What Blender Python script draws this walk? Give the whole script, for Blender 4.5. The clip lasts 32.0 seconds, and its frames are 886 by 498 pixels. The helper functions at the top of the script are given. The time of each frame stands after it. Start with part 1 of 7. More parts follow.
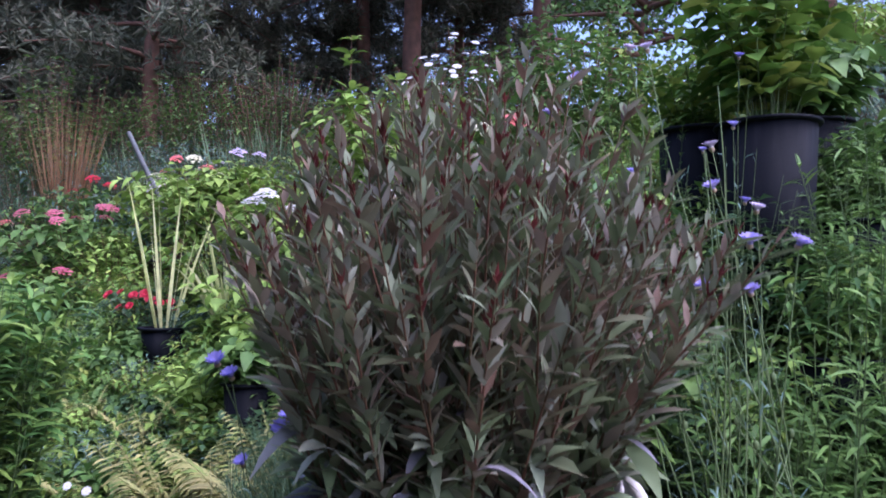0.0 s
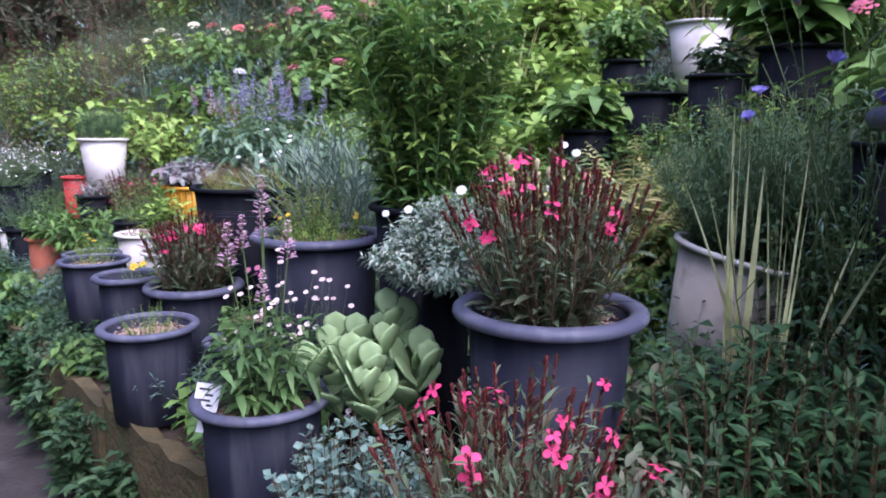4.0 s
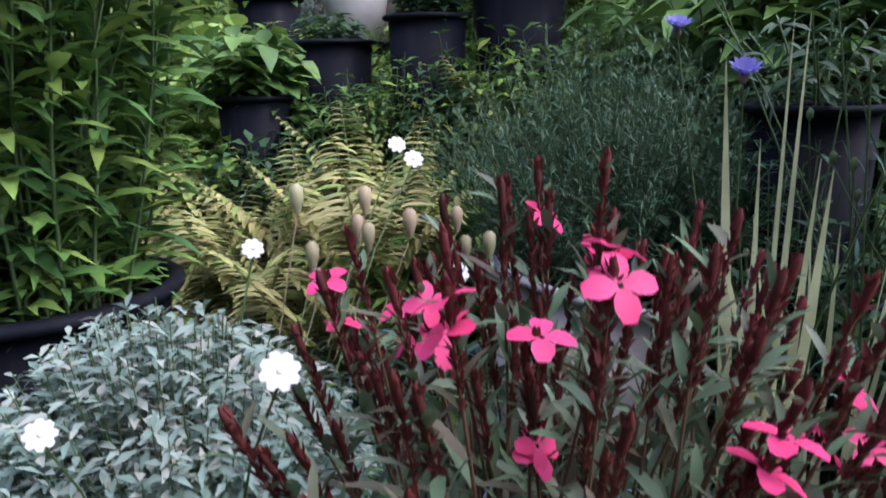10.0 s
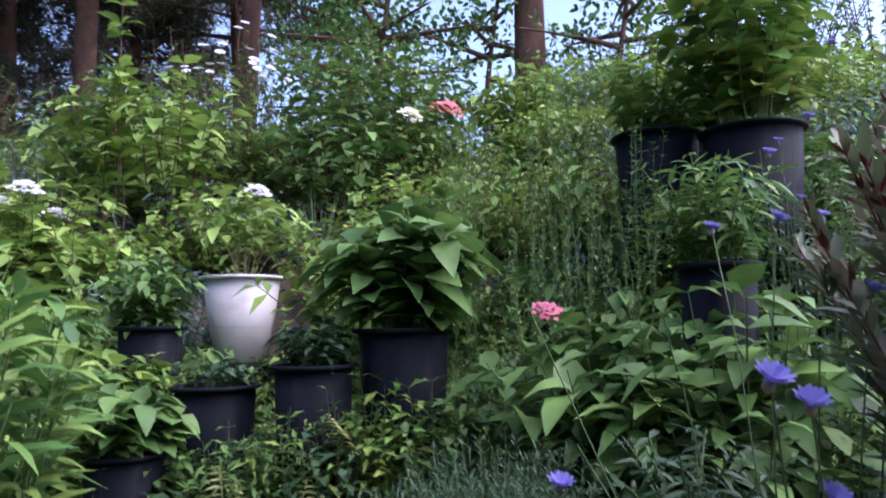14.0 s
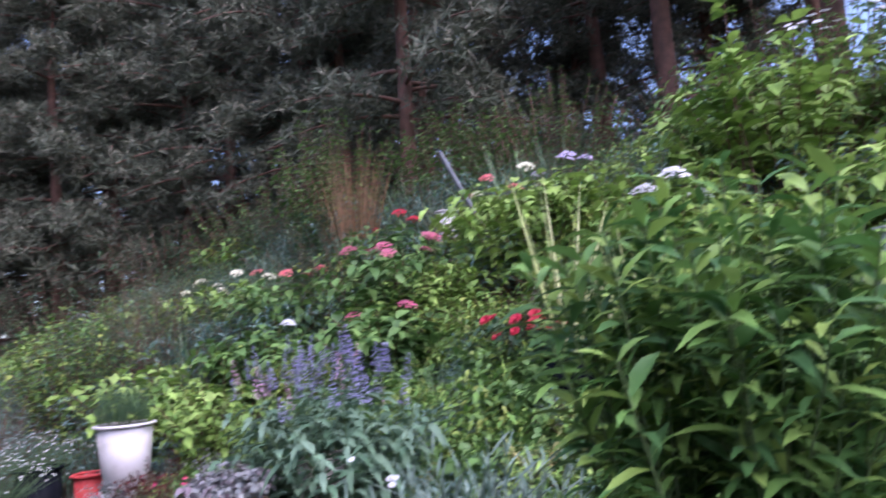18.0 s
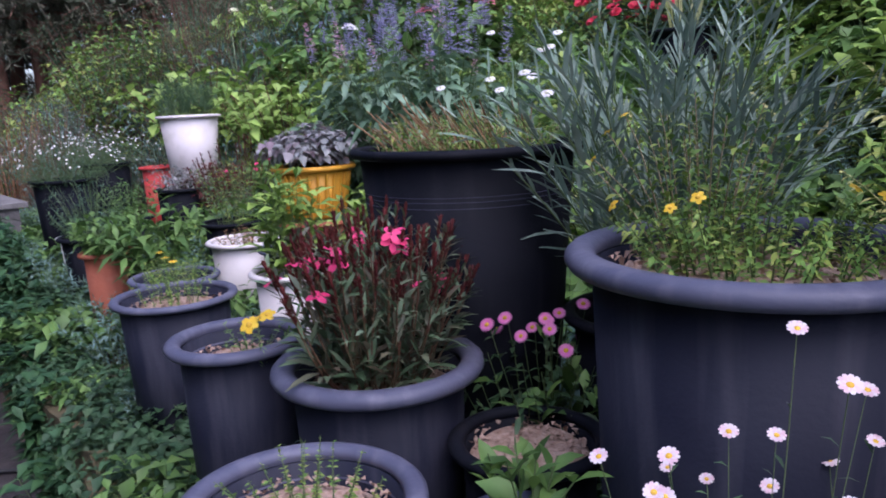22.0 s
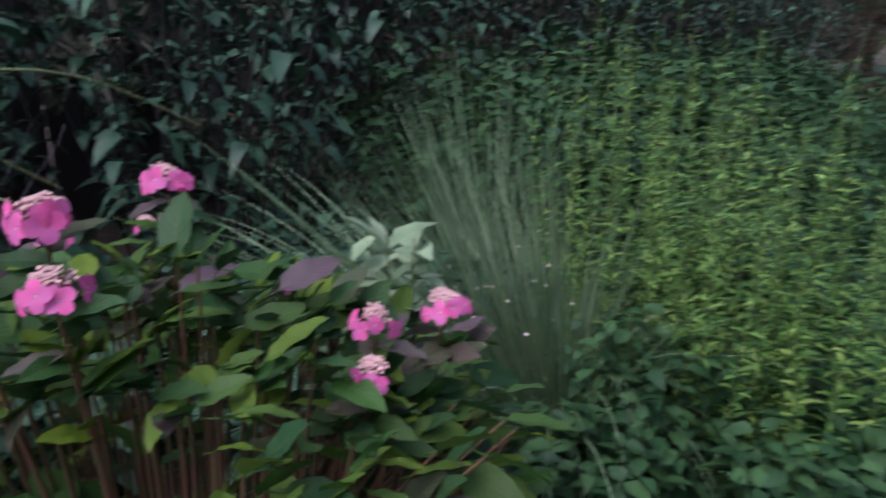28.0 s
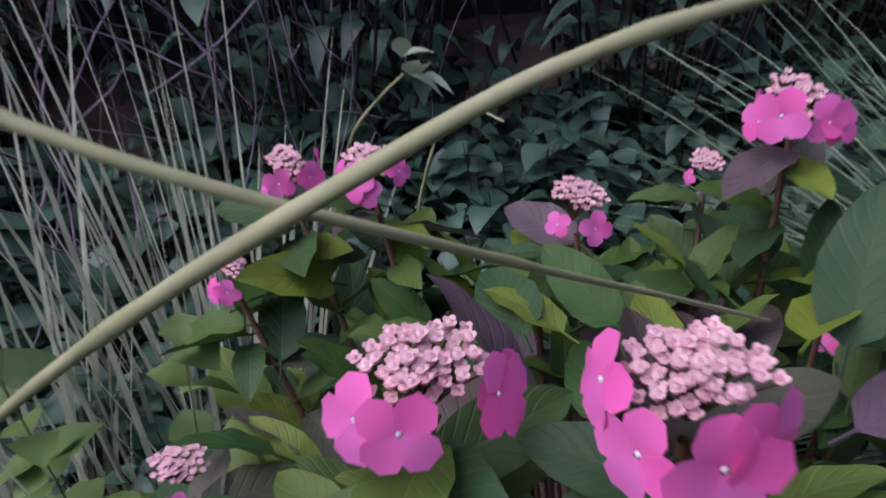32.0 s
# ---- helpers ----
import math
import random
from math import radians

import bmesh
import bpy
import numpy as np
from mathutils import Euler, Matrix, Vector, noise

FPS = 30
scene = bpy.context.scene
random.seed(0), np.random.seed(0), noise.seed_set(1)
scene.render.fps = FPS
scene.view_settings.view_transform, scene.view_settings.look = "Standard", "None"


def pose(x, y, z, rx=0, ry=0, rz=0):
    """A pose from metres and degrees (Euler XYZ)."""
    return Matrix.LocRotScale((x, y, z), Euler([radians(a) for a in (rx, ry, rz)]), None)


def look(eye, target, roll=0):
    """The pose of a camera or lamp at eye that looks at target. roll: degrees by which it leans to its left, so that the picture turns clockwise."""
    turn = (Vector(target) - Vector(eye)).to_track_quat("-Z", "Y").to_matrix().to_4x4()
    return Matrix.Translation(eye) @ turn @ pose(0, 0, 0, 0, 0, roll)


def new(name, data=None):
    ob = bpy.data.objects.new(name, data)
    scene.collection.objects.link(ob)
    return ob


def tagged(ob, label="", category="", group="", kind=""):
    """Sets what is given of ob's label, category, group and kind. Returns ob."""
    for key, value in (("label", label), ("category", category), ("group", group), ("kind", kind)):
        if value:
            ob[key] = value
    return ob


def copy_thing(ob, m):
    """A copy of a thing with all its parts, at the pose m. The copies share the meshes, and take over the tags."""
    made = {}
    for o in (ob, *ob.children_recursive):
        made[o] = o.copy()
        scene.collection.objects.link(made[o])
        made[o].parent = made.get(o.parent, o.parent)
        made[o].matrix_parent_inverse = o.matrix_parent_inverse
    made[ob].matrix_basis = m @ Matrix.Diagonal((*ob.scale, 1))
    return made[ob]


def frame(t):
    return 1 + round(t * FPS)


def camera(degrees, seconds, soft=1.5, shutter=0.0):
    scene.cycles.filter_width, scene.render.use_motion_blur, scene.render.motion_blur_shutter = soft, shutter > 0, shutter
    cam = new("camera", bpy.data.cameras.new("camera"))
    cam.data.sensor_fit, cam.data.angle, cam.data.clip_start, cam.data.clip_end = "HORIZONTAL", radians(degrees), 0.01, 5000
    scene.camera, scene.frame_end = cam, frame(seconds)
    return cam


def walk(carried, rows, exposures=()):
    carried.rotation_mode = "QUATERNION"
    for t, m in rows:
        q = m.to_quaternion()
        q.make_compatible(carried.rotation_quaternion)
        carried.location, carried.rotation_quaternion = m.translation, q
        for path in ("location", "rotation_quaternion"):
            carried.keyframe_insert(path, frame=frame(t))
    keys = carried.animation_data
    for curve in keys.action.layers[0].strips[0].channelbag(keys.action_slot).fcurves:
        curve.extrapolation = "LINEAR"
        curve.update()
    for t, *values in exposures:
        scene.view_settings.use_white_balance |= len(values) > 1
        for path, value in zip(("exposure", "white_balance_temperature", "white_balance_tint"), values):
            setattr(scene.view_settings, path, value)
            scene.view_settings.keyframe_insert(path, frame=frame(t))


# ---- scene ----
cam = camera(62.5, 32.0, soft=1.75, shutter=0.5)
PATH = [
    (0, (0.000, -0.000, 1.400), (0.000, 1.998, 1.489), 0.3),
    (0.5, (0.004, -0.022, 1.333), (0.009, 1.977, 1.412), -0.7),
    (1, (-0.029, -0.073, 1.260), (-0.035, 1.926, 1.325), -0.5),
    (1.5, (-0.180, -0.168, 1.204), (-0.179, 1.832, 1.195), -0.6),
    (2, (-0.300, -0.239, 1.124), (-0.305, 1.758, 1.024), -0.2),
    (2.5, (-0.360, -0.299, 1.087), (-0.473, 1.689, 0.899), 0.2),
    (3, (-0.489, -0.290, 1.061), (-0.791, 1.673, 0.825), 0.5),
    (3.5, (-0.589, -0.240, 1.040), (-1.080, 1.677, 0.756), 0.6),
    (5.5, (-0.851, 0.206, 0.990), (-0.946, 2.135, 0.467), -0.7),
    (6, (-0.894, 0.286, 0.990), (-0.862, 2.214, 0.460), -1.1),
    (6.5, (-0.922, 0.423, 1.009), (-0.832, 2.353, 0.491), -0.8),
    (7, (-0.956, 0.528, 1.023), (-0.783, 2.465, 0.554), -0.7),
    (7.5, (-1.020, 0.614, 1.059), (-0.710, 2.547, 0.647), -1.2),
    (8, (-1.060, 0.670, 1.090), (-0.591, 2.580, 0.724), -1.0),
    (8.5, (-1.020, 0.717, 1.113), (-0.438, 2.597, 0.761), -0.6),
    (9, (-0.991, 0.775, 1.100), (-0.367, 2.636, 0.720), -0.5),
    (9.5, (-0.993, 0.830, 1.068), (-0.368, 2.679, 0.631), -0.8),
    (10, (-0.984, 0.851, 1.033), (-0.360, 2.692, 0.566), -1.2),
    (10.5, (-0.983, 0.835, 0.996), (-0.347, 2.677, 0.545), -1.5),
    (11, (-0.997, 0.828, 1.006), (-0.322, 2.667, 0.605), -1.0),
    (11.5, (-0.989, 0.828, 1.023), (-0.243, 2.656, 0.707), -0.7),
    (12, (-0.975, 0.849, 1.094), (-0.134, 2.654, 0.903), -0.5),
    (12.5, (-0.969, 0.855, 1.184), (-0.065, 2.638, 1.126), -1.0),
    (13, (-0.973, 0.869, 1.223), (-0.027, 2.631, 1.276), -0.5),
    (13.5, (-0.978, 0.862, 1.264), (-0.019, 2.612, 1.396), -0.6),
    (15.5, (-1.046, 0.889, 1.434), (-0.429, 2.759, 1.787), -2.2),
    (16, (-1.086, 0.856, 1.450), (-0.677, 2.781, 1.807), -2.7),
    (16.5, (-1.144, 0.838, 1.415), (-0.958, 2.799, 1.762), -3.3),
    (17, (-1.199, 0.841, 1.376), (-1.260, 2.814, 1.694), -4.1),
    (17.5, (-1.226, 0.858, 1.318), (-1.543, 2.813, 1.593), -4.5),
    (18, (-1.261, 0.839, 1.248), (-1.803, 2.751, 1.480), -4.5),
    (18.5, (-1.336, 0.801, 1.217), (-2.049, 2.661, 1.397), -4.4),
    (19, (-1.464, 0.795, 1.175), (-2.281, 2.616, 1.293), -4.0),
    (19.5, (-1.549, 0.812, 1.127), (-2.420, 2.612, 1.175), -3.5),
    (20, (-1.596, 0.838, 1.071), (-2.498, 2.623, 1.045), -3.4),
    (20.5, (-1.617, 0.893, 1.001), (-2.505, 2.681, 0.899), -3.6),
    (21, (-1.601, 0.930, 0.919), (-2.435, 2.737, 0.720), -3.4),
    (21.5, (-1.599, 0.979, 0.871), (-2.342, 2.811, 0.565), -3.2),
    (22, (-1.583, 1.041, 0.846), (-2.253, 2.886, 0.464), -2.8),
    (22.5, (-1.597, 1.088, 0.860), (-2.246, 2.933, 0.440), -2.2),
    (23, (-1.647, 1.167, 0.866), (-2.335, 2.998, 0.452), -1.7),
    (23.5, (-1.718, 1.224, 0.869), (-2.491, 3.032, 0.505), -0.8),
    (24, (-1.745, 1.209, 0.902), (-2.665, 2.955, 0.579), 0.1),
    (24.5, (-1.794, 1.144, 0.924), (-2.928, 2.759, 0.596), 0.2),
    (25, (-1.904, 1.038, 0.896), (-3.266, 2.463, 0.557), -0.5),
    (25.5, (-1.995, 0.975, 0.898), (-3.535, 2.199, 0.536), -1.1),
    (27.5, (-2.064, 1.500, 1.227), (-3.988, 1.595, 0.690), 2.3),
    (28, (-2.168, 1.477, 1.135), (-4.061, 1.172, 0.566), -0.9),
    (28.5, (-2.191, 1.403, 1.115), (-4.001, 0.809, 0.504), -1.3),
    (29, (-2.256, 1.321, 1.126), (-3.953, 0.488, 0.475), -1.6),
    (29.5, (-2.326, 1.246, 1.122), (-3.919, 0.263, 0.417), -1.4),
    (30, (-2.416, 1.162, 1.139), (-3.918, 0.091, 0.366), -0.1),
    (30.5, (-2.480, 1.077, 1.144), (-3.910, -0.084, 0.366), -0.5),
    (31, (-2.556, 1.025, 1.161), (-3.957, -0.142, 0.339), -0.7),
    (31.5, (-2.640, 0.976, 1.177), (-3.986, -0.171, 0.241), -2.3),
    (32, (-2.742, 0.897, 1.138), (-4.042, -0.184, 0.070), -3.6),
]
EXPOSURE = [(0, 1.3, 5500, 31), (2, 1.38, 5600, 28), (3, 1.5, 5650, 27), (6, 1.8, 5750, 28), (7, 1.84, 5700, 27), (8, 1.66, 5700, 26), (9, 1.5, 5700, 24), (10, 1.44, 5750, 22), (13, 1.6, 5700, 25), (16, 1.14, 5750, 31),
            (18, 1.32, 5600, 31), (19, 1.12, 5650, 29), (21, 1.1, 5650, 28), (22, 1.02, 5650, 27), (23, 1.33, 5650, 27), (24, 1.25, 5650, 26), (25, 0.76, 5600, 25), (28, 0.74, 5900, 21), (29, 1.1, 6000, 25), (30, 1.1, 6000, 34), (31, 1.12, 6000, 36), (32, 0.6, 5900, 42)]
walk(cam, [(t, look(eye, target, roll)) for t, eye, target, roll in PATH], exposures=EXPOSURE)

# ---------------- light ----------------
SUN_EL, SUN_AZ = radians(58), radians(130)      # azimuth clockwise from +y
world = bpy.data.worlds.new("world")
scene.world = world
world.use_nodes = True
wn, wl = world.node_tree.nodes, world.node_tree.links
sky = wn.new("ShaderNodeTexSky")
sky.sky_type = "NISHITA"
sky.sun_disc = False
sky.sun_elevation, sky.sun_rotation = SUN_EL, SUN_AZ
sky.air_density, sky.dust_density = 1.0, 3.0
wn["Background"].inputs["Strength"].default_value = 0.15
wl.new(sky.outputs["Color"], wn["Background"].inputs["Color"])
sun = new("sun", bpy.data.lights.new("sun", "SUN"))
sun.data.energy, sun.data.angle, sun.data.color = 1.3, radians(80), (0.98, 0.98, 1.0)
sun_from = Vector((math.sin(SUN_AZ) * math.cos(SUN_EL), math.cos(SUN_AZ) * math.cos(SUN_EL), math.sin(SUN_EL)))
sun.matrix_world = look(sun_from * 30, (0, 0, 0))

# ---------------- plan: s runs along the path, n across it (up the slope) ----------------
S_DIR, N_DIR, ORIGIN = np.array([-0.833, 0.553]), np.array([0.553, 0.833]), np.array([-1.95, 1.27])
SLOPE_N = [-60, -0.35, -0.2, 0.2, 0.24, 0.3, 1.2, 2.0, 3.0, 4.4, 5.5, 7.0, 10, 60]
SLOPE_Z = [-0.35, -0.2, -0.2, -0.2, -0.15, 0.12, 0.15, 0.55, 1.0, 1.75, 2.2, 2.6, 2.8, 3.2]


def xy(s, n):
    return ORIGIN + s * S_DIR + n * N_DIR


def along(x, y):
    d = np.stack([np.asarray(x) - ORIGIN[0], np.asarray(y) - ORIGIN[1]], -1)
    return d @ S_DIR, d @ N_DIR


def slope_z(s, n):
    """Height of the ground; the bank is steeper at the start of the walk."""
    return np.interp(n, SLOPE_N, SLOPE_Z) + np.clip((-s - 0.6) * 0.45, 0, 0.45) * np.clip((n - 1.7) / 1.2, 0, 1)


def ground_z(x, y):
    return float(slope_z(*along(x, y)))


# ---------------- materials ----------------
def nodes_of(name):
    m = bpy.data.materials.new(name)
    m.use_nodes = True
    return m, m.node_tree.nodes, m.node_tree.links, m.node_tree.nodes["Principled BSDF"]


def ramp(nt, stops):
    r = nt.new("ShaderNodeValToRGB")
    el = r.color_ramp.elements
    while len(el) < len(stops):
        el.new(0.5)
    for e, (p, c) in zip(el, stops):
        e.position, e.color = p, (*c, 1)
    return r


def leaf_mat(name, colours, rough=0.5, trans=0.22, mottle=0.35, mottle_scale=9.0, spec=0.3):
    """Leaves: a colour of its own for every leaf, mottled, slightly translucent."""
    m, nt, ln, p = nodes_of(name)
    geo = nt.new("ShaderNodeNewGeometry")
    k = len(colours)
    r = ramp(nt, [(i / max(k - 1, 1), c) for i, c in enumerate(colours)])
    ln.new(geo.outputs["Random Per Island"], r.inputs[0])
    tc = nt.new("ShaderNodeTexCoord")
    nz = nt.new("ShaderNodeTexNoise")
    nz.inputs["Scale"].default_value, nz.inputs["Detail"].default_value = mottle_scale, 3
    ln.new(tc.outputs["Object"], nz.inputs["Vector"])
    mr = nt.new("ShaderNodeMapRange")
    mr.inputs[1].default_value, mr.inputs[2].default_value = 0.3, 0.7
    mr.inputs[3].default_value, mr.inputs[4].default_value = 1 - mottle, 1 + mottle
    ln.new(nz.outputs["Fac"], mr.inputs[0])
    hs = nt.new("ShaderNodeHueSaturation")
    ln.new(r.outputs[0], hs.inputs["Color"])
    ln.new(mr.outputs[0], hs.inputs["Value"])
    ln.new(hs.outputs[0], p.inputs["Base Color"])
    p.inputs["Roughness"].default_value = rough
    p.inputs["Specular IOR Level"].default_value = spec
    if trans:
        tr = nt.new("ShaderNodeBsdfTranslucent")
        ln.new(hs.outputs[0], tr.inputs["Color"])
        mix = nt.new("ShaderNodeMixShader")
        mix.inputs[0].default_value = trans
        ln.new(p.outputs[0], mix.inputs[1])
        ln.new(tr.outputs[0], mix.inputs[2])
        ln.new(mix.outputs[0], nt["Material Output"].inputs["Surface"])
    return m


def solid_mat(name, a, b, rough=0.6, scale=14.0, bump=0.15, bump_scale=60.0, spec=0.4, stain=None):
    """Plain surfaces with two scales of variation and a fine relief."""
    m, nt, ln, p = nodes_of(name)
    tc = nt.new("ShaderNodeTexCoord")
    n1, n2 = nt.new("ShaderNodeTexNoise"), nt.new("ShaderNodeTexNoise")
    n1.inputs["Scale"].default_value, n1.inputs["Detail"].default_value = scale, 6
    n2.inputs["Scale"].default_value, n2.inputs["Detail"].default_value = bump_scale, 4
    ln.new(tc.outputs["Object"], n1.inputs["Vector"])
    ln.new(tc.outputs["Object"], n2.inputs["Vector"])
    stops = [(0.3, a), (0.7, b)]
    if stain:
        stops = [(0.28, a), (0.55, b), (0.72, stain)]
    r = ramp(nt, stops)
    ln.new(n1.outputs["Fac"], r.inputs[0])
    ln.new(r.outputs[0], p.inputs["Base Color"])
    mr = nt.new("ShaderNodeMapRange")
    mr.inputs[3].default_value, mr.inputs[4].default_value = rough - 0.12, min(rough + 0.12, 1)
    ln.new(n1.outputs["Fac"], mr.inputs[0])
    ln.new(mr.outputs[0], p.inputs["Roughness"])
    bp = nt.new("ShaderNodeBump")
    bp.inputs["Strength"].default_value, bp.inputs["Distance"].default_value = bump, 0.01
    ln.new(n2.outputs["Fac"], bp.inputs["Height"])
    ln.new(bp.outputs[0], p.inputs["Normal"])
    p.inputs["Specular IOR Level"].default_value = spec
    return m


def scratched_mat(name, a, b, streak, rough=0.42, spec=0.28):
    """Moulded plastic: dull, with vertical runs of dust and scratches."""
    m, nt, ln, p = nodes_of(name)
    tc, mp = nt.new("ShaderNodeTexCoord"), nt.new("ShaderNodeMapping")
    mp.inputs["Scale"].default_value = (26, 26, 3)
    ln.new(tc.outputs["Object"], mp.inputs["Vector"])
    n1, n2, n3 = (nt.new("ShaderNodeTexNoise") for _ in range(3))
    n1.inputs["Scale"].default_value, n1.inputs["Detail"].default_value = 1.0, 7
    n2.inputs["Scale"].default_value, n2.inputs["Detail"].default_value = 7.0, 5
    n3.inputs["Scale"].default_value, n3.inputs["Detail"].default_value = 160, 2
    ln.new(mp.outputs[0], n1.inputs["Vector"])
    ln.new(tc.outputs["Object"], n2.inputs["Vector"])
    ln.new(tc.outputs["Object"], n3.inputs["Vector"])
    base = ramp(nt, [(0.35, a), (0.65, b)])
    ln.new(n2.outputs["Fac"], base.inputs[0])
    mask = ramp(nt, [(0.5, (0, 0, 0)), (0.78, (1, 1, 1))])
    ln.new(n1.outputs["Fac"], mask.inputs[0])
    mx = nt.new("ShaderNodeMix")
    mx.data_type = "RGBA"
    ln.new(mask.outputs[0], mx.inputs["Factor"])
    ln.new(base.outputs[0], mx.inputs["A"])
    mx.inputs["B"].default_value = (*streak, 1)
    ln.new(mx.outputs["Result"], p.inputs["Base Color"])
    mr = nt.new("ShaderNodeMapRange")
    mr.inputs[3].default_value, mr.inputs[4].default_value = rough - 0.1, rough + 0.2
    ln.new(n2.outputs["Fac"], mr.inputs[0])
    ln.new(mr.outputs[0], p.inputs["Roughness"])
    bp = nt.new("ShaderNodeBump")
    bp.inputs["Strength"].default_value, bp.inputs["Distance"].default_value = 0.12, 0.004
    ln.new(n3.outputs["Fac"], bp.inputs["Height"])
    ln.new(bp.outputs[0], p.inputs["Normal"])
    p.inputs["Specular IOR Level"].default_value = spec
    return m


def veined_mat(name, base, vein, under, rough=0.38):
    """Large leaves: side veins run from the midrib; u is across, v along the leaf."""
    m, nt, ln, p = nodes_of(name)
    uv = nt.new("ShaderNodeUVMap")
    sep = nt.new("ShaderNodeSeparateXYZ")
    ln.new(uv.outputs[0], sep.inputs[0])

    def math_node(op, x, y=None, v=None):
        q = nt.new("ShaderNodeMath")
        q.operation = op
        for i, w in enumerate((x, y)):
            if w is not None:
                ln.new(w, q.inputs[i])
        if v is not None:
            q.inputs[1].default_value = v
        return q.outputs[0]
    c = math_node("ABSOLUTE", math_node("SUBTRACT", sep.outputs["X"], v=0.5))
    ph = math_node("SUBTRACT", sep.outputs["Y"], math_node("MULTIPLY", c, v=0.55))
    saw = math_node("ABSOLUTE", math_node("SUBTRACT", math_node("FRACT", math_node("MULTIPLY", ph, v=8.0)), v=0.5))
    side = ramp(nt, [(0.0, (1, 1, 1)), (0.13, (0, 0, 0))])
    ln.new(saw, side.inputs[0])
    rib = ramp(nt, [(0.0, (1, 1, 1)), (0.035, (0, 0, 0))])
    ln.new(c, rib.inputs[0])
    veins = math_node("MAXIMUM", side.outputs[0], rib.outputs[0])
    oi = nt.new("ShaderNodeObjectInfo")
    tint = ramp(nt, [(i / (len(base) - 1), q) for i, q in enumerate(base)])
    ln.new(oi.outputs["Random"], tint.inputs[0])
    tc, nz = nt.new("ShaderNodeTexCoord"), nt.new("ShaderNodeTexNoise")
    nz.inputs["Scale"].default_value, nz.inputs["Detail"].default_value = 22, 4
    ln.new(tc.outputs["Object"], nz.inputs["Vector"])
    blotch = ramp(nt, [(0.42, (0, 0, 0)), (0.75, (1, 1, 1))])
    ln.new(nz.outputs["Fac"], blotch.inputs[0])
    m1, m2 = nt.new("ShaderNodeMix"), nt.new("ShaderNodeMix")
    for q in (m1, m2):
        q.data_type = "RGBA"
    bl = math_node("MULTIPLY", blotch.outputs[0], v=0.5)
    ln.new(bl, m1.inputs["Factor"])
    ln.new(tint.outputs[0], m1.inputs["A"])
    m1.inputs["B"].default_value = (*under, 1)
    vf = math_node("MULTIPLY", veins, v=0.14)
    ln.new(vf, m2.inputs["Factor"])
    ln.new(m1.outputs["Result"], m2.inputs["A"])
    m2.inputs["B"].default_value = (*vein, 1)
    ln.new(m2.outputs["Result"], p.inputs["Base Color"])
    bp = nt.new("ShaderNodeBump")
    bp.inputs["Strength"].default_value, bp.inputs["Distance"].default_value = 0.3, 0.003
    bp.invert = True
    ln.new(veins, bp.inputs["Height"])
    ln.new(bp.outputs[0], p.inputs["Normal"])
    p.inputs["Roughness"].default_value = rough
    p.inputs["Specular IOR Level"].default_value = 0.22
    tr, mix = nt.new("ShaderNodeBsdfTranslucent"), nt.new("ShaderNodeMixShader")
    ln.new(m2.outputs["Result"], tr.inputs["Color"])
    mix.inputs[0].default_value = 0.2
    ln.new(p.outputs[0], mix.inputs[1])
    ln.new(tr.outputs[0], mix.inputs[2])
    ln.new(mix.outputs[0], nt["Material Output"].inputs["Surface"])
    return m


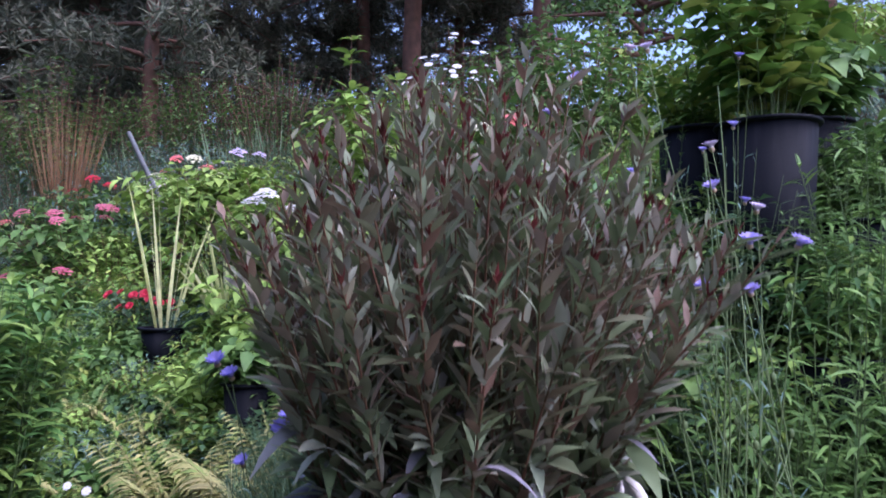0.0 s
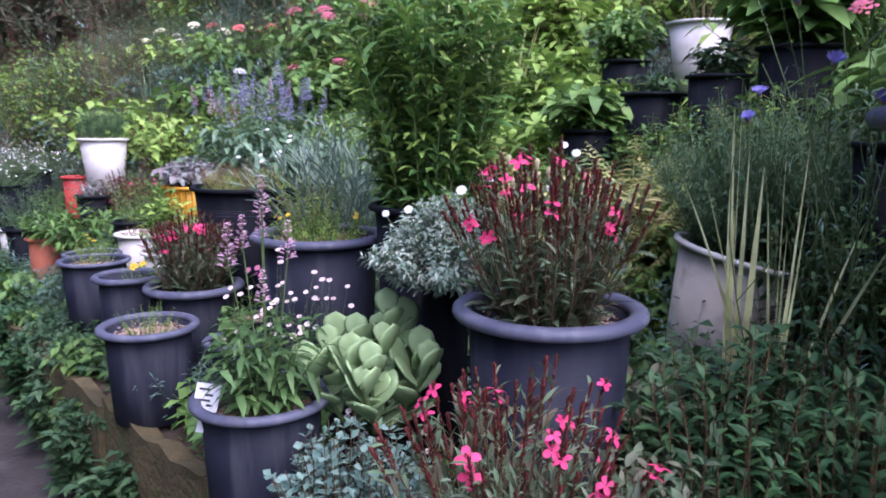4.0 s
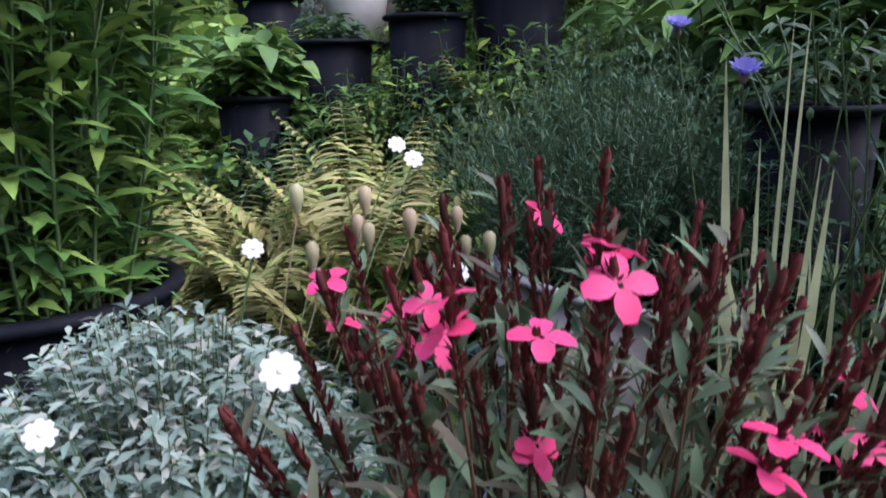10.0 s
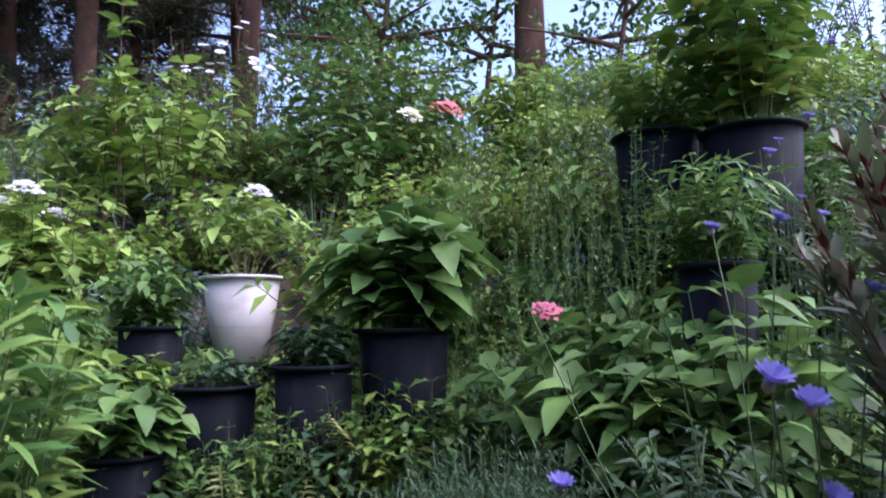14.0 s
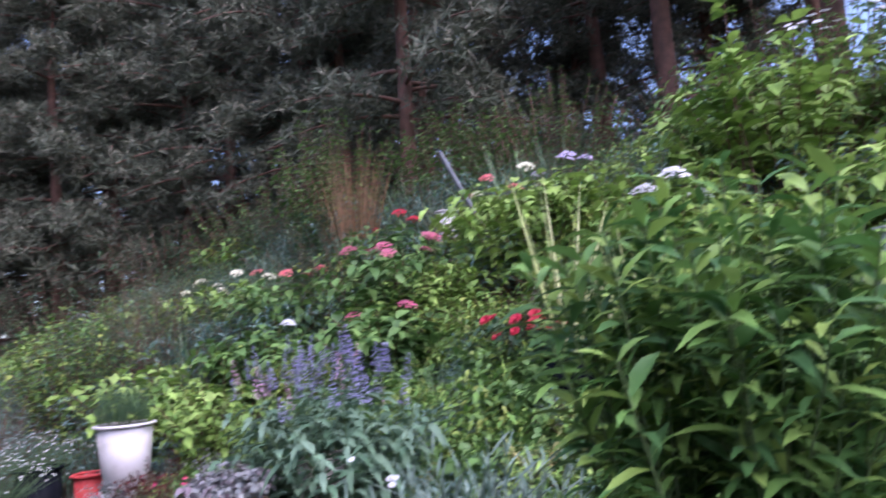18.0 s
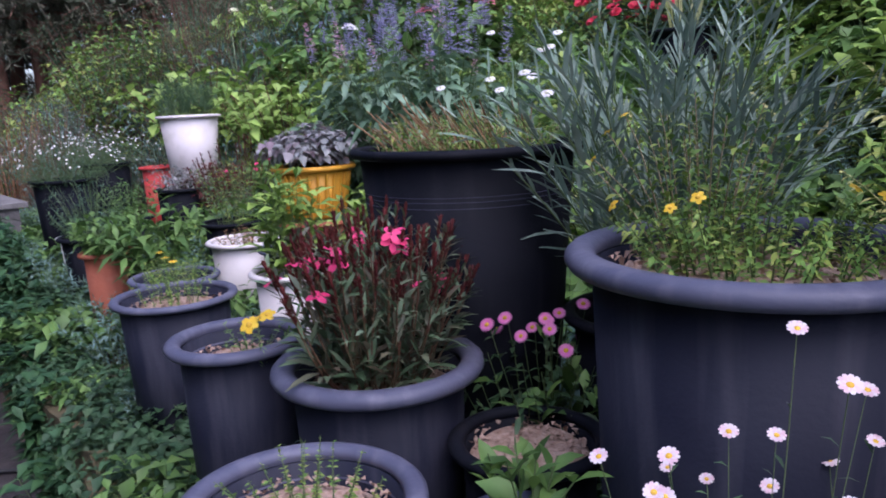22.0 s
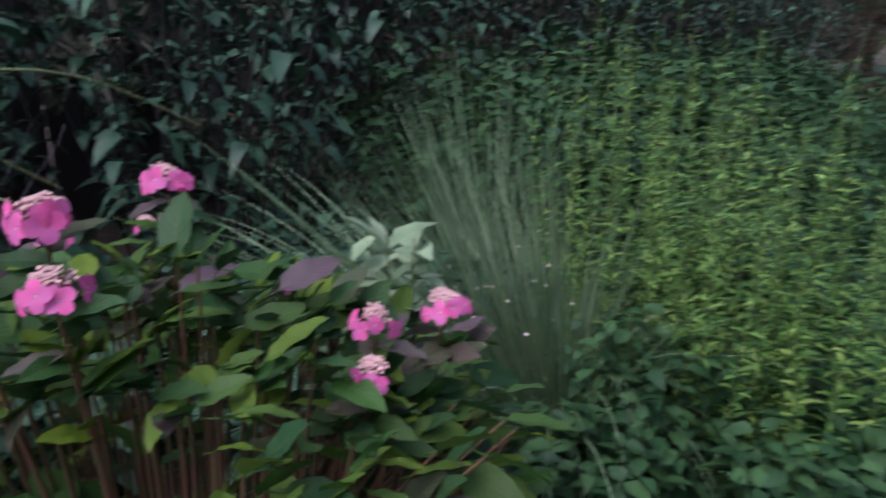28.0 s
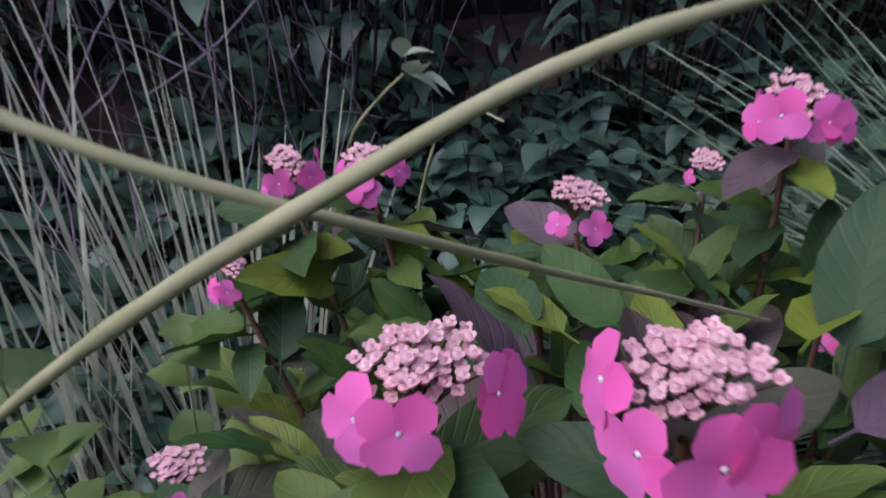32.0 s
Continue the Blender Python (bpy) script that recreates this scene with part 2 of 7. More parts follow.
M = {
    "green": leaf_mat("leaf_green", [(0.058, 0.123, 0.031), (0.116, 0.217, 0.055), (0.165, 0.275, 0.07)]),
    "loosegreen": leaf_mat("leaf_mid_green", [(0.045, 0.10, 0.03), (0.08, 0.155, 0.05), (0.11, 0.19, 0.06)]),
    "bright": leaf_mat("leaf_bright", [(0.132, 0.232, 0.046), (0.247, 0.377, 0.078), (0.331, 0.464, 0.11)]),
    "fresh": leaf_mat("leaf_fresh", [(0.099, 0.203, 0.039), (0.182, 0.319, 0.063), (0.331, 0.377, 0.078)]),
    "dark": leaf_mat("leaf_dark", [(0.03, 0.065, 0.028), (0.049, 0.109, 0.046), (0.082, 0.138, 0.063)]),
    "needle": leaf_mat("leaf_fine_dark", [(0.033, 0.08, 0.039), (0.058, 0.123, 0.063), (0.082, 0.145, 0.078)], trans=0.1),
    "blue": leaf_mat("leaf_glaucous", [(0.102, 0.189, 0.160), (0.160, 0.261, 0.217), (0.217, 0.319, 0.275)], rough=0.6),
    "golden": leaf_mat("leaf_goldenrod", [(0.075, 0.18, 0.045), (0.13, 0.27, 0.065), (0.20, 0.36, 0.085), (0.30, 0.43, 0.11)]),
    "glauc": leaf_mat("leaf_wallflower", [(0.14, 0.21, 0.16), (0.20, 0.28, 0.22), (0.27, 0.34, 0.27)], rough=0.65),
    "sage": leaf_mat("leaf_sage", [(0.10, 0.185, 0.10), (0.155, 0.25, 0.15), (0.20, 0.30, 0.20)], rough=0.6),
    "silver": leaf_mat("leaf_silver", [(0.185, 0.275, 0.215), (0.25, 0.345, 0.28), (0.32, 0.40, 0.335), (0.42, 0.43, 0.36)], rough=0.85, spec=0.15),
    "bronze": leaf_mat("leaf_bronze", [(0.12, 0.16, 0.075), (0.19, 0.225, 0.13), (0.19, 0.11, 0.08), (0.32, 0.33, 0.26), (0.14, 0.19, 0.09), (0.21, 0.16, 0.12)], rough=0.45),
    # the last, lavender tint paints a sheen on a few leaves
    "paleleaf": leaf_mat("leaf_pale_lower", [(0.19, 0.25, 0.13), (0.25, 0.30, 0.18), (0.17, 0.23, 0.11), (0.22, 0.27, 0.16), (0.34, 0.31, 0.38)], rough=0.5),
    "asterleaf": leaf_mat("leaf_aster", [(0.062, 0.145, 0.045), (0.10, 0.215, 0.055), (0.165, 0.29, 0.065), (0.26, 0.365, 0.08)], rough=0.45),
    "mint": leaf_mat("leaf_mint", [(0.016, 0.050, 0.018), (0.028, 0.078, 0.028), (0.050, 0.115, 0.038)], rough=0.55, trans=0.12),
    "redbud": leaf_mat("bud_red", [(0.095, 0.020, 0.020), (0.150, 0.030, 0.028), (0.075, 0.024, 0.016)], rough=0.6),
    "gaura": leaf_mat("leaf_gaura", [(0.085, 0.145, 0.07), (0.13, 0.20, 0.11), (0.11, 0.085, 0.055), (0.16, 0.235, 0.15)]),
    "fern": leaf_mat("leaf_fern", [(0.20, 0.25, 0.07), (0.34, 0.34, 0.12), (0.44, 0.39, 0.17), (0.22, 0.30, 0.08), (0.38, 0.34, 0.14)]),
    "cream": leaf_mat("leaf_variegated", [(0.62, 0.66, 0.28), (0.80, 0.80, 0.42), (0.86, 0.84, 0.50)], trans=0.42),
    "reed": leaf_mat("blade_reed", [(0.24, 0.33, 0.18), (0.38, 0.45, 0.29), (0.52, 0.54, 0.41)]),
    "misc": leaf_mat("blade_grass", [(0.10, 0.175, 0.085), (0.18, 0.28, 0.145), (0.29, 0.38, 0.23)]),
    "dry": leaf_mat("dry_stalk", [(0.200, 0.100, 0.050), (0.300, 0.170, 0.090), (0.380, 0.240, 0.140)], rough=0.8),
    "heuchera": leaf_mat("leaf_pewter", [(0.20, 0.215, 0.21), (0.29, 0.305, 0.295), (0.36, 0.35, 0.35), (0.21, 0.15, 0.18)]),
    "sedum": leaf_mat("leaf_fleshy", [(0.22, 0.345, 0.17), (0.28, 0.405, 0.20), (0.33, 0.43, 0.18)], rough=0.5, trans=0.12),
    "conifer": leaf_mat("needles_pine", [(0.07, 0.085, 0.055), (0.115, 0.13, 0.085), (0.18, 0.165, 0.12)], trans=0.08, rough=0.8),
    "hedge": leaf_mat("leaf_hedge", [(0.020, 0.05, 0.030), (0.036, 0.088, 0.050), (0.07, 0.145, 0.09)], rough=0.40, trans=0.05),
    "stem": solid_mat("stem_green", (0.07, 0.12, 0.04), (0.13, 0.18, 0.07), scale=20),
    "stemred": solid_mat("stem_red", (0.16, 0.06, 0.04), (0.10, 0.09, 0.04), scale=20),
    "stemtan": solid_mat("stem_dry", (0.28, 0.2, 0.12), (0.4, 0.32, 0.2), scale=20),
    "bark": solid_mat("bark_pine", (0.09, 0.05, 0.035), (0.20, 0.10, 0.07), scale=5, bump=0.9, bump_scale=16, rough=0.9),
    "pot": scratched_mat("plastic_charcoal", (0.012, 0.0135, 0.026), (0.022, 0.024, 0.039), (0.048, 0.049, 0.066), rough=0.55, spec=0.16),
    # paler than the body: sky reflection painted on rims; also pale scratches
    "rim": scratched_mat("plastic_skylit_rim_scratch", (0.065, 0.070, 0.112), (0.10, 0.104, 0.152), (0.16, 0.16, 0.21), rough=0.42),
    "potblack": scratched_mat("plastic_black", (0.005, 0.006, 0.010), (0.009, 0.010, 0.015), (0.017, 0.017, 0.022), rough=0.58, spec=0.1),
    "white": solid_mat("plastic_white", (0.74, 0.70, 0.69), (0.66, 0.61, 0.60), scale=8, bump=0.05, rough=0.45, stain=(0.5, 0.47, 0.44)),
    "yellow": solid_mat("plastic_yellow", (0.72, 0.36, 0.03), (0.62, 0.30, 0.025), scale=9, bump=0.08, rough=0.5),
    "terra": solid_mat("terracotta", (0.46, 0.13, 0.07), (0.36, 0.11, 0.065), scale=10, bump=0.2, rough=0.8, stain=(0.5, 0.24, 0.17)),
    "beige": solid_mat("plastic_beige", (0.42, 0.36, 0.31), (0.50, 0.44, 0.39), scale=8, bump=0.1, rough=0.6, stain=(0.3, 0.25, 0.2)),
    "soil": solid_mat("potting_soil", (0.05, 0.03, 0.02), (0.12, 0.075, 0.05), scale=60, bump=1.0, bump_scale=120, rough=0.95),
    "grit": solid_mat("pumice_grit", (0.32, 0.2, 0.14), (0.5, 0.36, 0.28), scale=110, bump=1.0, bump_scale=130, rough=0.9),
    "earth": solid_mat("garden_earth", (0.045, 0.032, 0.024), (0.10, 0.07, 0.05), scale=5, bump=0.9, bump_scale=30, rough=0.95),
    "path": solid_mat("path_earth", (0.026, 0.022, 0.023), (0.044, 0.037, 0.037), scale=9, bump=0.8, bump_scale=45, rough=0.95, stain=(0.08, 0.066, 0.064)),
    "moss": solid_mat("mossy_edge", (0.05, 0.045, 0.02), (0.10, 0.075, 0.035), scale=12, bump=1.0, bump_scale=50, rough=0.95, stain=(0.06, 0.09, 0.025)),
    "stone": solid_mat("rough_grey_stone", (0.07, 0.066, 0.066), (0.14, 0.13, 0.13), scale=9, bump=0.9, bump_scale=30, rough=0.95),
    "sageleaf": leaf_mat("leaf_soft_sage", [(0.20, 0.30, 0.17), (0.27, 0.37, 0.22), (0.32, 0.40, 0.27)], rough=0.7),
    "metal": solid_mat("painted_metal_white", (0.62, 0.57, 0.55), (0.70, 0.66, 0.64), scale=14, bump=0.12, rough=0.45, stain=(0.40, 0.33, 0.27)),
    "wood": solid_mat("weathered_board", (0.12, 0.112, 0.108), (0.20, 0.19, 0.185), scale=12, bump=0.5, bump_scale=50, rough=0.9),
    "fpink": leaf_mat("petal_hot_pink", [(0.75, 0.05, 0.16), (0.85, 0.08, 0.25)], trans=0.3, mottle=0.15),
    "fred": leaf_mat("petal_red", [(0.48, 0.02, 0.045), (0.62, 0.04, 0.08)], trans=0.25, mottle=0.15),
    "fcoral": leaf_mat("petal_coral", [(0.75, 0.25, 0.2), (0.7, 0.15, 0.2)], trans=0.25, mottle=0.15),
    "frose": leaf_mat("petal_rose", [(0.56, 0.14, 0.21), (0.66, 0.21, 0.29)], trans=0.25, mottle=0.15),
    "flilac": leaf_mat("petal_lilac_pink", [(0.75, 0.18, 0.48), (0.82, 0.3, 0.6)], trans=0.3, mottle=0.12),
    "fmag": leaf_mat("petal_magenta", [(0.80, 0.10, 0.36), (0.88, 0.17, 0.46), (0.78, 0.2, 0.5)], trans=0.3, mottle=0.12),
    "fbud": leaf_mat("bud_pale_pink", [(0.62, 0.38, 0.38), (0.75, 0.5, 0.48), (0.55, 0.27, 0.3)], trans=0.1, mottle=0.2),
    "fwhite": leaf_mat("petal_white", [(0.80, 0.78, 0.82), (0.85, 0.84, 0.84)], trans=0.3, mottle=0.06),
    "fblush": leaf_mat("petal_blush", [(0.82, 0.78, 0.80), (0.80, 0.70, 0.74), (0.78, 0.55, 0.62)], trans=0.3, mottle=0.08),
    "fcream": leaf_mat("petal_cream", [(0.74, 0.72, 0.5), (0.8, 0.78, 0.6)], trans=0.2, mottle=0.1),
    "fyellow": leaf_mat("petal_yellow", [(0.80, 0.50, 0.02), (0.85, 0.6, 0.05)], trans=0.3, mottle=0.1),
    "fblue": leaf_mat("petal_blue", [(0.19, 0.18, 0.58), (0.29, 0.26, 0.64), (0.38, 0.33, 0.68)], trans=0.3, mottle=0.12),
    "fviolet": leaf_mat("petal_violet", [(0.30, 0.25, 0.64), (0.40, 0.34, 0.70), (0.50, 0.44, 0.74)], trans=0.3, mottle=0.12),
    "fpurple": leaf_mat("petal_lavender", [(0.38, 0.35, 0.58), (0.50, 0.46, 0.66), (0.43, 0.41, 0.58), (0.30, 0.24, 0.56)], trans=0.2, mottle=0.2),
    "flav": leaf_mat("petal_pale_lilac", [(0.58, 0.5, 0.72), (0.66, 0.58, 0.74)], trans=0.2, mottle=0.1),
    "fspike": leaf_mat("petal_spike_pink", [(0.72, 0.42, 0.58), (0.8, 0.55, 0.65)], trans=0.2, mottle=0.15),
    "eye": solid_mat("flower_eye", (0.72, 0.45, 0.03), (0.6, 0.35, 0.03), scale=200),
    "calyx": leaf_mat("calyx_tan", [(0.4, 0.3, 0.2), (0.45, 0.36, 0.22), (0.36, 0.36, 0.2)], trans=0.2),
    "hyleaf": veined_mat("leaf_hydrangea", [(0.024, 0.078, 0.020), (0.045, 0.125, 0.022), (0.15, 0.23, 0.022), (0.022, 0.072, 0.030), (0.095, 0.17, 0.024), (0.034, 0.09, 0.034), (0.022, 0.066, 0.022)],
                         (0.2, 0.28, 0.1), (0.05, 0.085, 0.025), 0.5),
    "hyleaf2": veined_mat("leaf_hydrangea_flushed", [(0.09, 0.06, 0.07), (0.10, 0.08, 0.06), (0.08, 0.11, 0.05), (0.12, 0.08, 0.10)],
                          (0.16, 0.12, 0.12), (0.05, 0.06, 0.035)),
    "paper": solid_mat("label_white", (0.72, 0.72, 0.76), (0.66, 0.66, 0.7), scale=20, bump=0.03),
    "ink": solid_mat("label_ink", (0.03, 0.03, 0.035), (0.05, 0.05, 0.055), scale=20),
    "bluep": scratched_mat("plastic_blue", (0.02, 0.04, 0.13), (0.03, 0.055, 0.17), (0.08, 0.1, 0.18)),
    "redp": solid_mat("plastic_red", (0.55, 0.06, 0.05), (0.48, 0.05, 0.05), scale=10, bump=0.05),
    "pipe": solid_mat("grey_pipe", (0.13, 0.135, 0.15), (0.19, 0.195, 0.21), scale=12),
    "vine": solid_mat("dead_vine_stem", (0.15, 0.12, 0.145), (0.23, 0.19, 0.215), scale=20),
    "cane": solid_mat("reed_cane", (0.24, 0.28, 0.12), (0.33, 0.36, 0.18), scale=30),
    # near-black twigs and boards: the deep shade is put into their colour
    "shadewood": solid_mat("shade_black_wood", (0.018, 0.017, 0.015), (0.03, 0.026, 0.022), scale=20),
    "hose": solid_mat("black_hose", (0.012, 0.012, 0.013), (0.02, 0.02, 0.022), scale=12),
}

# ---------------- geometry ----------------
UPV = np.array([0.0, 0.0, 1.0])


def unit(v):
    return v / np.maximum(np.linalg.norm(v, axis=-1, keepdims=True), 1e-9)


class Geo:
    """Gathers quads and turns them into one mesh."""

    def __init__(self):
        self.v, self.f, self.uv, self.mi, self.n = [], [], [], [], 0

    def add(self, v, f, uv=None, slot=0):
        v, f = np.asarray(v, float).reshape(-1, 3), np.asarray(f, int).reshape(-1, 4)
        self.v.append(v)
        self.f.append(f + self.n)
        self.uv.append(np.zeros((len(v), 2)) if uv is None else np.asarray(uv, float).reshape(-1, 2))
        self.mi.append(np.full(len(f), slot))
        self.n += len(v)
        return self

    def mesh(self, name, *mats, smooth=True, uv=False):
        v, f, mi = np.concatenate(self.v), np.concatenate(self.f), np.concatenate(self.mi)
        me = bpy.data.meshes.new(name)
        me.vertices.add(len(v))
        me.vertices.foreach_set("co", v.astype(np.float32).ravel())
        me.loops.add(4 * len(f))
        me.loops.foreach_set("vertex_index", f.astype(np.int32).ravel())
        me.polygons.add(len(f))
        me.polygons.foreach_set("loop_start", np.arange(0, 4 * len(f), 4, dtype=np.int32))
        me.polygons.foreach_set("use_smooth", np.full(len(f), smooth))
        me.polygons.foreach_set("material_index", mi.astype(np.int32))
        if uv:
            layer = me.uv_layers.new(name="UVMap")
            layer.data.foreach_set("uv", np.concatenate(self.uv)[f.ravel()].astype(np.float32).ravel())
        for m in mats:
            me.materials.append(m)
        me.update(calc_edges=True)
        return me


def profile(kind, u):
    if kind == "lance":
        return np.sin(np.pi * np.clip(u, 0, 1) ** 0.8) ** 0.9 + 0.06
    if kind == "ovate":
        return np.sin(np.pi * np.clip(u, 0, 1) ** 0.62) ** 0.75 + 0.05
    if kind == "spoon":
        return np.sin(np.pi * np.clip(u, 0, 1) ** 1.5) ** 0.55 + 0.1
    if kind == "blade":
        return np.clip(1.0 - u ** 2.2, 0.04, 1) * (0.55 + 0.9 * np.minimum(u * 3, 0.5))
    if kind == "petal":
        return np.sin(np.pi * np.clip(u, 0.02, 0.93) ** 1.15) ** 0.6 + 0.12
    return np.ones_like(u)


def leaves(geo, p, d, length, width, kind="lance", seg=3, droop=0.3, fold=0.15, roll=None, slot=0, up=None):
    """Leaves at p, pointing along d (arrays); each a strip that droops towards its tip, folded at its midrib unless fold is None."""
    p, d = np.atleast_2d(p), unit(np.atleast_2d(d))
    n = len(p)
    length, width, droop = (np.broadcast_to(np.asarray(a, float), (n,)) for a in (length, width, droop))
    ref = np.where(np.abs(d[:, 2:3]) > 0.97, np.array([[1.0, 0.1, 0]]), UPV) if up is None else np.broadcast_to(up, (n, 3))
    s = unit(np.cross(d, ref))
    if roll is not None:
        q = np.cross(s, d)
        s = unit(s * np.cos(roll)[:, None] + q * np.sin(roll)[:, None])
    nn = np.cross(s, d)
    u = np.linspace(0, 1, seg + 1)
    w = profile(kind, u)
    c = p[:, None] + d[:, None] * (length[:, None] * u)[..., None]
    c[..., 2] -= (droop * length)[:, None] * u ** 2
    half = s[:, None] * (0.5 * width[:, None] * w)[..., None]
    if fold is None:
        v = np.stack([c - half, c + half], 2)
        m, cols = 2, [(0, 1)]
    else:
        lift = nn[:, None] * (fold * width[:, None] * w)[..., None]
        v = np.stack([c - half + lift, c, c + half + lift], 2)
        m, cols = 3, [(0, 1), (1, 2)]
    base = (np.arange(n) * (seg + 1) * m)[:, None, None]
    j = np.arange(seg)[None, :, None]
    f = []
    for a, b in cols:
        i0 = base + j * m
        f.append(np.concatenate([i0 + a, i0 + b, i0 + m + b, i0 + m + a], 2).reshape(-1, 4))
    uv = np.zeros((n, seg + 1, m, 2))
    uv[..., 0] = np.linspace(0, 1, m)
    uv[..., 1] = u[None, :, None]
    return geo.add(v, np.concatenate(f), uv, slot)


def tubes(geo, paths, radii, sides=4, slot=0):
    """Round rods along paths (n, k, 3) with radii that broadcast to (n, k)."""
    paths = np.asarray(paths, float)
    if paths.ndim == 2:
        paths = paths[None]
    n, k, _ = paths.shape
    r = np.broadcast_to(np.asarray(radii, float), (n, k))
    t = unit(np.gradient(paths, axis=1))
    ref = np.where(np.abs(t[..., 2:3]) > 0.9, np.array([1.0, 0.2, 0]), UPV)
    a = unit(np.cross(t, ref))
    b = np.cross(t, a)
    th = np.linspace(0, 2 * np.pi, sides, endpoint=False)
    v = paths[:, :, None] + r[:, :, None, None] * (a[:, :, None] * np.cos(th)[:, None] + b[:, :, None] * np.sin(th)[:, None])
    i = np.arange(n)[:, None, None] * k * sides + np.arange(k - 1)[None, :, None] * sides + np.arange(sides)[None, None]
    i2 = np.arange(n)[:, None, None] * k * sides + np.arange(k - 1)[None, :, None] * sides + ((np.arange(sides) + 1) % sides)[None, None]
    return geo.add(v, np.stack([i, i2, i2 + sides, i + sides], -1), slot=slot)


def lathe(geo, prof, seg=36, slot=0, wob=0.0, centre=(0, 0)):
    """A turned surface: prof is a list of (radius, height)."""
    th = np.linspace(0, 2 * np.pi, seg, endpoint=False)
    pr = np.array(prof)
    k = 1 + wob * np.sin(2 * th + 0.7) + 0.5 * wob * np.sin(3 * th)
    v = np.stack([pr[:, :1] * np.cos(th) * k + centre[0], pr[:, :1] * np.sin(th) * k + centre[1], np.broadcast_to(pr[:, 1:], (len(pr), seg))], -1)
    i = np.arange(len(pr) - 1)[:, None] * seg + np.arange(seg)[None]
    i2 = np.arange(len(pr) - 1)[:, None] * seg + ((np.arange(seg) + 1) % seg)[None]
    return geo.add(v, np.stack([i, i2, i2 + seg, i + seg], -1), slot=slot)


def box(geo, centre, size, turn=0.0, slot=0):
    c, h = np.array(centre, float), np.array(size, float) / 2
    q = np.array([[x, y, z] for z in (-1, 1) for x, y in ((-1, -1), (1, -1), (1, 1), (-1, 1))]) * h
    co, si = math.cos(turn), math.sin(turn)
    q = np.stack([q[:, 0] * co - q[:, 1] * si, q[:, 0] * si + q[:, 1] * co, q[:, 2]], 1) + c
    return geo.add(q, [(3, 2, 1, 0), (4, 5, 6, 7), (0, 1, 5, 4), (1, 2, 6, 5), (2, 3, 7, 6), (3, 0, 4, 7)], slot=slot)


def root_at(name, x, y, z, label, category, group="", turn=0.0):
    ob = new(name)
    ob.empty_display_size = 0.05
    ob.matrix_world = pose(x, y, z, 0, 0, turn)
    return tagged(ob, label, category, group)


def part(name, me, parent, label="", m=None, kind=""):
    ob = new(name, me)
    ob.parent = parent
    if m is not None:
        ob.matrix_basis = m
    return tagged(ob, label, kind=kind)


def single(name, me, x, y, z, label, category, group="", kind="", turn=0.0):
    ob = new(name, me)
    ob.matrix_world = pose(x, y, z, 0, 0, turn)
    return tagged(ob, label, category, group, kind)


def facing(p, d, size=1.0, spin=0.0):
    """A pose at p whose z axis points along d."""
    q = Vector(d).to_track_quat("Z", "Y").to_matrix().to_4x4()
    return Matrix.Translation(Vector(p)) @ q @ Matrix.Rotation(spin, 4, "Z") @ Matrix.Scale(size, 4)


def rnd(a, b, n=None):
    return np.random.uniform(a, b, n)


# ---------------- plants ----------------
def flower_mesh(name, petals, length, width, mat, cup=0.25, eye=0.0, eye_mat=None, kind="petal", droop=0.25, rows=1, back=0.0):
    g = Geo()
    for row in range(rows):
        a = np.linspace(0, 2 * np.pi, petals, endpoint=False) + row * np.pi / petals
        d = np.stack([np.cos(a), np.sin(a), np.full(petals, cup + 0.3 * row)], 1)
        leaves(g, d * 0.08 * length + (0, 0, 0.0006 * row), d, length * (1 - 0.15 * row), width, kind, 3, droop, 0.08)
    if eye:
        lathe(g, [(eye, 0), (eye * 0.95, eye * 0.35), (eye * 0.6, eye * 0.65), (eye * 0.05, eye * 0.72)], 10, slot=1)
    if back:
        lathe(g, [(back * 0.3, -back * 1.6), (back, -back * 0.9), (back * 0.9, -back * 0.2), (back * 0.5, 0)], 8, slot=2)
    return g.mesh(name, mat, eye_mat or mat, M["calyx"])


FL = {
    "gaura": flower_mesh("gaura_flower", 4, 0.016, 0.011, M["fpink"], 0.2, droop=0.3),
    "silene": flower_mesh("silene_flower", 8, 0.014, 0.009, M["fwhite"], 0.25, 0.003, M["fcream"], back=0.006),
    "daisy": flower_mesh("daisy_flower", 11, 0.0082, 0.0042, M["fblush"], 0.45, 0.0028, M["eye"], kind="petal"),
    "smalldaisy": flower_mesh("small_daisy", 9, 0.012, 0.007, M["fwhite"], 0.15, 0.005, M["fcream"]),
    "aster": flower_mesh("aster_flower", 18, 0.0135, 0.0048, M["flilac"], 0.25, 0.0045, M["eye"], kind="lance"),
    "corn": flower_mesh("cornflower", 10, 0.020, 0.0075, M["fblue"], 0.75, 0.005, M["fpurple"], kind="spoon", back=0.006, rows=2, droop=0.0),
    "violet": flower_mesh("violet_cornflower", 10, 0.021, 0.009, M["fviolet"], 0.7, 0.005, M["fpurple"], kind="spoon", back=0.006, rows=2, droop=0.0),
    "corn_white": flower_mesh("white_cornflower", 10, 0.019, 0.009, M["flav"], 0.7, 0.005, M["fwhite"], kind="spoon", back=0.006, rows=2, droop=0.0),
    "yellow": flower_mesh("bidens_flower", 5, 0.014, 0.011, M["fyellow"], 0.15, 0.005, M["eye"]),
    "rose": flower_mesh("red_flower", 6, 0.03, 0.028, M["fred"], 0.6, rows=3),
}


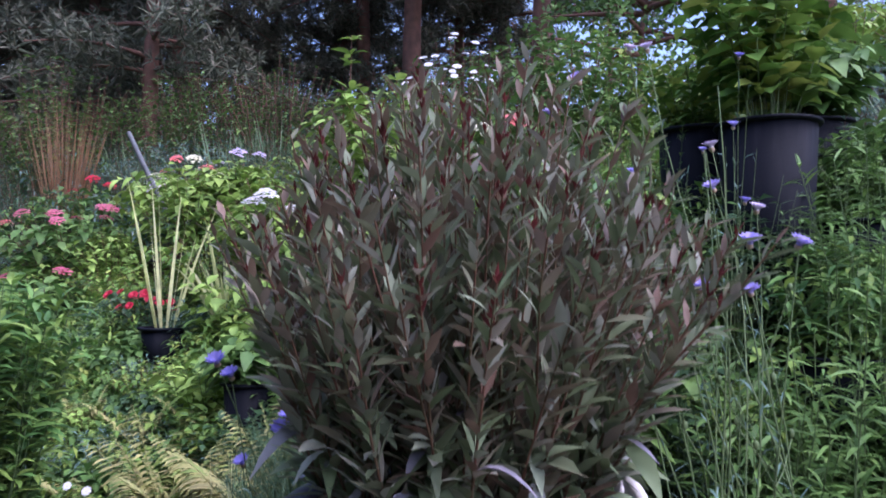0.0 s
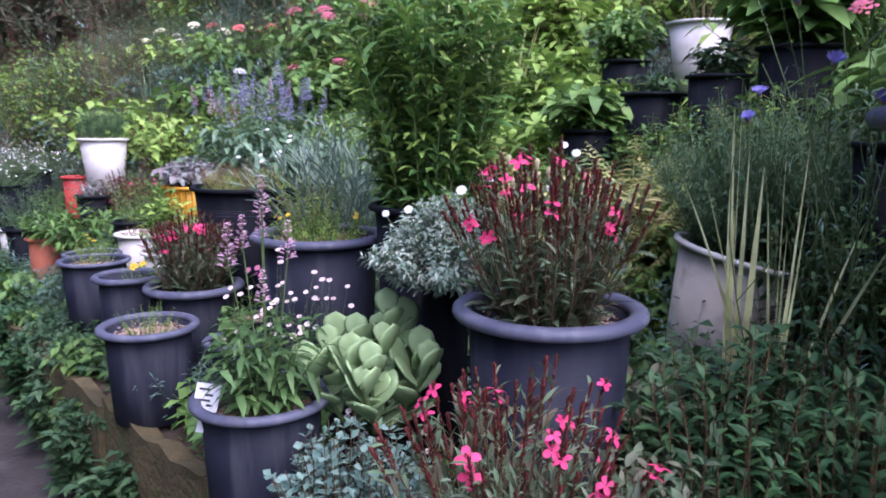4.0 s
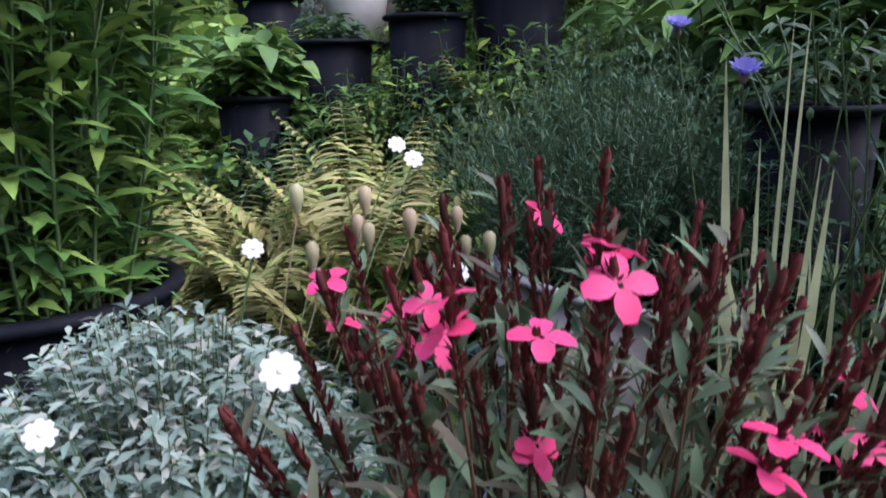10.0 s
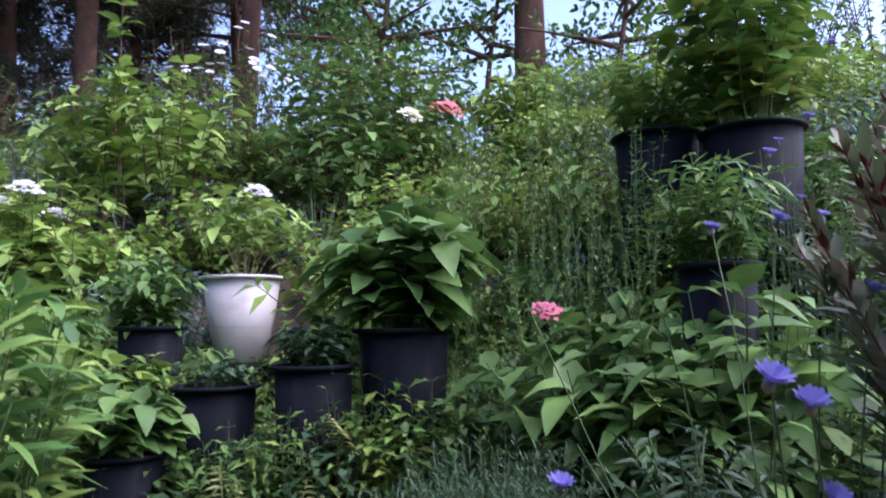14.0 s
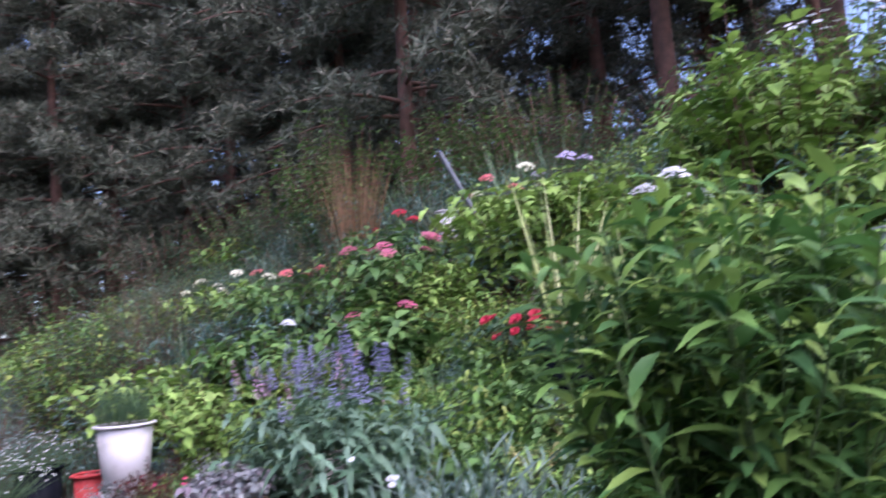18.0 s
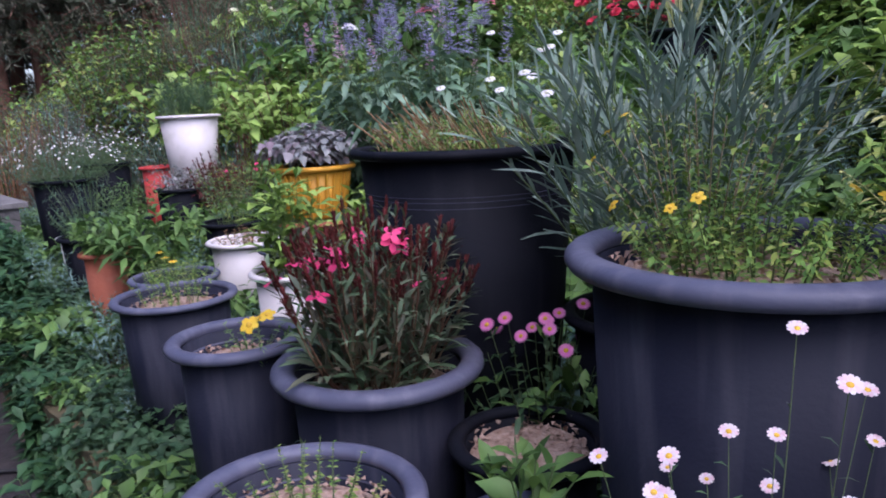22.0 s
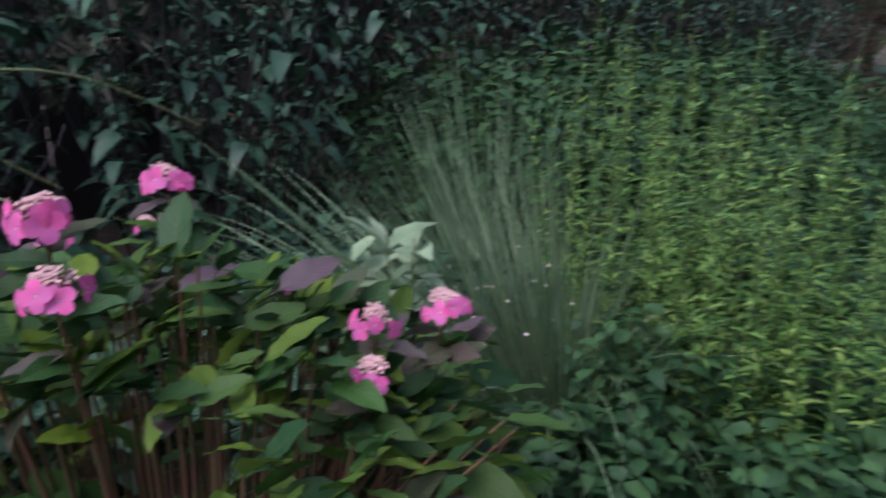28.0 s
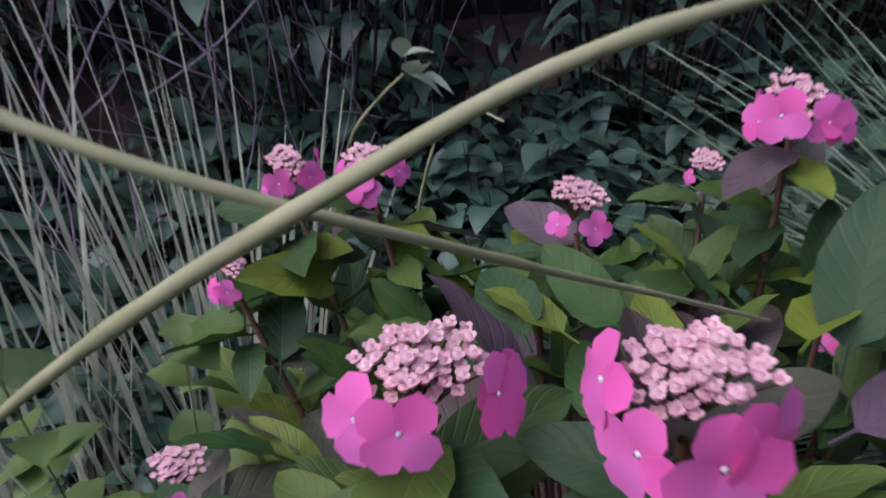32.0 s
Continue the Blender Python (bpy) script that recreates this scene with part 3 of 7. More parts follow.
def flowers(owner, me, spots, dirs, size=1.0, name="flower", label=""):
    for p, d in zip(spots, dirs):
        part(name, me, owner, label, facing(p, d, size * random.uniform(0.85, 1.15), random.uniform(0, 6.28)))


def stems_of(n, base_r, spread, height, dome=0.3, power=1.6, vary=0.18, k=7, lean=(0, 0), rmin=0.0):
    """Paths of stems that rise from a disc and fan out."""
    az = np.arange(n) * 2.39996 + rnd(-0.4, 0.4, n)
    rr = np.sqrt((np.arange(n) + 0.5) / n * (1 - rmin ** 2) + rmin ** 2)
    out = np.stack([np.cos(az), np.sin(az), 0 * az], 1)
    b = out * (base_r * rr)[:, None]
    h = height * (1 - dome * rr ** 2) * rnd(1 - vary, 1 + vary * 0.4, n)
    t = out * (spread * rr * rnd(0.8, 1.1, n))[:, None] + np.array([lean[0], lean[1], 0]) + UPV * h[:, None]
    u = np.linspace(0, 1, k)[None, :, None]
    p = b[:, None] + (t - b)[:, None] * np.concatenate([u ** power, u ** power, u], 2)
    wob = rnd(-1, 1, (n, 1, 3)) * (height * 0.03) * np.sin(np.pi * u * 1.5)
    wob[..., 2] = 0
    return p + wob


def on_paths(paths, f):
    """Points and tangents at fractions f (n, m) of paths (n, k, 3)."""
    n, k, _ = paths.shape
    x = np.clip(f, 0, 0.9999) * (k - 1)
    i = x.astype(int)
    w = (x - i)[..., None]
    a = paths[np.arange(n)[:, None], i]
    b = paths[np.arange(n)[:, None], i + 1]
    return a + (b - a) * w, unit(b - a)


def stem_leaves(geo, paths, nodes, per, length, width, kind="lance", ang=55, droop=0.35, fold=0.15, seg=3, lo=0.1, hi=1.0,
                low=1.0, top=0.5, slot=0):
    """Leaves set along stems; low and top scale the size at the foot and at the tip."""
    n = len(paths)
    f = lo + (hi - lo) * (np.arange(nodes)[None] + rnd(0, 1, (n, nodes))) / nodes
    p, t = on_paths(paths, f)
    p, t, f = p.reshape(-1, 3), t.reshape(-1, 3), f.reshape(-1)
    side = unit(np.cross(t, np.array([0.31, 0.95, 0.05])))
    b = np.cross(t, side)
    a0 = rnd(0, 6.28, len(p))
    for q in range(per):
        a = a0 + q * 2 * np.pi / per + rnd(-0.3, 0.3, len(p))
        perp = side * np.cos(a)[:, None] + b * np.sin(a)[:, None]
        an = np.radians(ang + rnd(-16, 16, len(p)))
        d = t * np.cos(an)[:, None] + perp * np.sin(an)[:, None]
        sc = (low + (top - low) * f) * rnd(0.65, 1.2, len(p))
        leaves(geo, p, d, length * sc, width * sc * rnd(0.85, 1.15, len(p)), kind, seg, droop * rnd(0.5, 1.5, len(p)), fold, rnd(-0.5, 0.5, len(p)), slot)


def bush(name, label, category, x, y, z, stems, height, spread, nodes, per, length, width, leaf="green", stem="stem", base_r=None, kind="lance",
         ang=55, droop=0.35, fold=0.15, seg=3, lo=0.1, low=1.0, top=0.5, dome=0.3, power=1.6, stem_r=0.002, group="", vary=0.18, lean=(0, 0), hi=1.0, rmin=0.0):
    """A leafy plant: an Empty with stems and foliage. Returns it, its stem paths, tips and tip directions (all from its foot)."""
    owner = root_at(name, x, y, z, label, category, group)
    paths = stems_of(stems, spread * 0.3 if base_r is None else base_r, spread, height, dome, power, vary, lean=lean, rmin=rmin)
    g = Geo()
    tubes(g, paths, np.linspace(stem_r, stem_r * 0.45, paths.shape[1]), 4)
    part("stemwork", g.mesh("stemwork", M[stem]), owner, kind="stuff")
    g = Geo()
    stem_leaves(g, paths, nodes, per, length, width, kind, ang, droop, fold, seg, lo, hi, low, top)
    part("foliage", g.mesh("foliage", M[leaf]), owner, kind="stuff")
    return owner, paths, paths[:, -1], unit(paths[:, -1] - paths[:, -2])


def grass(name, label, x, y, z, n, height, spread, width, mat="misc", base_r=0.06, droop=0.5, seg=7, lean=(0, 0), category="grass", upright=0.0, group="", split=False):
    """A clump of arching blades."""
    owner = root_at(name, x, y, z, label, category, group)
    az, rr = rnd(0, 6.28, n), np.sqrt(rnd(0, 1, n))
    out = np.stack([np.cos(az), np.sin(az), 0 * az], 1)
    p = out * (base_r * rr)[:, None]
    tilt = spread * rr * rnd(0.6, 1.2, n)
    d = out * tilt[:, None] + UPV * height + np.array([lean[0], lean[1], 0])
    ln = np.linalg.norm(d, axis=1) * rnd(0.6, 1.1, n)
    g = Geo()
    wd, dr, ro = width * rnd(0.6, 1.3, n), droop * (tilt / max(spread, 1e-6)) * rnd(0.4, 1.3, n) * (1 - upright), rnd(-1, 1, n)
    if split:
        for k in range(n):
            g = Geo()
            leaves(g, p[k:k + 1], d[k:k + 1], ln[k:k + 1], wd[k:k + 1], "blade", seg, dr[k:k + 1], None, ro[k:k + 1])
            part("blade", g.mesh("blade", M[mat]), owner)
        return owner
    leaves(g, p, d, ln, wd, "blade", seg, dr, None, ro)
    part("tuft", g.mesh("tuft", M[mat]), owner, kind="stuff")
    return owner


def fern(name, label, x, y, z, fronds, length, mat="fern", tilt=0.55, group="ferns"):
    owner = root_at(name, x, y, z, label, "fern", group)
    for i in range(fronds):
        a = 6.283 * i / fronds + random.uniform(-0.3, 0.3)
        out = np.array([math.cos(a), math.sin(a), 0])
        u = np.linspace(0, 1, 9)[:, None]
        ll, tl = length * random.uniform(0.7, 1.15), tilt * random.uniform(0.35, 1.3)
        p = out * tl * ll * u ** 1.4 + UPV * ll * (u - 0.30 * tl * u ** 3)
        g = Geo()
        tubes(g, p, np.linspace(0.0022, 0.0006, 9), 4)
        f = np.linspace(0.14, 0.985, 25)[None]
        q, t = on_paths(p[None], f)
        q, t = q[0], t[0]
        side = unit(np.cross(t, out + UPV * 0.4))
        nrm = np.cross(side, t)
        ln = length * 0.165 * np.sin(np.pi * np.clip(f[0], 0.1, 1) ** 0.75) ** 0.7 + 0.005
        for sgn in (-1, 1):
            leaves(g, q, side * sgn + t * 0.25 + nrm * rnd(0.0, 0.3, (25, 1)), ln * rnd(0.88, 1.1, 25), 0.006 + 0.13 * ln, "lance", 4, 0.25, 0.2, rnd(-0.3, 0.3, 25))
        part("frond", g.mesh("frond", M[mat]), owner)
    return owner


def umbel(name, mat, n=40, r=0.05, h=0.02, petal=0.008):
    """A flat flower head of many small blooms."""
    g = Geo()
    k = np.arange(n)
    a, rr = k * 2.39996 + rnd(-0.5, 0.5, n), np.sqrt((k + 0.5) / n) * rnd(0.85, 1.12, n)
    p = np.stack([np.cos(a) * rr * r, np.sin(a) * rr * r, h * (1 - rr ** 2) + rnd(-0.006, 0.006, n)], 1)
    for q in range(4):
        b = a + q * np.pi / 2
        leaves(g, p, np.stack([np.cos(b), np.sin(b), rnd(0.0, 0.7, n)], 1), petal, petal * 0.9, "petal", 2, 0.2, None)
    th = a[::3]
    tubes(g, np.stack([np.zeros((len(th), 3)) - UPV * 0.05, p[::3]], 1), 0.0012, 3, slot=1)
    return g.mesh(name, mat, M["stem"])


def pot(name, label, x, y, rim_z, r, h=None, mat="pot", rim="rim", soil="soil", taper=0.74, lip=0.022, group="", seg=44, soil_drop=0.04, tilt=(0, 0), grooves=(), foot=None):
    """A round pot: body with wall and floor, rolled rim, and what it is filled with."""
    z0 = (ground_z(x, y) if foot is None else foot) if h is None else rim_z - h
    h = rim_z - z0
    owner = root_at(name, x, y, z0, label, "plant pot", group)
    owner.rotation_euler = (radians(tilt[0]), radians(tilt[1]), 0)
    rb, ri = r * taper, r - lip * 0.9
    prof = [(0.001, 0.004), (rb * 0.9, 0.004), (rb, 0.012)]
    for zg in sorted(grooves):
        rz = rb + (ri - rb) * zg
        prof += [(rz, h * zg - 0.006), (rz + 0.004, h * zg), (rz + 0.001, h * zg + 0.006)]
    prof += [(ri, h - lip * 0.7), (ri - 0.006, h - lip * 0.7), (rb + (ri - rb) * 0.4, h * 0.4)]
    g = Geo()
    lathe(g, prof, seg, wob=0.004)
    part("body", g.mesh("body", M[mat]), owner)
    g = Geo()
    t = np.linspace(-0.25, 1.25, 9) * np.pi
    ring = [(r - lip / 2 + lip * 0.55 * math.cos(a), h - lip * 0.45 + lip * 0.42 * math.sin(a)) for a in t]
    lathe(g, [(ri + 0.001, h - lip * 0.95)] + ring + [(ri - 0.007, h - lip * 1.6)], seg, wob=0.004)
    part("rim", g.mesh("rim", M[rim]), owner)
    g = Geo()
    rs = ri - 0.009
    lathe(g, [(rs, h - soil_drop - 0.012), (rs * 0.8, h - soil_drop + 0.004), (rs * 0.5, h - soil_drop + 0.008), (rs * 0.2, h - soil_drop + 0.003), (0.002, h - soil_drop + 0.006)], 24, wob=0.01)
    if soil == "grit":
        k = int(260 * (r / 0.17) ** 2)
        a, rr = rnd(0, 6.28, k), np.sqrt(rnd(0, 1, k)) * rs * 0.97
        c = np.stack([np.cos(a) * rr, np.sin(a) * rr, h - soil_drop + 0.006 + rnd(0, 0.006, k)], 1)
        leaves(g, c, rnd(-1, 1, (k, 3)) + (0, 0, 0.4), rnd(0.006, 0.014, k), rnd(0.005, 0.010, k), "petal", 2, 0.5, 0.4)
    part("soil", g.mesh("soil", M[soil]), owner, "pale gritty pumice" if soil == "grit" else "dark crumbly soil")
    return owner, rim_z - soil_drop

# ---------------- ground, path, edging ----------------
def soft_noise(x, y, k):
    return np.sin(x * k * 1.3 + 1.7 * np.sin(y * k)) * np.sin(y * k * 1.1 + 0.6 * np.sin(x * k * 1.7))


s_cuts = np.concatenate([[-900, -300, -100, -40, -20], np.arange(-10, 26, 0.16), [30, 45, 80, 150, 300, 900]])
n_cuts = np.concatenate([[-900, -300, -100, -40, -15, -8], np.arange(-5, -0.3, 0.22), [-0.26, -0.2, 0, 0.2, 0.22, 0.25, 0.3, 0.36], np.arange(0.45, 11, 0.2), [13, 18, 30, 60, 150, 400, 900]])
sg, ng = np.meshgrid(s_cuts, n_cuts, indexing="ij")
gx, gy = ORIGIN[0] + sg * S_DIR[0] + ng * N_DIR[0], ORIGIN[1] + sg * S_DIR[1] + ng * N_DIR[1]
gz = slope_z(sg, ng)
loose = np.clip((np.abs(ng) - 0.25) * 4, 0, 1) * np.clip((np.abs(ng - 0.75) - 0.5) * 3, 0, 1)
gz = gz + loose * 0.035 * soft_noise(gx, gy, 3.1) + loose * 0.02 * soft_noise(gx, gy, 9.0) - 0.012
i = np.arange(len(s_cuts) - 1)[:, None] * len(n_cuts) + np.arange(len(n_cuts) - 1)[None]
g = Geo().add(np.stack([gx, gy, gz], -1), np.stack([i, i + len(n_cuts), i + len(n_cuts) + 1, i + 1], -1))
tagged(new("ground", g.mesh("ground", M["earth"])), "dark garden soil of a sloping bed", "ground", kind="structure")

ps = np.arange(-8, 24, 0.12)
pn = np.linspace(-0.24, 0.2, 9)
sg, ng = np.meshgrid(ps, pn, indexing="ij")
wav = 0.03 * np.sin(sg * 1.3) + 0.015 * np.sin(sg * 3.1)
gx, gy = ORIGIN[0] + sg * S_DIR[0] + (ng + wav * (np.abs(ng) < 0.23)) * N_DIR[0], ORIGIN[1] + sg * S_DIR[1] + (ng + wav * (np.abs(ng) < 0.23)) * N_DIR[1]
gz = -0.2 + 0.012 * soft_noise(gx, gy, 14) + 0.012 * (np.abs(ng + 0.02) / 0.22) ** 2
i = np.arange(len(ps) - 1)[:, None] * len(pn) + np.arange(len(pn) - 1)[None]
g = Geo().add(np.stack([gx, gy, gz], -1), np.stack([i, i + len(pn), i + len(pn) + 1, i + 1], -1))
tagged(new("path", g.mesh("path", M["path"])), "narrow trodden bare earth path", "path", kind="structure")

edging = tagged(new("edging"), "low mossy timber edging holding back the bed", "edging", kind="structure")
edging.empty_display_size = 0.05
for q in range(26):
    ln = random.uniform(0.5, 0.75)
    s0 = -4.5 + q * 0.66
    px, py = xy(s0, 0.255 + random.uniform(-0.012, 0.012))
    g = Geo()
    k = 9
    u = np.linspace(-0.34, 0.34, k)
    top = 0.15 + rnd(-0.02, 0.02, k)
    cr = []
    for a, b in ((-0.035, -0.24), (-0.04, 0.0), (-0.03, 0.13), (0.03, 0.14), (0.04, 0.0), (0.035, -0.24)):
        cr.append(np.stack([u, np.full(k, a) + rnd(-0.006, 0.006, k), np.where(b > 0.1, top + b - 0.14, b) + rnd(-0.006, 0.006, k)], 1))
    v = np.stack(cr, 1)
    i = np.arange(k - 1)[:, None] * 6 + np.arange(5)[None]
    g.add(v, np.stack([i, i + 6, i + 7, i + 1], -1))
    g.add(v[[0, -1]], [(0, 1, 4, 5), (1, 2, 3, 4), (11, 10, 7, 6), (10, 9, 8, 7)])
    part("timber", g.mesh("timber", M["moss"], smooth=False), edging, m=pose(px, py, 0, 0, 0, math.degrees(math.atan2(S_DIR[1], S_DIR[0])) + random.uniform(-2, 2)))

# ---------------- woodland behind ----------------
def pine(name, label, height, trunk_r, limbs, first=0.2, seed=1, lean=0.3, droop=0.25, reach=2.4, tufts=28, needle=0.19, crown="conifer", leaf="blade", ratio=0.34, per=20, clump=0.34, category="pines of the wood"):
    np.random.seed(seed)
    owner = root_at(name, 0, 0, 0, label, "tree", category)
    u = np.linspace(0, 1, 14)
    tp = np.stack([lean * u ** 2 + 0.06 * np.sin(u * 7 + seed), 0.05 * np.sin(u * 9), u * height], 1)
    g = Geo()
    tubes(g, tp, trunk_r * (1 - 0.8 * u) * (1 + 0.5 * np.exp(-u * 40)), 10)
    part("trunk", g.mesh("trunk", M["bark"]), owner, "reddish scaly pine trunk" if leaf == "blade" else "")
    gl, gn = Geo(), Geo()
    f = first + (1 - first) * np.sort(rnd(0, 1, limbs))
    p0, _ = on_paths(tp[None], f[None])
    p0 = p0[0]
    az = np.arange(limbs) * 2.4 + rnd(-0.5, 0.5, limbs)
    ln = reach * (1.15 - 0.95 * (f - first) / (1 - first)) * rnd(0.6, 1.15, limbs)
    out = np.stack([np.cos(az), np.sin(az), 0 * az], 1)
    w = np.linspace(0, 1, 6)[None, :, None]
    lp = p0[:, None] + out[:, None] * ln[:, None, None] * w + UPV * (0.12 * ln[:, None, None] * w - droop * ln[:, None, None] * w ** 2)
    tubes(gl, lp, np.linspace(0.045, 0.008, 6), 4)
    part("branchwork", gl.mesh("branchwork", M["bark"]), owner, kind="stuff")
    fr = rnd(0.2, 1, (limbs, tufts)) ** 0.8
    q, t = on_paths(lp, fr)
    q = (q + rnd(-1, 1, q.shape) * np.array([clump, clump, clump * 0.65])).reshape(-1, 3)
    for _ in range(per):
        d = unit(rnd(-1, 1, q.shape)) + np.array([0, 0, 0.25])
        leaves(gn, q + d * rnd(0.0, 0.11, (len(q), 1)), d, needle * rnd(0.6, 1.3, len(q)), needle * ratio, leaf, 1 if leaf == "blade" else 3, 0.1, None, rnd(-1.5, 1.5, len(q)))
    part("crown", gn.mesh("crown", M[crown]), owner, "dense dark needles" if leaf == "blade" else "many small green leaves", kind="stuff")
    return owner


PINES = [pine("pine_tree", "tall dark pine with bare reddish trunk", 13, 0.19, 56, 0.34, 11), pine("pine_tree", "tall dark pine with drooping limbs", 15, 0.22, 60, 0.36, 12, lean=-0.5, droop=0.4, reach=2.8),
         pine("pine_tree", "slender dark pine at the wood's edge", 11, 0.15, 55, 0.2, 13, lean=0.6),
         pine("spruce_tree", "dark spruce with limbs down to the ground", 10, 0.16, 80, 0.09, 14, lean=0.1, droop=0.35, reach=2.6, tufts=20, needle=0.21)]
STANDS = [(3.0, 10.96, 0, 0), (-1.3, 9.3, 1, 200), (8.3, 7.2, 2, 40), (6.0, 11.5, 1, 90), (10.5, 9.5, 0, 150), (13.0, 8.2, 1, 10), (15.5, 6.4, 0, 70), (17.0, 4.0, 2, 300),
          (18.5, 2.2, 0, 120), (19.5, 0.2, 2, 220), (20.5, -2.5, 1, 30), (20, 6, 1, 250), (17.5, 9.5, 0, 320), (13, 12.5, 2, 45), (9, 13.5, 1, 280), (4.5, 14.5, 0, 190), 
          (22, 3, 0, 15), (23, -1, 2, 160), (16, 14, 1, 85), (11, 16, 0, 60), (21, 10, 1, 205), (24, 7, 2, 100), (7, 17, 1, 20), (19, -6, 1, 170), (15.5, -8.5, 0, 75), (22, -10, 1, 5),
          (6.5, 14, 3, 10), (10, 14, 3, 60), (13.5, 15, 3, 200), (16.5, 12, 3, 90), (19.5, 12.5, 3, 30), (21.5, 8, 3, 300), (23, 5, 3, 20), (24, 1, 3, 75),
          (23, -3.5, 3, 140), (22.5, -7, 3, 190), (20, -9.5, 3, 230), (17.5, -11, 3, 270), (14, -12, 3, 33), (26, -6, 3, 61), (26.5, 3.5, 3, 15), (18.8, 8.2, 3, 77), (15, 10.5, 3, 5), (11.8, 8.4, 3, 0), (14.4, 7.0, 3, 120), (17.0, 5.2, 3, 240), (19.0, 3.0, 3, 30),
          # spruces beyond the fence, added to block sky light from the bed
          (-7.5, -7.2, 3, 10), (-4.6, -6.6, 3, 130), (-2.0, -7.0, 3, 250), (0.6, -6.4, 3, 40), (3.2, -6.7, 3, 310), (5.8, -6.4, 3, 95), (8.6, -6.8, 3, 200), (12.4, -7.2, 3, 20), (15.0, -6.6, 3, 60)]
FIRST_SPRUCE = [k for _, _, k, _ in STANDS].index(3)
for q, (s, n, k, a) in enumerate(STANDS):
    px, py = xy(s, n)
    m = pose(px, py, ground_z(px, py) - 0.05, 0, 0, a)
    if q < 3 or q == FIRST_SPRUCE:
        PINES[min(q, 3)].matrix_world = pose(px, py, ground_z(px, py) - 0.05, 0, 0, a)
    else:
        copy_thing(PINES[k], m)
np.random.seed(5)


def thicket(name, label, x, y, z, stems, height, spread, leaf, length, width, nodes=16, per=2, stem="bark", group="shrubs of the slope", **kw):
    return bush(name, label, "shrub", x, y, z - 0.03, stems, height, spread, nodes, per, length, width, leaf, stem, kind=kw.pop("kind", "ovate"), group=group, **kw)


def place(s, n):
    px, py = xy(s, n)
    return px, py, ground_z(px, py)


# young broad-leaved trees and growth at the wood's edge
for q, (s, n, hgt) in enumerate(((0.5, 8.6, 4.6), (-0.8, 9.4, 5.4), (-2.4, 9.0, 4.8), (-3.8, 9.8, 5.6), (1.6, 10.2, 5.2))):
    px, py = xy(s, n)
    pine("young_tree", "young broad-leaved tree with thin trunk and loose crown", hgt, 0.045, 34, 0.22, 21 + q, 0.4, 0.05, 1.25, 13, 0.085, "green", "ovate", 0.62, 7, 0.26, "young trees").matrix_world = pose(px, py, ground_z(px, py) - 0.05)
np.random.seed(6)
for s, n, hgt, sp, lf in ((-3.6, 7.8, 1.9, 1.2, "green"), (8.6, 6.4, 2.1, 1.4, "green"), (6.8, 7.4, 2.2, 1.2, "green"),
                          (10.8, 5.9, 1.8, 1.4, "green"), (12.8, 5.0, 1.8, 1.4, "dark"), (5.2, 7.2, 1.9, 1.1, "green"), (15, 3.5, 1.8, 1.5, "dark"), (16.5, 1.2, 1.8, 1.5, "dark"), (2.6, 8.0, 1.9, 1.2, "green"),
                          (4.0, 9.0, 2.0, 1.4, "dark"), (7.4, 9.4, 2.2, 1.5, "dark"), (10.5, 7.8, 2.2, 1.5, "dark"), (13.4, 6.8, 2.2, 1.6, "dark"), (16.0, 4.8, 2.2, 1.6, "dark"), (18, 0.4, 2.4, 1.7, "dark"), (-2.2, 9.0, 1.7, 1.2, "green"), (-5.2, 8.4, 2.0, 1.4, "green"), (17.5, -1.5, 2.2, 1.6, "dark"), (17, -4.5, 2.6, 1.8, "hedge")):
    px, py, pz = place(s, n)
    thicket("shrub", "dark wild shrub at the edge of the wood", px, py, pz, 60, hgt, sp, lf, 0.10, 0.055, 18, 2, ang=70,
            group="undergrowth of the wood", stem_r=0.010, power=1.1, lo=0.1, top=0.8, seg=2)

# ---------------- slope ----------------
BRIGHT_AT = ((-0.9, 4.15, 0.5, 0.3), (-1.2, 4.3, 0.5, 0.32), (-0.85, 3.6, 0.5, 0.25), (-1.05, 3.3, 0.45, 0.25))
# big bright shrub behind the white pot, sapling, white roses
px, py = -0.39, 5.63
thicket("hydrangea_bush", "large bright green broad-leaved bush on the slope", px, py, ground_z(px, py), 46, 1.15, 0.95, "bright", 0.13, 0.075, 11, 2, ang=65, lo=0.3, top=0.9, low=0.9, stem_r=0.005)
thicket("shrub", "bright green leafy shrub on the slope", 0.55, 5.2, ground_z(0.55, 5.2), 34, 0.9, 0.7, "green", 0.11, 0.07, 11, 2, ang=65, lo=0.25, top=0.9, stem_r=0.005)
thicket("shrub", "bright green leafy shrub on the slope", -1.05, 5.0, ground_z(-1.05, 5.0), 30, 0.85, 0.6, "bright", 0.10, 0.06, 11, 2, ang=62, lo=0.2, top=0.9, stem_r=0.005)
thicket("sapling", "slim upright sapling with whorled leaves", -0.72, 5.3, ground_z(-0.72, 5.3), 3, 1.75, 0.12, "bright", 0.17, 0.055, 9, 4, ang=62, lo=0.45, top=0.9, stem_r=0.008, kind="lance")
ros, _, tip, tdir = thicket("rose_bush", "rose bush with small white blooms at the top of the slope", 0.05, 5.75, ground_z(0.05, 5.75), 40, 1.35, 0.55, "green", 0.05, 0.03, 16, 2, ang=65, top=0.9, stem_r=0.004, seg=2)
ROSE = flower_mesh("rose_bloom", 7, 0.045, 0.04, M["fwhite"], 0.5, rows=2)
flowers(ros, ROSE, tip[:30], tdir[:30] + (0, -0.5, 0), 0.75)

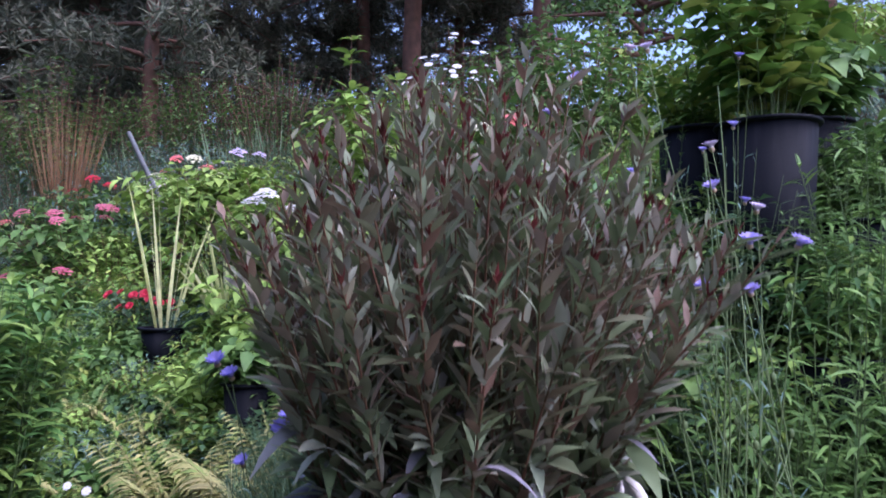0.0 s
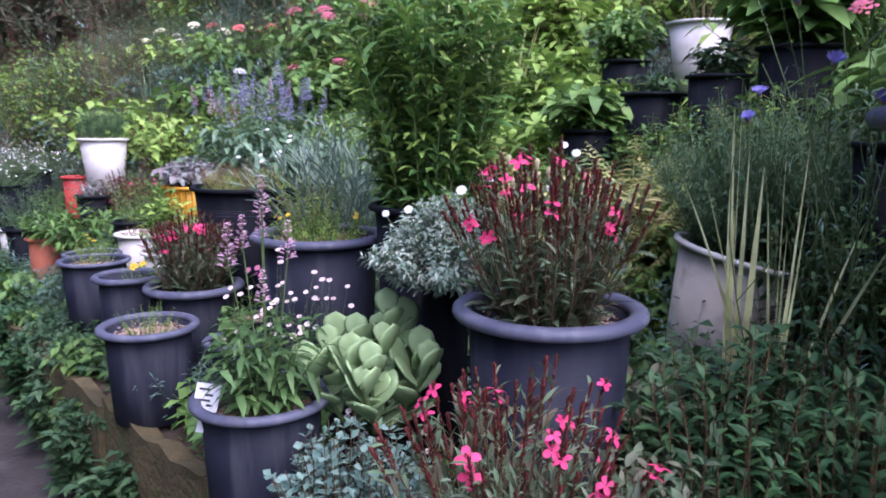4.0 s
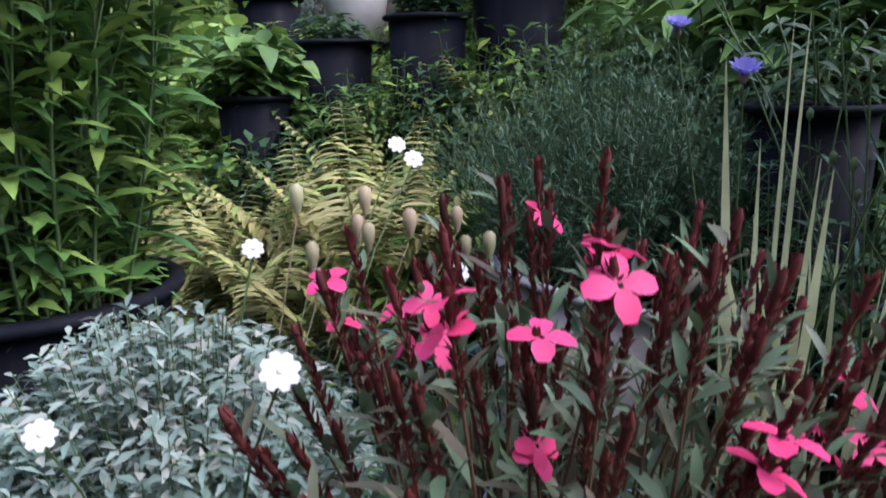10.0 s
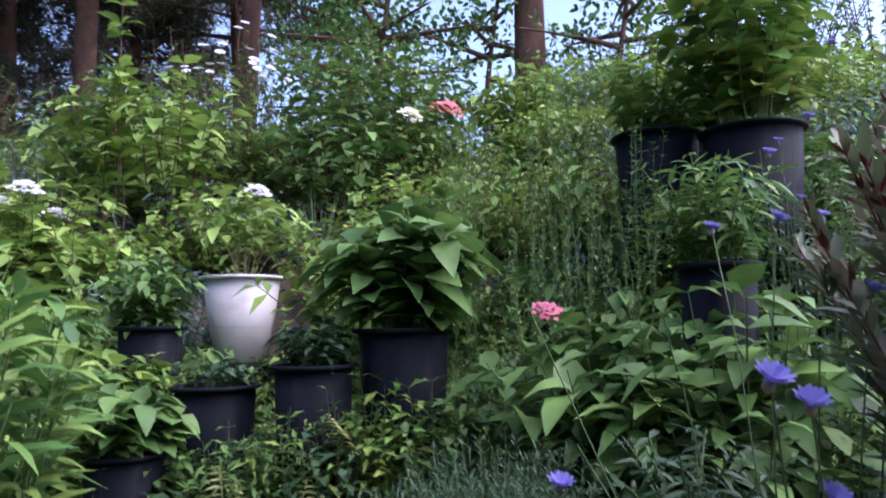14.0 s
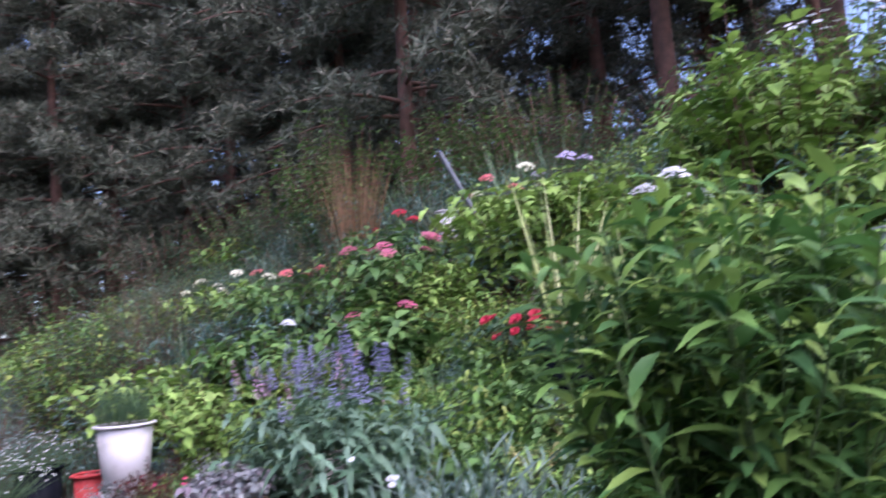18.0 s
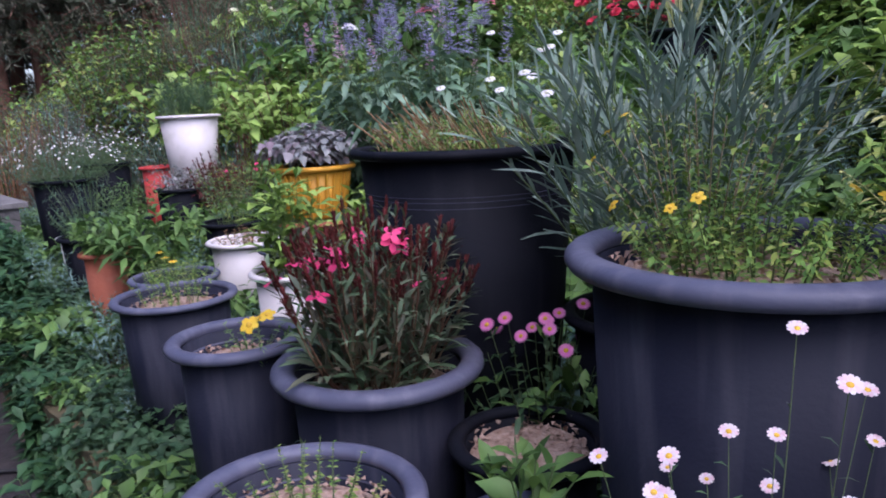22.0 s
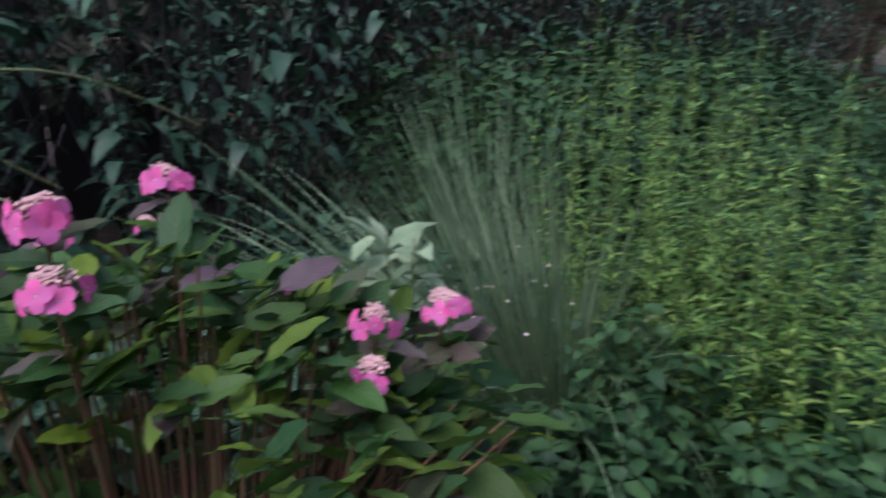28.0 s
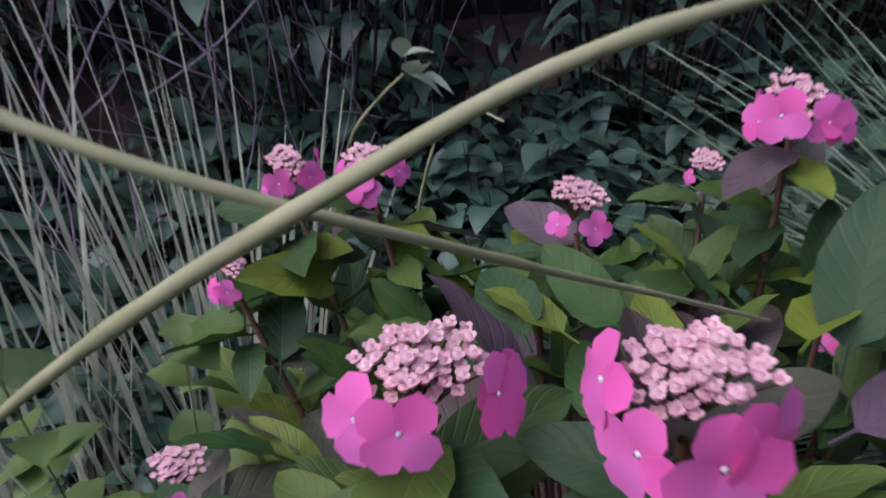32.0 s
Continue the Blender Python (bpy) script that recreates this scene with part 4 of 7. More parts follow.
# pots on the slope
def potted(px, py, rim_z, r, plabel, pname="flower_pot", mat="potblack", rim="potblack", h=None, **kw):
    return pot(pname, plabel, px, py, rim_z, r, h, mat, rim, group="pots", **kw)


_, sz = potted(-0.29, 3.95, 1.52, 0.175, "white plastic pot with a chipped side on the slope", mat="white", rim="white", lip=0.018, taper=0.6, h=0.36)
pot("flower_pot", "black pot used as a stand for a white one", -0.29, 3.95, 1.165, 0.15, None, "potblack", "potblack", group="pots", taper=0.9, soil_drop=0.012)
hyd, _, tip, tdir = bush("potted_hydrangea", "leggy potted hydrangea with bare lower stems and a white head", "shrub", -0.29, 3.95, sz, 14, 0.42, 0.26, 7, 2, 0.085, 0.05, "bright", "stemtan", 0.05, "ovate", 65, lo=0.45, top=0.9, stem_r=0.003)
HEADW, HEADP, HEADC, HEADR, HEADY, HEADL = (umbel("flower_head", M[m], 46, 0.06, 0.03, 0.013) for m in ("fwhite", "frose", "fcoral", "fred", "fcream", "flav"))
part("flower_head", HEADW, hyd, "flat white flower head", facing((0.01, -0.216, 0.36), (0.1, -0.6, 1), 0.85))
SLOPE_POTS = ((-0.54, 3.18, 1.14, 0.135, "dark", 0.12, 0.12, 0.05, 0.02, 12), (-0.30, 2.97, 1.20, 0.13, "dark", 0.17, 0.14, 0.06, 0.028, 12), (-0.03, 2.92, 1.30, 0.155, "green", 0.40, 0.27, 0.15, 0.09, 20),
              (-0.80, 3.05, 0.985, 0.12, "green", 0.22, 0.20, 0.085, 0.055, 18), (1.01, 2.87, 2.0, 0.17, "fresh", 0.35, 0.26, 0.08, 0.03, 26), (1.14, 2.55, 1.96, 0.18, "fresh", 0.75, 0.36, 0.12, 0.07, 30),
              (0.50, 2.17, 1.45, 0.11, "asterleaf", 0.34, 0.20, 0.08, 0.018, 24), (-0.02, 1.80, 0.975, 0.115, "dark", 0.20, 0.22, 0.05, 0.012, 14), (1.6, 3.2, 2.1, 0.2, "green", 0.4, 0.36, 0.12, 0.07, 30),
              (1.5, 2.55, 1.62, 0.18, "green", 0.36, 0.26, 0.06, 0.026, 30), (-0.66, 3.78, 1.32, 0.13, "green", 0.30, 0.22, 0.07, 0.035, 26), (1.95, 2.9, 1.75, 0.2, "green", 0.4, 0.36, 0.12, 0.07, 30), (1.15, 2.1, 1.2, 0.17, "asterleaf", 0.36, 0.26, 0.08, 0.02, 30))
for px, py, rz, r, leaf, hh, sp, ln, w, k in SLOPE_POTS:
    owner, sz = potted(px, py, rz, r, "black plastic nursery pot standing on the slope", h=min(0.42, 2.2 * r) if rz - min(0.42, 2.2 * r) < ground_z(px, py) + 0.02 else None, seg=32, lip=0.018)
    bush("potted_shrub", "leafy shrub growing in a black pot", "shrub", px, py, sz, k, hh, sp, 10, 2, ln, w, leaf, "stem", r * 0.5,
         "lance" if w < 0.03 else "ovate", 65, lo=0.2, top=0.85, stem_r=0.003, group="potted shrubs")
    for dx, dy in ((-r - 0.06, -0.10), (-0.02, -r - 0.08), (-0.13, -r), (0.12, -r - 0.06)):
        gz = ground_z(px + dx, py + dy)
        if rz - 0.1 - gz > 0.15:
            bush("nettle", "leafy weed growing up against a pot", "weed", px + dx, py + dy, gz, 20, min((rz - gz) * 0.8, 0.6), 0.15, 9, 2, 0.07, random.choice((0.018, 0.035)), random.choice(("green", "fresh", "green", "dark")), "stem", 0.06, "ovate", 60, stem_r=0.0018, top=0.8, seg=2, group="weeds of the bank")

for px, py, hh, sp in BRIGHT_AT:
    bush("young_hydrangea", "bright yellow-green hydrangea growing among the pots", "shrub", px, py, ground_z(px, py), 18, hh, sp, 7, 2, 0.115, 0.058, "bright", "stem", sp * 0.4, "ovate", 58, lo=0.2, top=0.9, stem_r=0.003, group="hydrangeas of the slope")

hz = ground_z(0.3, 3.35)
ow, pa, tip, tdir = bush("hydrangea_bush", "upright hydrangea with one coral and one cream head", "shrub", 0.3, 3.35, hz, 12, 0.82, 0.22, 8, 2, 0.11, 0.06, "green", "stem", 0.08, "ovate", 60, lo=0.25, top=0.9, stem_r=0.003, group="hydrangeas of the slope")
part("flower_head", HEADC, ow, "coral flower head", facing((0.02, -0.1, 2.12 - hz), (0, -0.8, 1), 0.95))
part("flower_head", HEADY, ow, "cream flower head", facing((-0.12, -0.06, 2.09 - hz), (0, -0.8, 1), 0.8))

# fern, thin weeds and cornflowers on the bank
for px, py, k, ll in ((-0.63, 2.46, 9, 0.62), (-0.72, 2.58, 9, 0.60), (-0.88, 2.50, 9, 0.56), (-0.78, 2.36, 8, 0.46), (-0.98, 2.62, 8, 0.55), (-0.18, 2.85, 7, 0.42), (-0.52, 2.56, 7, 0.48), (-0.66, 2.30, 7, 0.38), (-1.1, 2.5, 7, 0.45), (-1.35, 3.3, 8, 0.36), (-1.05, 3.25, 8, 0.32), (-1.5, 3.0, 7, 0.34), (-1.75, 3.6, 7, 0.34), (-2.0, 3.2, 6, 0.3), (-2.25, 3.75, 6, 0.3)):
    fern("fern", "yellowing bronze-green fern on the bank", px, py, ground_z(px, py), k, ll)
for px, py, hh in ((0.3, 2.75, 0.75), (0.5, 3.0, 0.95), (0.25, 3.5, 0.8), (0.75, 3.2, 0.95), (0.95, 3.35, 0.9), (0.05, 2.6, 0.5), (0.62, 3.7, 0.9), (0.42, 2.6, 0.9), (0.9, 2.8, 0.8), (0.15, 3.6, 0.8), (0.4, 3.3, 0.95), (1.2, 2.6, 0.7), (0.15, 2.95, 1.0), (0.3, 3.1, 1.1), (0.55, 2.8, 1.05), (0.2, 2.55, 0.8), (0.68, 3.05, 1.1), (0.45, 3.45, 1.1), (-0.05, 3.35, 0.8), (0.62, 2.6, 0.95)):
    bush("willowherb", "thin upright weed with narrow leaves", "weed", px, py, ground_z(px, py), 10, hh, 0.15, 24, 2, 0.048, 0.0075, "golden", "stem", 0.05, "lance", 45, stem_r=0.002, top=0.6, seg=2, group="weeds of the bank")
def cornflower(px, py, pz, blooms, bare, label, r=0.10):
    """Lanky stems to the given blooms (kind, x, y, z) and some bare forked ones between."""
    ow = root_at("cornflower_plant", px, py, pz, label, "flower", "cornflowers")
    tips = np.array([b[1:] for b in blooms]) - (px, py, pz)
    c, span = tips.mean(0), tips.std(0) + 0.04
    more = c + rnd(-1.4, 1.4, (bare, 3)) * span * (1, 1, 0.7) - (0, 0, 0.08)
    ends = np.concatenate([tips, more])
    n = len(ends)
    foot = np.concatenate([rnd(-r, r, (n, 2)), np.zeros((n, 1))], 1)
    u = np.linspace(0, 1, 8)[None, :, None]
    pa = foot[:, None] + (ends - foot)[:, None] * np.concatenate([u ** 1.5, u ** 1.5, u], 2) + rnd(-0.03, 0.03, (n, 1, 3)) * np.sin(np.pi * 2 * u)
    g = Geo()
    tubes(g, pa, np.linspace(0.0021, 0.0011, 8), 5)
    fork = pa[:, 4]
    out = fork + np.stack([rnd(-0.09, 0.09, n), rnd(-0.09, 0.09, n), rnd(0.06, 0.2, n)], 1)
    tubes(g, np.stack([fork, (fork + out) / 2 - UPV * 0.012, out], 1), 0.0011, 4)
    tubes(g, np.stack([out, out + UPV * 0.005, out + UPV * 0.012, out + UPV * 0.016], 1), np.array([[0.001, 0.0045, 0.0045, 0.001]]), 6)
    part("stemwork", g.mesh("stemwork", M["stem"]), ow, kind="stuff")
    g = Geo()
    stem_leaves(g, pa, 11, 1, 0.085, 0.006, "lance", 38, 0.4, 0.15, 3, 0.08, 0.95, 1.0, 0.4)
    part("foliage", g.mesh("foliage", M["blue"]), ow, kind="stuff")
    for k, (kind, *_) in enumerate(blooms):
        d = unit(pa[k, -1] - pa[k, -2]) + np.array([rnd(-0.3, 0.3), -0.5, 0.1])
        part("flower", FL[kind], ow, "", facing(pa[k, -1], d, random.uniform(0.9, 1.15), random.uniform(0, 6)))
    return ow


cornflower(-0.28, 1.58, ground_z(-0.28, 1.58), (("corn", -0.359, 1.707, 1.083), ("corn", -0.409, 1.516, 1.025), ("corn", -0.204, 1.364, 1.06), ("corn", -0.295, 1.346, 1.127)), 3, "straggly cornflower with blue blooms on thin grey stems")
cornflower(-0.14, 1.47, ground_z(-0.14, 1.47), (("corn", -0.406, 1.322, 1.252), ("corn", -0.375, 1.305, 1.23), ("corn", -0.10, 1.536, 1.445), ("corn", -0.02, 1.72, 1.457), ("corn", -0.09, 1.416, 1.34)), 6, "tall straggly cornflower with blue blooms on pale stems")
cornflower(0.54, 1.24, 0.56, (("violet", 0.472, 1.272, 1.565), ("violet", 0.535, 1.271, 1.469), ("violet", 0.564, 1.155, 1.461), ("violet", 0.505, 1.199, 1.385), ("corn_white", 0.567, 1.533, 1.686), ("corn_white", 0.613, 1.422, 1.543), ("violet", 0.44, 1.25, 1.39), ("violet", 0.26, 1.40, 1.79), ("violet", 0.21, 1.40, 1.72), ("corn_white", 0.40, 1.42, 1.86), ("corn_white", 0.36, 1.40, 1.85)), 5, "tall cornflower with violet and white blooms in a terracotta pot")
for px, py, hh, nf in ((0.55, 2.0, 1.1, 3), (0.85, 2.15, 1.15, 4)):
    ow, pa, tip, tdir = bush("cornflower_plant", "straggly cornflower with blue blooms on thin grey stems", "flower", px, py, ground_z(px, py), 16, hh, 0.22, 7, 1, 0.07, 0.006, "blue", "stem", 0.06, "lance", 35, stem_r=0.0016, top=0.5, vary=0.3, group="cornflowers")
    flowers(ow, FL["corn"], tip[:nf], tdir[:nf] + (0, -0.4, 0.2), 1.0)
bush("hydrangea_bush", "green hydrangea with large leaves and no flowers", "shrub", 0.37, 2.03, ground_z(0.37, 2.03), 30, 0.80, 0.32, 9, 2, 0.14, 0.068, "green", "stem", 0.1, "ovate", 58, lo=0.2, top=0.9, stem_r=0.004, droop=0.45, group="hydrangeas of the slope")
ow, pa, tip, tdir = bush("hydrangea_bush", "green hydrangea with large leaves and one pink head", "shrub", 0.28, 2.3, ground_z(0.28, 2.3), 38, 0.66, 0.40, 8, 2, 0.145, 0.070, "green", "stem", 0.12, "ovate", 58, lo=0.25, top=0.9, stem_r=0.004, droop=0.45)
part("flower_head", HEADP, ow, "salmon pink flower head", facing((-0.31, -0.12, 0.64), (-0.3, -0.6, 1), 0.55))
for px, py, hh, sp in ((0.95, 1.75, 0.75, 0.3), (1.25, 2.0, 0.85, 0.35), (0.9, 1.45, 0.6, 0.28), (1.35, 1.55, 0.7, 0.3), (0.75, 1.75, 0.7, 0.22)):
    bush("lily_clump", "fresh green lily stems with whorled narrow leaves", "lily", px, py, ground_z(px, py), 22, hh, sp, 16, 2, 0.11, 0.014, "green", "stem", sp * 0.6, "lance", 62, stem_r=0.003, top=0.7, group="lilies")

# middle of the slope: hydrangeas, red roses, striped reeds
def heads(owner, mesh, tip, tdir, n, size, label):
    for p, d in zip(tip[:n], tdir[:n]):
        part("flower_head", mesh, owner, label, facing(p + UPV * 0.07 + np.array([0.0, -0.06, 0]), d + UPV + np.array([0.1, -0.7, 0]), size * random.uniform(0.8, 1.2)))


for px, py, hh, sp, leaf, head, k, lab in (
        (-3.2, 6.3, 0.75, 0.75, "green", HEADP, 9, "pink"), (-4.5, 6.9, 0.8, 0.8, "green", HEADC, 4, "coral"), (-2.2, 6.3, 0.8, 0.7, "bright", HEADY, 3, "cream"),
        (-1.85, 6.55, 0.75, 0.55, "bright", HEADL, 3, "lilac"), (-3.6, 7.4, 0.7, 0.7, "green", HEADR, 3, "red"), (-5.4, 7.6, 0.8, 0.8, "bright", HEADY, 5, "cream"),
        (-1.15, 4.8, 0.72, 0.4, "bright", HEADW, 3, "white"), (-4.2, 5.9, 0.6, 0.6, "green", HEADW, 1, "white"), (-2.6, 7.3, 0.7, 0.7, "bright", HEADC, 3, "coral"), (-6.3, 8.0, 0.9, 0.8, "bright", HEADY, 4, "cream"),
        (-3.0, 5.4, 0.55, 0.5, "green", HEADP, 2, "pink")):
    ow, pa, tip, tdir = thicket("hydrangea_bush", "green hydrangea bush with %s flower heads" % lab, px, py, ground_z(px, py), 46, hh, sp, leaf, 0.13, 0.075, 10, 2, ang=66, lo=0.15, top=0.9, stem_r=0.004, group="hydrangeas of the slope")
    heads(ow, head, tip[8:], tdir[8:], k, 1.1, lab + " flower head")
ow, pa, tip, tdir = thicket("rose_bush", "rose bush with bright red blooms", -1.95, 4.9, ground_z(-1.95, 4.9), 34, 0.38, 0.42, "dark", 0.05, 0.032, 12, 2, ang=65, top=0.9, stem_r=0.003)
flowers(ow, FL["rose"], tip[:14] * np.stack([np.ones(14), np.ones(14), rnd(0.6, 1.0, 14)], 1) + (0.0, -0.10, 0.02), tdir[:14] + (0, -0.8, 0.2), 1.15)
_, sz = potted(-1.68, 4.42, 1.12, 0.15, "black plastic pot holding striped reeds", h=None)
grass("striped_reed", "tall cream-striped reed with upright canes", -1.68, 4.42, sz, 11, 1.0, 0.26, 0.022, "cream", 0.05, 0.2, upright=0.4, group="striped reeds")
grass("striped_reed", "cream-striped grass arching from the slope", -1.34, 4.58, ground_z(-1.34, 4.58), 26, 0.80, 0.55, 0.024, "cream", 0.06, 0.5, group="striped reeds")
ow = grass("reed_grass", "tall clump of dry reddish grass plumes", -4.6, 8.8, ground_z(-4.6, 8.8), 190, 1.75, 0.42, 0.012, "dry", 0.16, 0.15)
grass("reed_grass", "tall tuft of dry reddish plumes", -7.2, 5.7, ground_z(-7.2, 5.7), 60, 1.15, 0.3, 0.009, "dry", 0.1, 0.25)
grass("reed_grass", "low tuft of dry grass", -3.45, 8.85, ground_z(-3.45, 8.85), 120, 0.75, 0.5, 0.010, "reed", 0.3, 0.4)
grass("reed_grass", "low tuft of dry grass", -2.2, 8.0, ground_z(-2.2, 8.0), 120, 0.7, 0.6, 0.010, "dry", 0.4, 0.4)
potted(-3.38, 8.55, 2.6, 0.13, "small white plastic pot on the upper slope", mat="white", rim="white", h=0.38, seg=24)
g = Geo()
tubes(g, np.array([[-0.28, 0, 1.15], [0, 0, 0.55], [0.3, 0, -0.05]]), 0.022, 8)
single("pipe", g.mesh("pipe", M["pipe"]), -2.55, 6.55, ground_z(-2.55, 6.55), "grey plastic pipe leaning on the slope", "pipe", turn=15)

# salvia with lavender spikes
def spikes(owner, tip, tdir, n, length, r, mat, name="flower_spike", label=""):
    g = Geo()
    k = 60
    f = rnd(0, 1, k)
    a = rnd(0, 6.28, k)
    p = np.stack([np.cos(a) * r * (1 - 0.8 * f), np.sin(a) * r * (1 - 0.8 * f), f * length], 1)
    d = np.stack([np.cos(a), np.sin(a), np.full(k, 0.5)], 1)
    leaves(g, p, d, r * 1.3 * (1.1 - 0.7 * f), r * 0.9, "petal", 2, 0.2, 0.1)
    tubes(g, np.array([[0, 0, -0.01], [0, 0, length]]), [[0.0015, 0.0006]], 4, slot=1)
    me = g.mesh(name, M[mat], M["stem"])
    for p, d in zip(tip[:n], tdir[:n]):
        part(name, me, owner, label, facing(p - d * length * 0.15, d * np.array([0.4, 0.4, 1]), random.uniform(0.7, 1.15)))


for px, py, hh, n in ((-2.48, 3.58, 0.83, 22), (-2.82, 3.82, 0.86, 22)):
    ow, pa, tip, tdir = bush("salvia", "bushy salvia with grey-green leaves and lavender spikes", "flower", px, py, ground_z(px, py), 56, hh, 0.42, 10, 2, 0.13, 0.042, "sage", "stem", 0.12, "lance", 60, droop=0.6, lo=0.15, hi=0.86, top=0.75, stem_r=0.0025, group="salvias")
    spikes(ow, tip, tdir, n, 0.115, 0.014, "fpurple", label="lavender flower spike")
    spikes(ow, tip[n:], tdir[n:], 4, 0.14, 0.014, "fspike", label="lilac-pink flower spike")

# larger shrubs further up the slope
for px, py, hh, sp, lf, ln, w, nm, lab in ((-6.33, 6.27, 1.35, 0.7, "fresh", 0.09, 0.05, "shrub", "yellow-green leafy shrub up the slope"), (-5.8, 6.6, 1.5, 0.55, "misc", 0.07, 0.008, "broom", "olive feathery upright shrub up the slope"),
                                           (-6.3, 5.4, 0.95, 0.6, "blue", 0.07, 0.009, "catmint", "hazy blue-grey mound of fine leaves"), (-7.3, 6.3, 1.0, 0.7, "blue", 0.07, 0.009, "catmint", "hazy blue-grey mound of fine leaves"), (-5.3, 9.7, 2.3, 1.0, "green", 0.11, 0.06, "shrub", "broad-leaved shrub at the top of the slope"),
                                           (-3.7, 9.9, 1.9, 1.0, "green", 0.10, 0.055, "shrub", "broad-leaved shrub at the top of the slope"), (0.95, 5.5, 1.4, 0.75, "green", 0.12, 0.07, "shrub", "bright green leafy shrub on the slope"), (1.5, 6.3, 1.25, 0.8, "fresh", 0.11, 0.05, "shrub", "bright green leafy shrub on the slope"),
                                           (-0.5, 6.4, 1.0, 0.7, "green", 0.12, 0.07, "shrub", "bright green leafy shrub on the slope"), (-7.6, 7.6, 1.3, 0.8, "green", 0.09, 0.05, "shrub", "green leafy shrub up the slope"), (-8.4, 6.6, 1.2, 0.8, "fresh", 0.09, 0.05, "shrub", "green leafy shrub up the slope")):
    thicket(nm, lab, px, py, ground_z(px, py), 60, hh, sp, lf, ln, w, 16, 2, ang=62, lo=0.08, top=0.85, stem_r=0.004, seg=2, kind="lance" if w < 0.02 else "ovate", power=1.2)
grass("fountain_grass", "mound of arching blue-green grass", -5.18, 6.82, ground_z(-5.18, 6.82), 300, 0.62, 0.75, 0.010, "blue", 0.2, 0.8, group="grass tufts")
# filler growth over the slope
FILL = [thicket("spiraea", "low bushy green shrub on the slope", 0, 0, 0, 40, 0.5, 0.42, "bright", 0.08, 0.048, 10, 2, ang=66, top=0.9, stem_r=0.003, seg=2)[0],
        thicket("shrub", "low yellow-green shrub on the slope", 0, 0, 0, 44, 0.45, 0.45, "fresh", 0.075, 0.036, 10, 2, ang=62, top=0.9, stem_r=0.003, seg=2)[0],
        thicket("catmint", "grey-green mounded shrub on the slope", 0, 0, 0, 30, 0.42, 0.45, "blue", 0.07, 0.012, 14, 2, ang=50, top=0.9, stem_r=0.002, seg=2, kind="lance")[0],
        grass("grass_tuft", "green grass tuft on the slope", 0, 0, 0, 90, 0.5, 0.35, 0.008, "misc", 0.12, 0.5, seg=4, group="grass tufts"),
        thicket("broom", "dark feathery shrub on the slope", 0, 0, 0, 30, 0.6, 0.4, "needle", 0.06, 0.006, 18, 3, ang=45, top=0.9, stem_r=0.002, seg=2, kind="lance")[0]]
taken = [(-0.29, 3.95), (-0.39, 5.63), (1.05, 2.95), (-1.95, 4.9), (-1.68, 4.42), (-1.34, 4.58), (0.05, 5.75), (0.3, 3.35), (-2.45, 3.42), (-3.2, 6.3), (-4.4, 4.6), (0.28, 2.3)]
first = [True] * 5
for s in np.arange(-3.6, 14, 0.5):
    for n in np.arange(1.5, 7.4, 0.48):
        px, py = xy(s + random.uniform(-0.25, 0.25), n + random.uniform(-0.25, 0.25))
        if any(math.hypot(px - a, py - b) < 0.30 for a, b in taken) or any(math.hypot(px - a, py - b) < 0.8 for a, b in ((-3.3, 8.2), (-4.5, 8.4))) or random.random() < 0.05:
            continue
        k = random.choices(range(5), (0.3, 1, 4, 3, 4) if s > 4 else (4, 4, 2.5, 2, 1.5))[0]
        sc = random.uniform(0.8, 1.25) * (0.55 if n < 3.0 and s < 3.5 else 1.0) * (1.25 if n > 5 else 1) * (1.5 if s > 4.5 and n > 1.6 else 1)
        m = pose(px, py, ground_z(px, py) - 0.03, 0, 0, random.uniform(0, 360)) @ Matrix.Scale(sc, 4)
        if first[k]:
            FILL[k].matrix_world = m
            first[k] = False
        else:
            ob = copy_thing(FILL[k], m)
            ob.scale = (sc, sc, sc)

LOW = [bush("weed", "low leafy weed on the bank", "weed", 0, 0, 0, 16, 0.20, 0.17, 6, 2, 0.07, 0.040, "green", "stem", 0.06, "ovate", 65, stem_r=0.0015, seg=2, top=0.9, group="weeds of the bank")[0],
       bush("chickweed", "low bright weed on the bank", "weed", 0, 0, 0, 18, 0.22, 0.16, 8, 2, 0.055, 0.018, "fresh", "stem", 0.06, "lance", 58, stem_r=0.0015, seg=2, top=0.9, group="weeds of the bank")[0],
       bush("clover_patch", "patch of small dark leaves between the plants", "weed", 0, 0, 0, 26, 0.13, 0.19, 4, 3, 0.035, 0.026, "dark", "stem", 0.12, "ovate", 75, stem_r=0.001, seg=2, top=1.0, lo=0.4, group="clover patches")[0],
       bush("yarrow", "feathery grey-green leaves on the bank", "weed", 0, 0, 0, 24, 0.24, 0.16, 12, 2, 0.04, 0.006, "blue", "stem", 0.07, "lance", 50, stem_r=0.0012, seg=2, top=0.9, group="yarrows")[0]]
pots_at = [(o.matrix_world.translation.x, o.matrix_world.translation.y) for o in bpy.data.objects if o.get("category") == "plant pot"]
used = [False] * 4


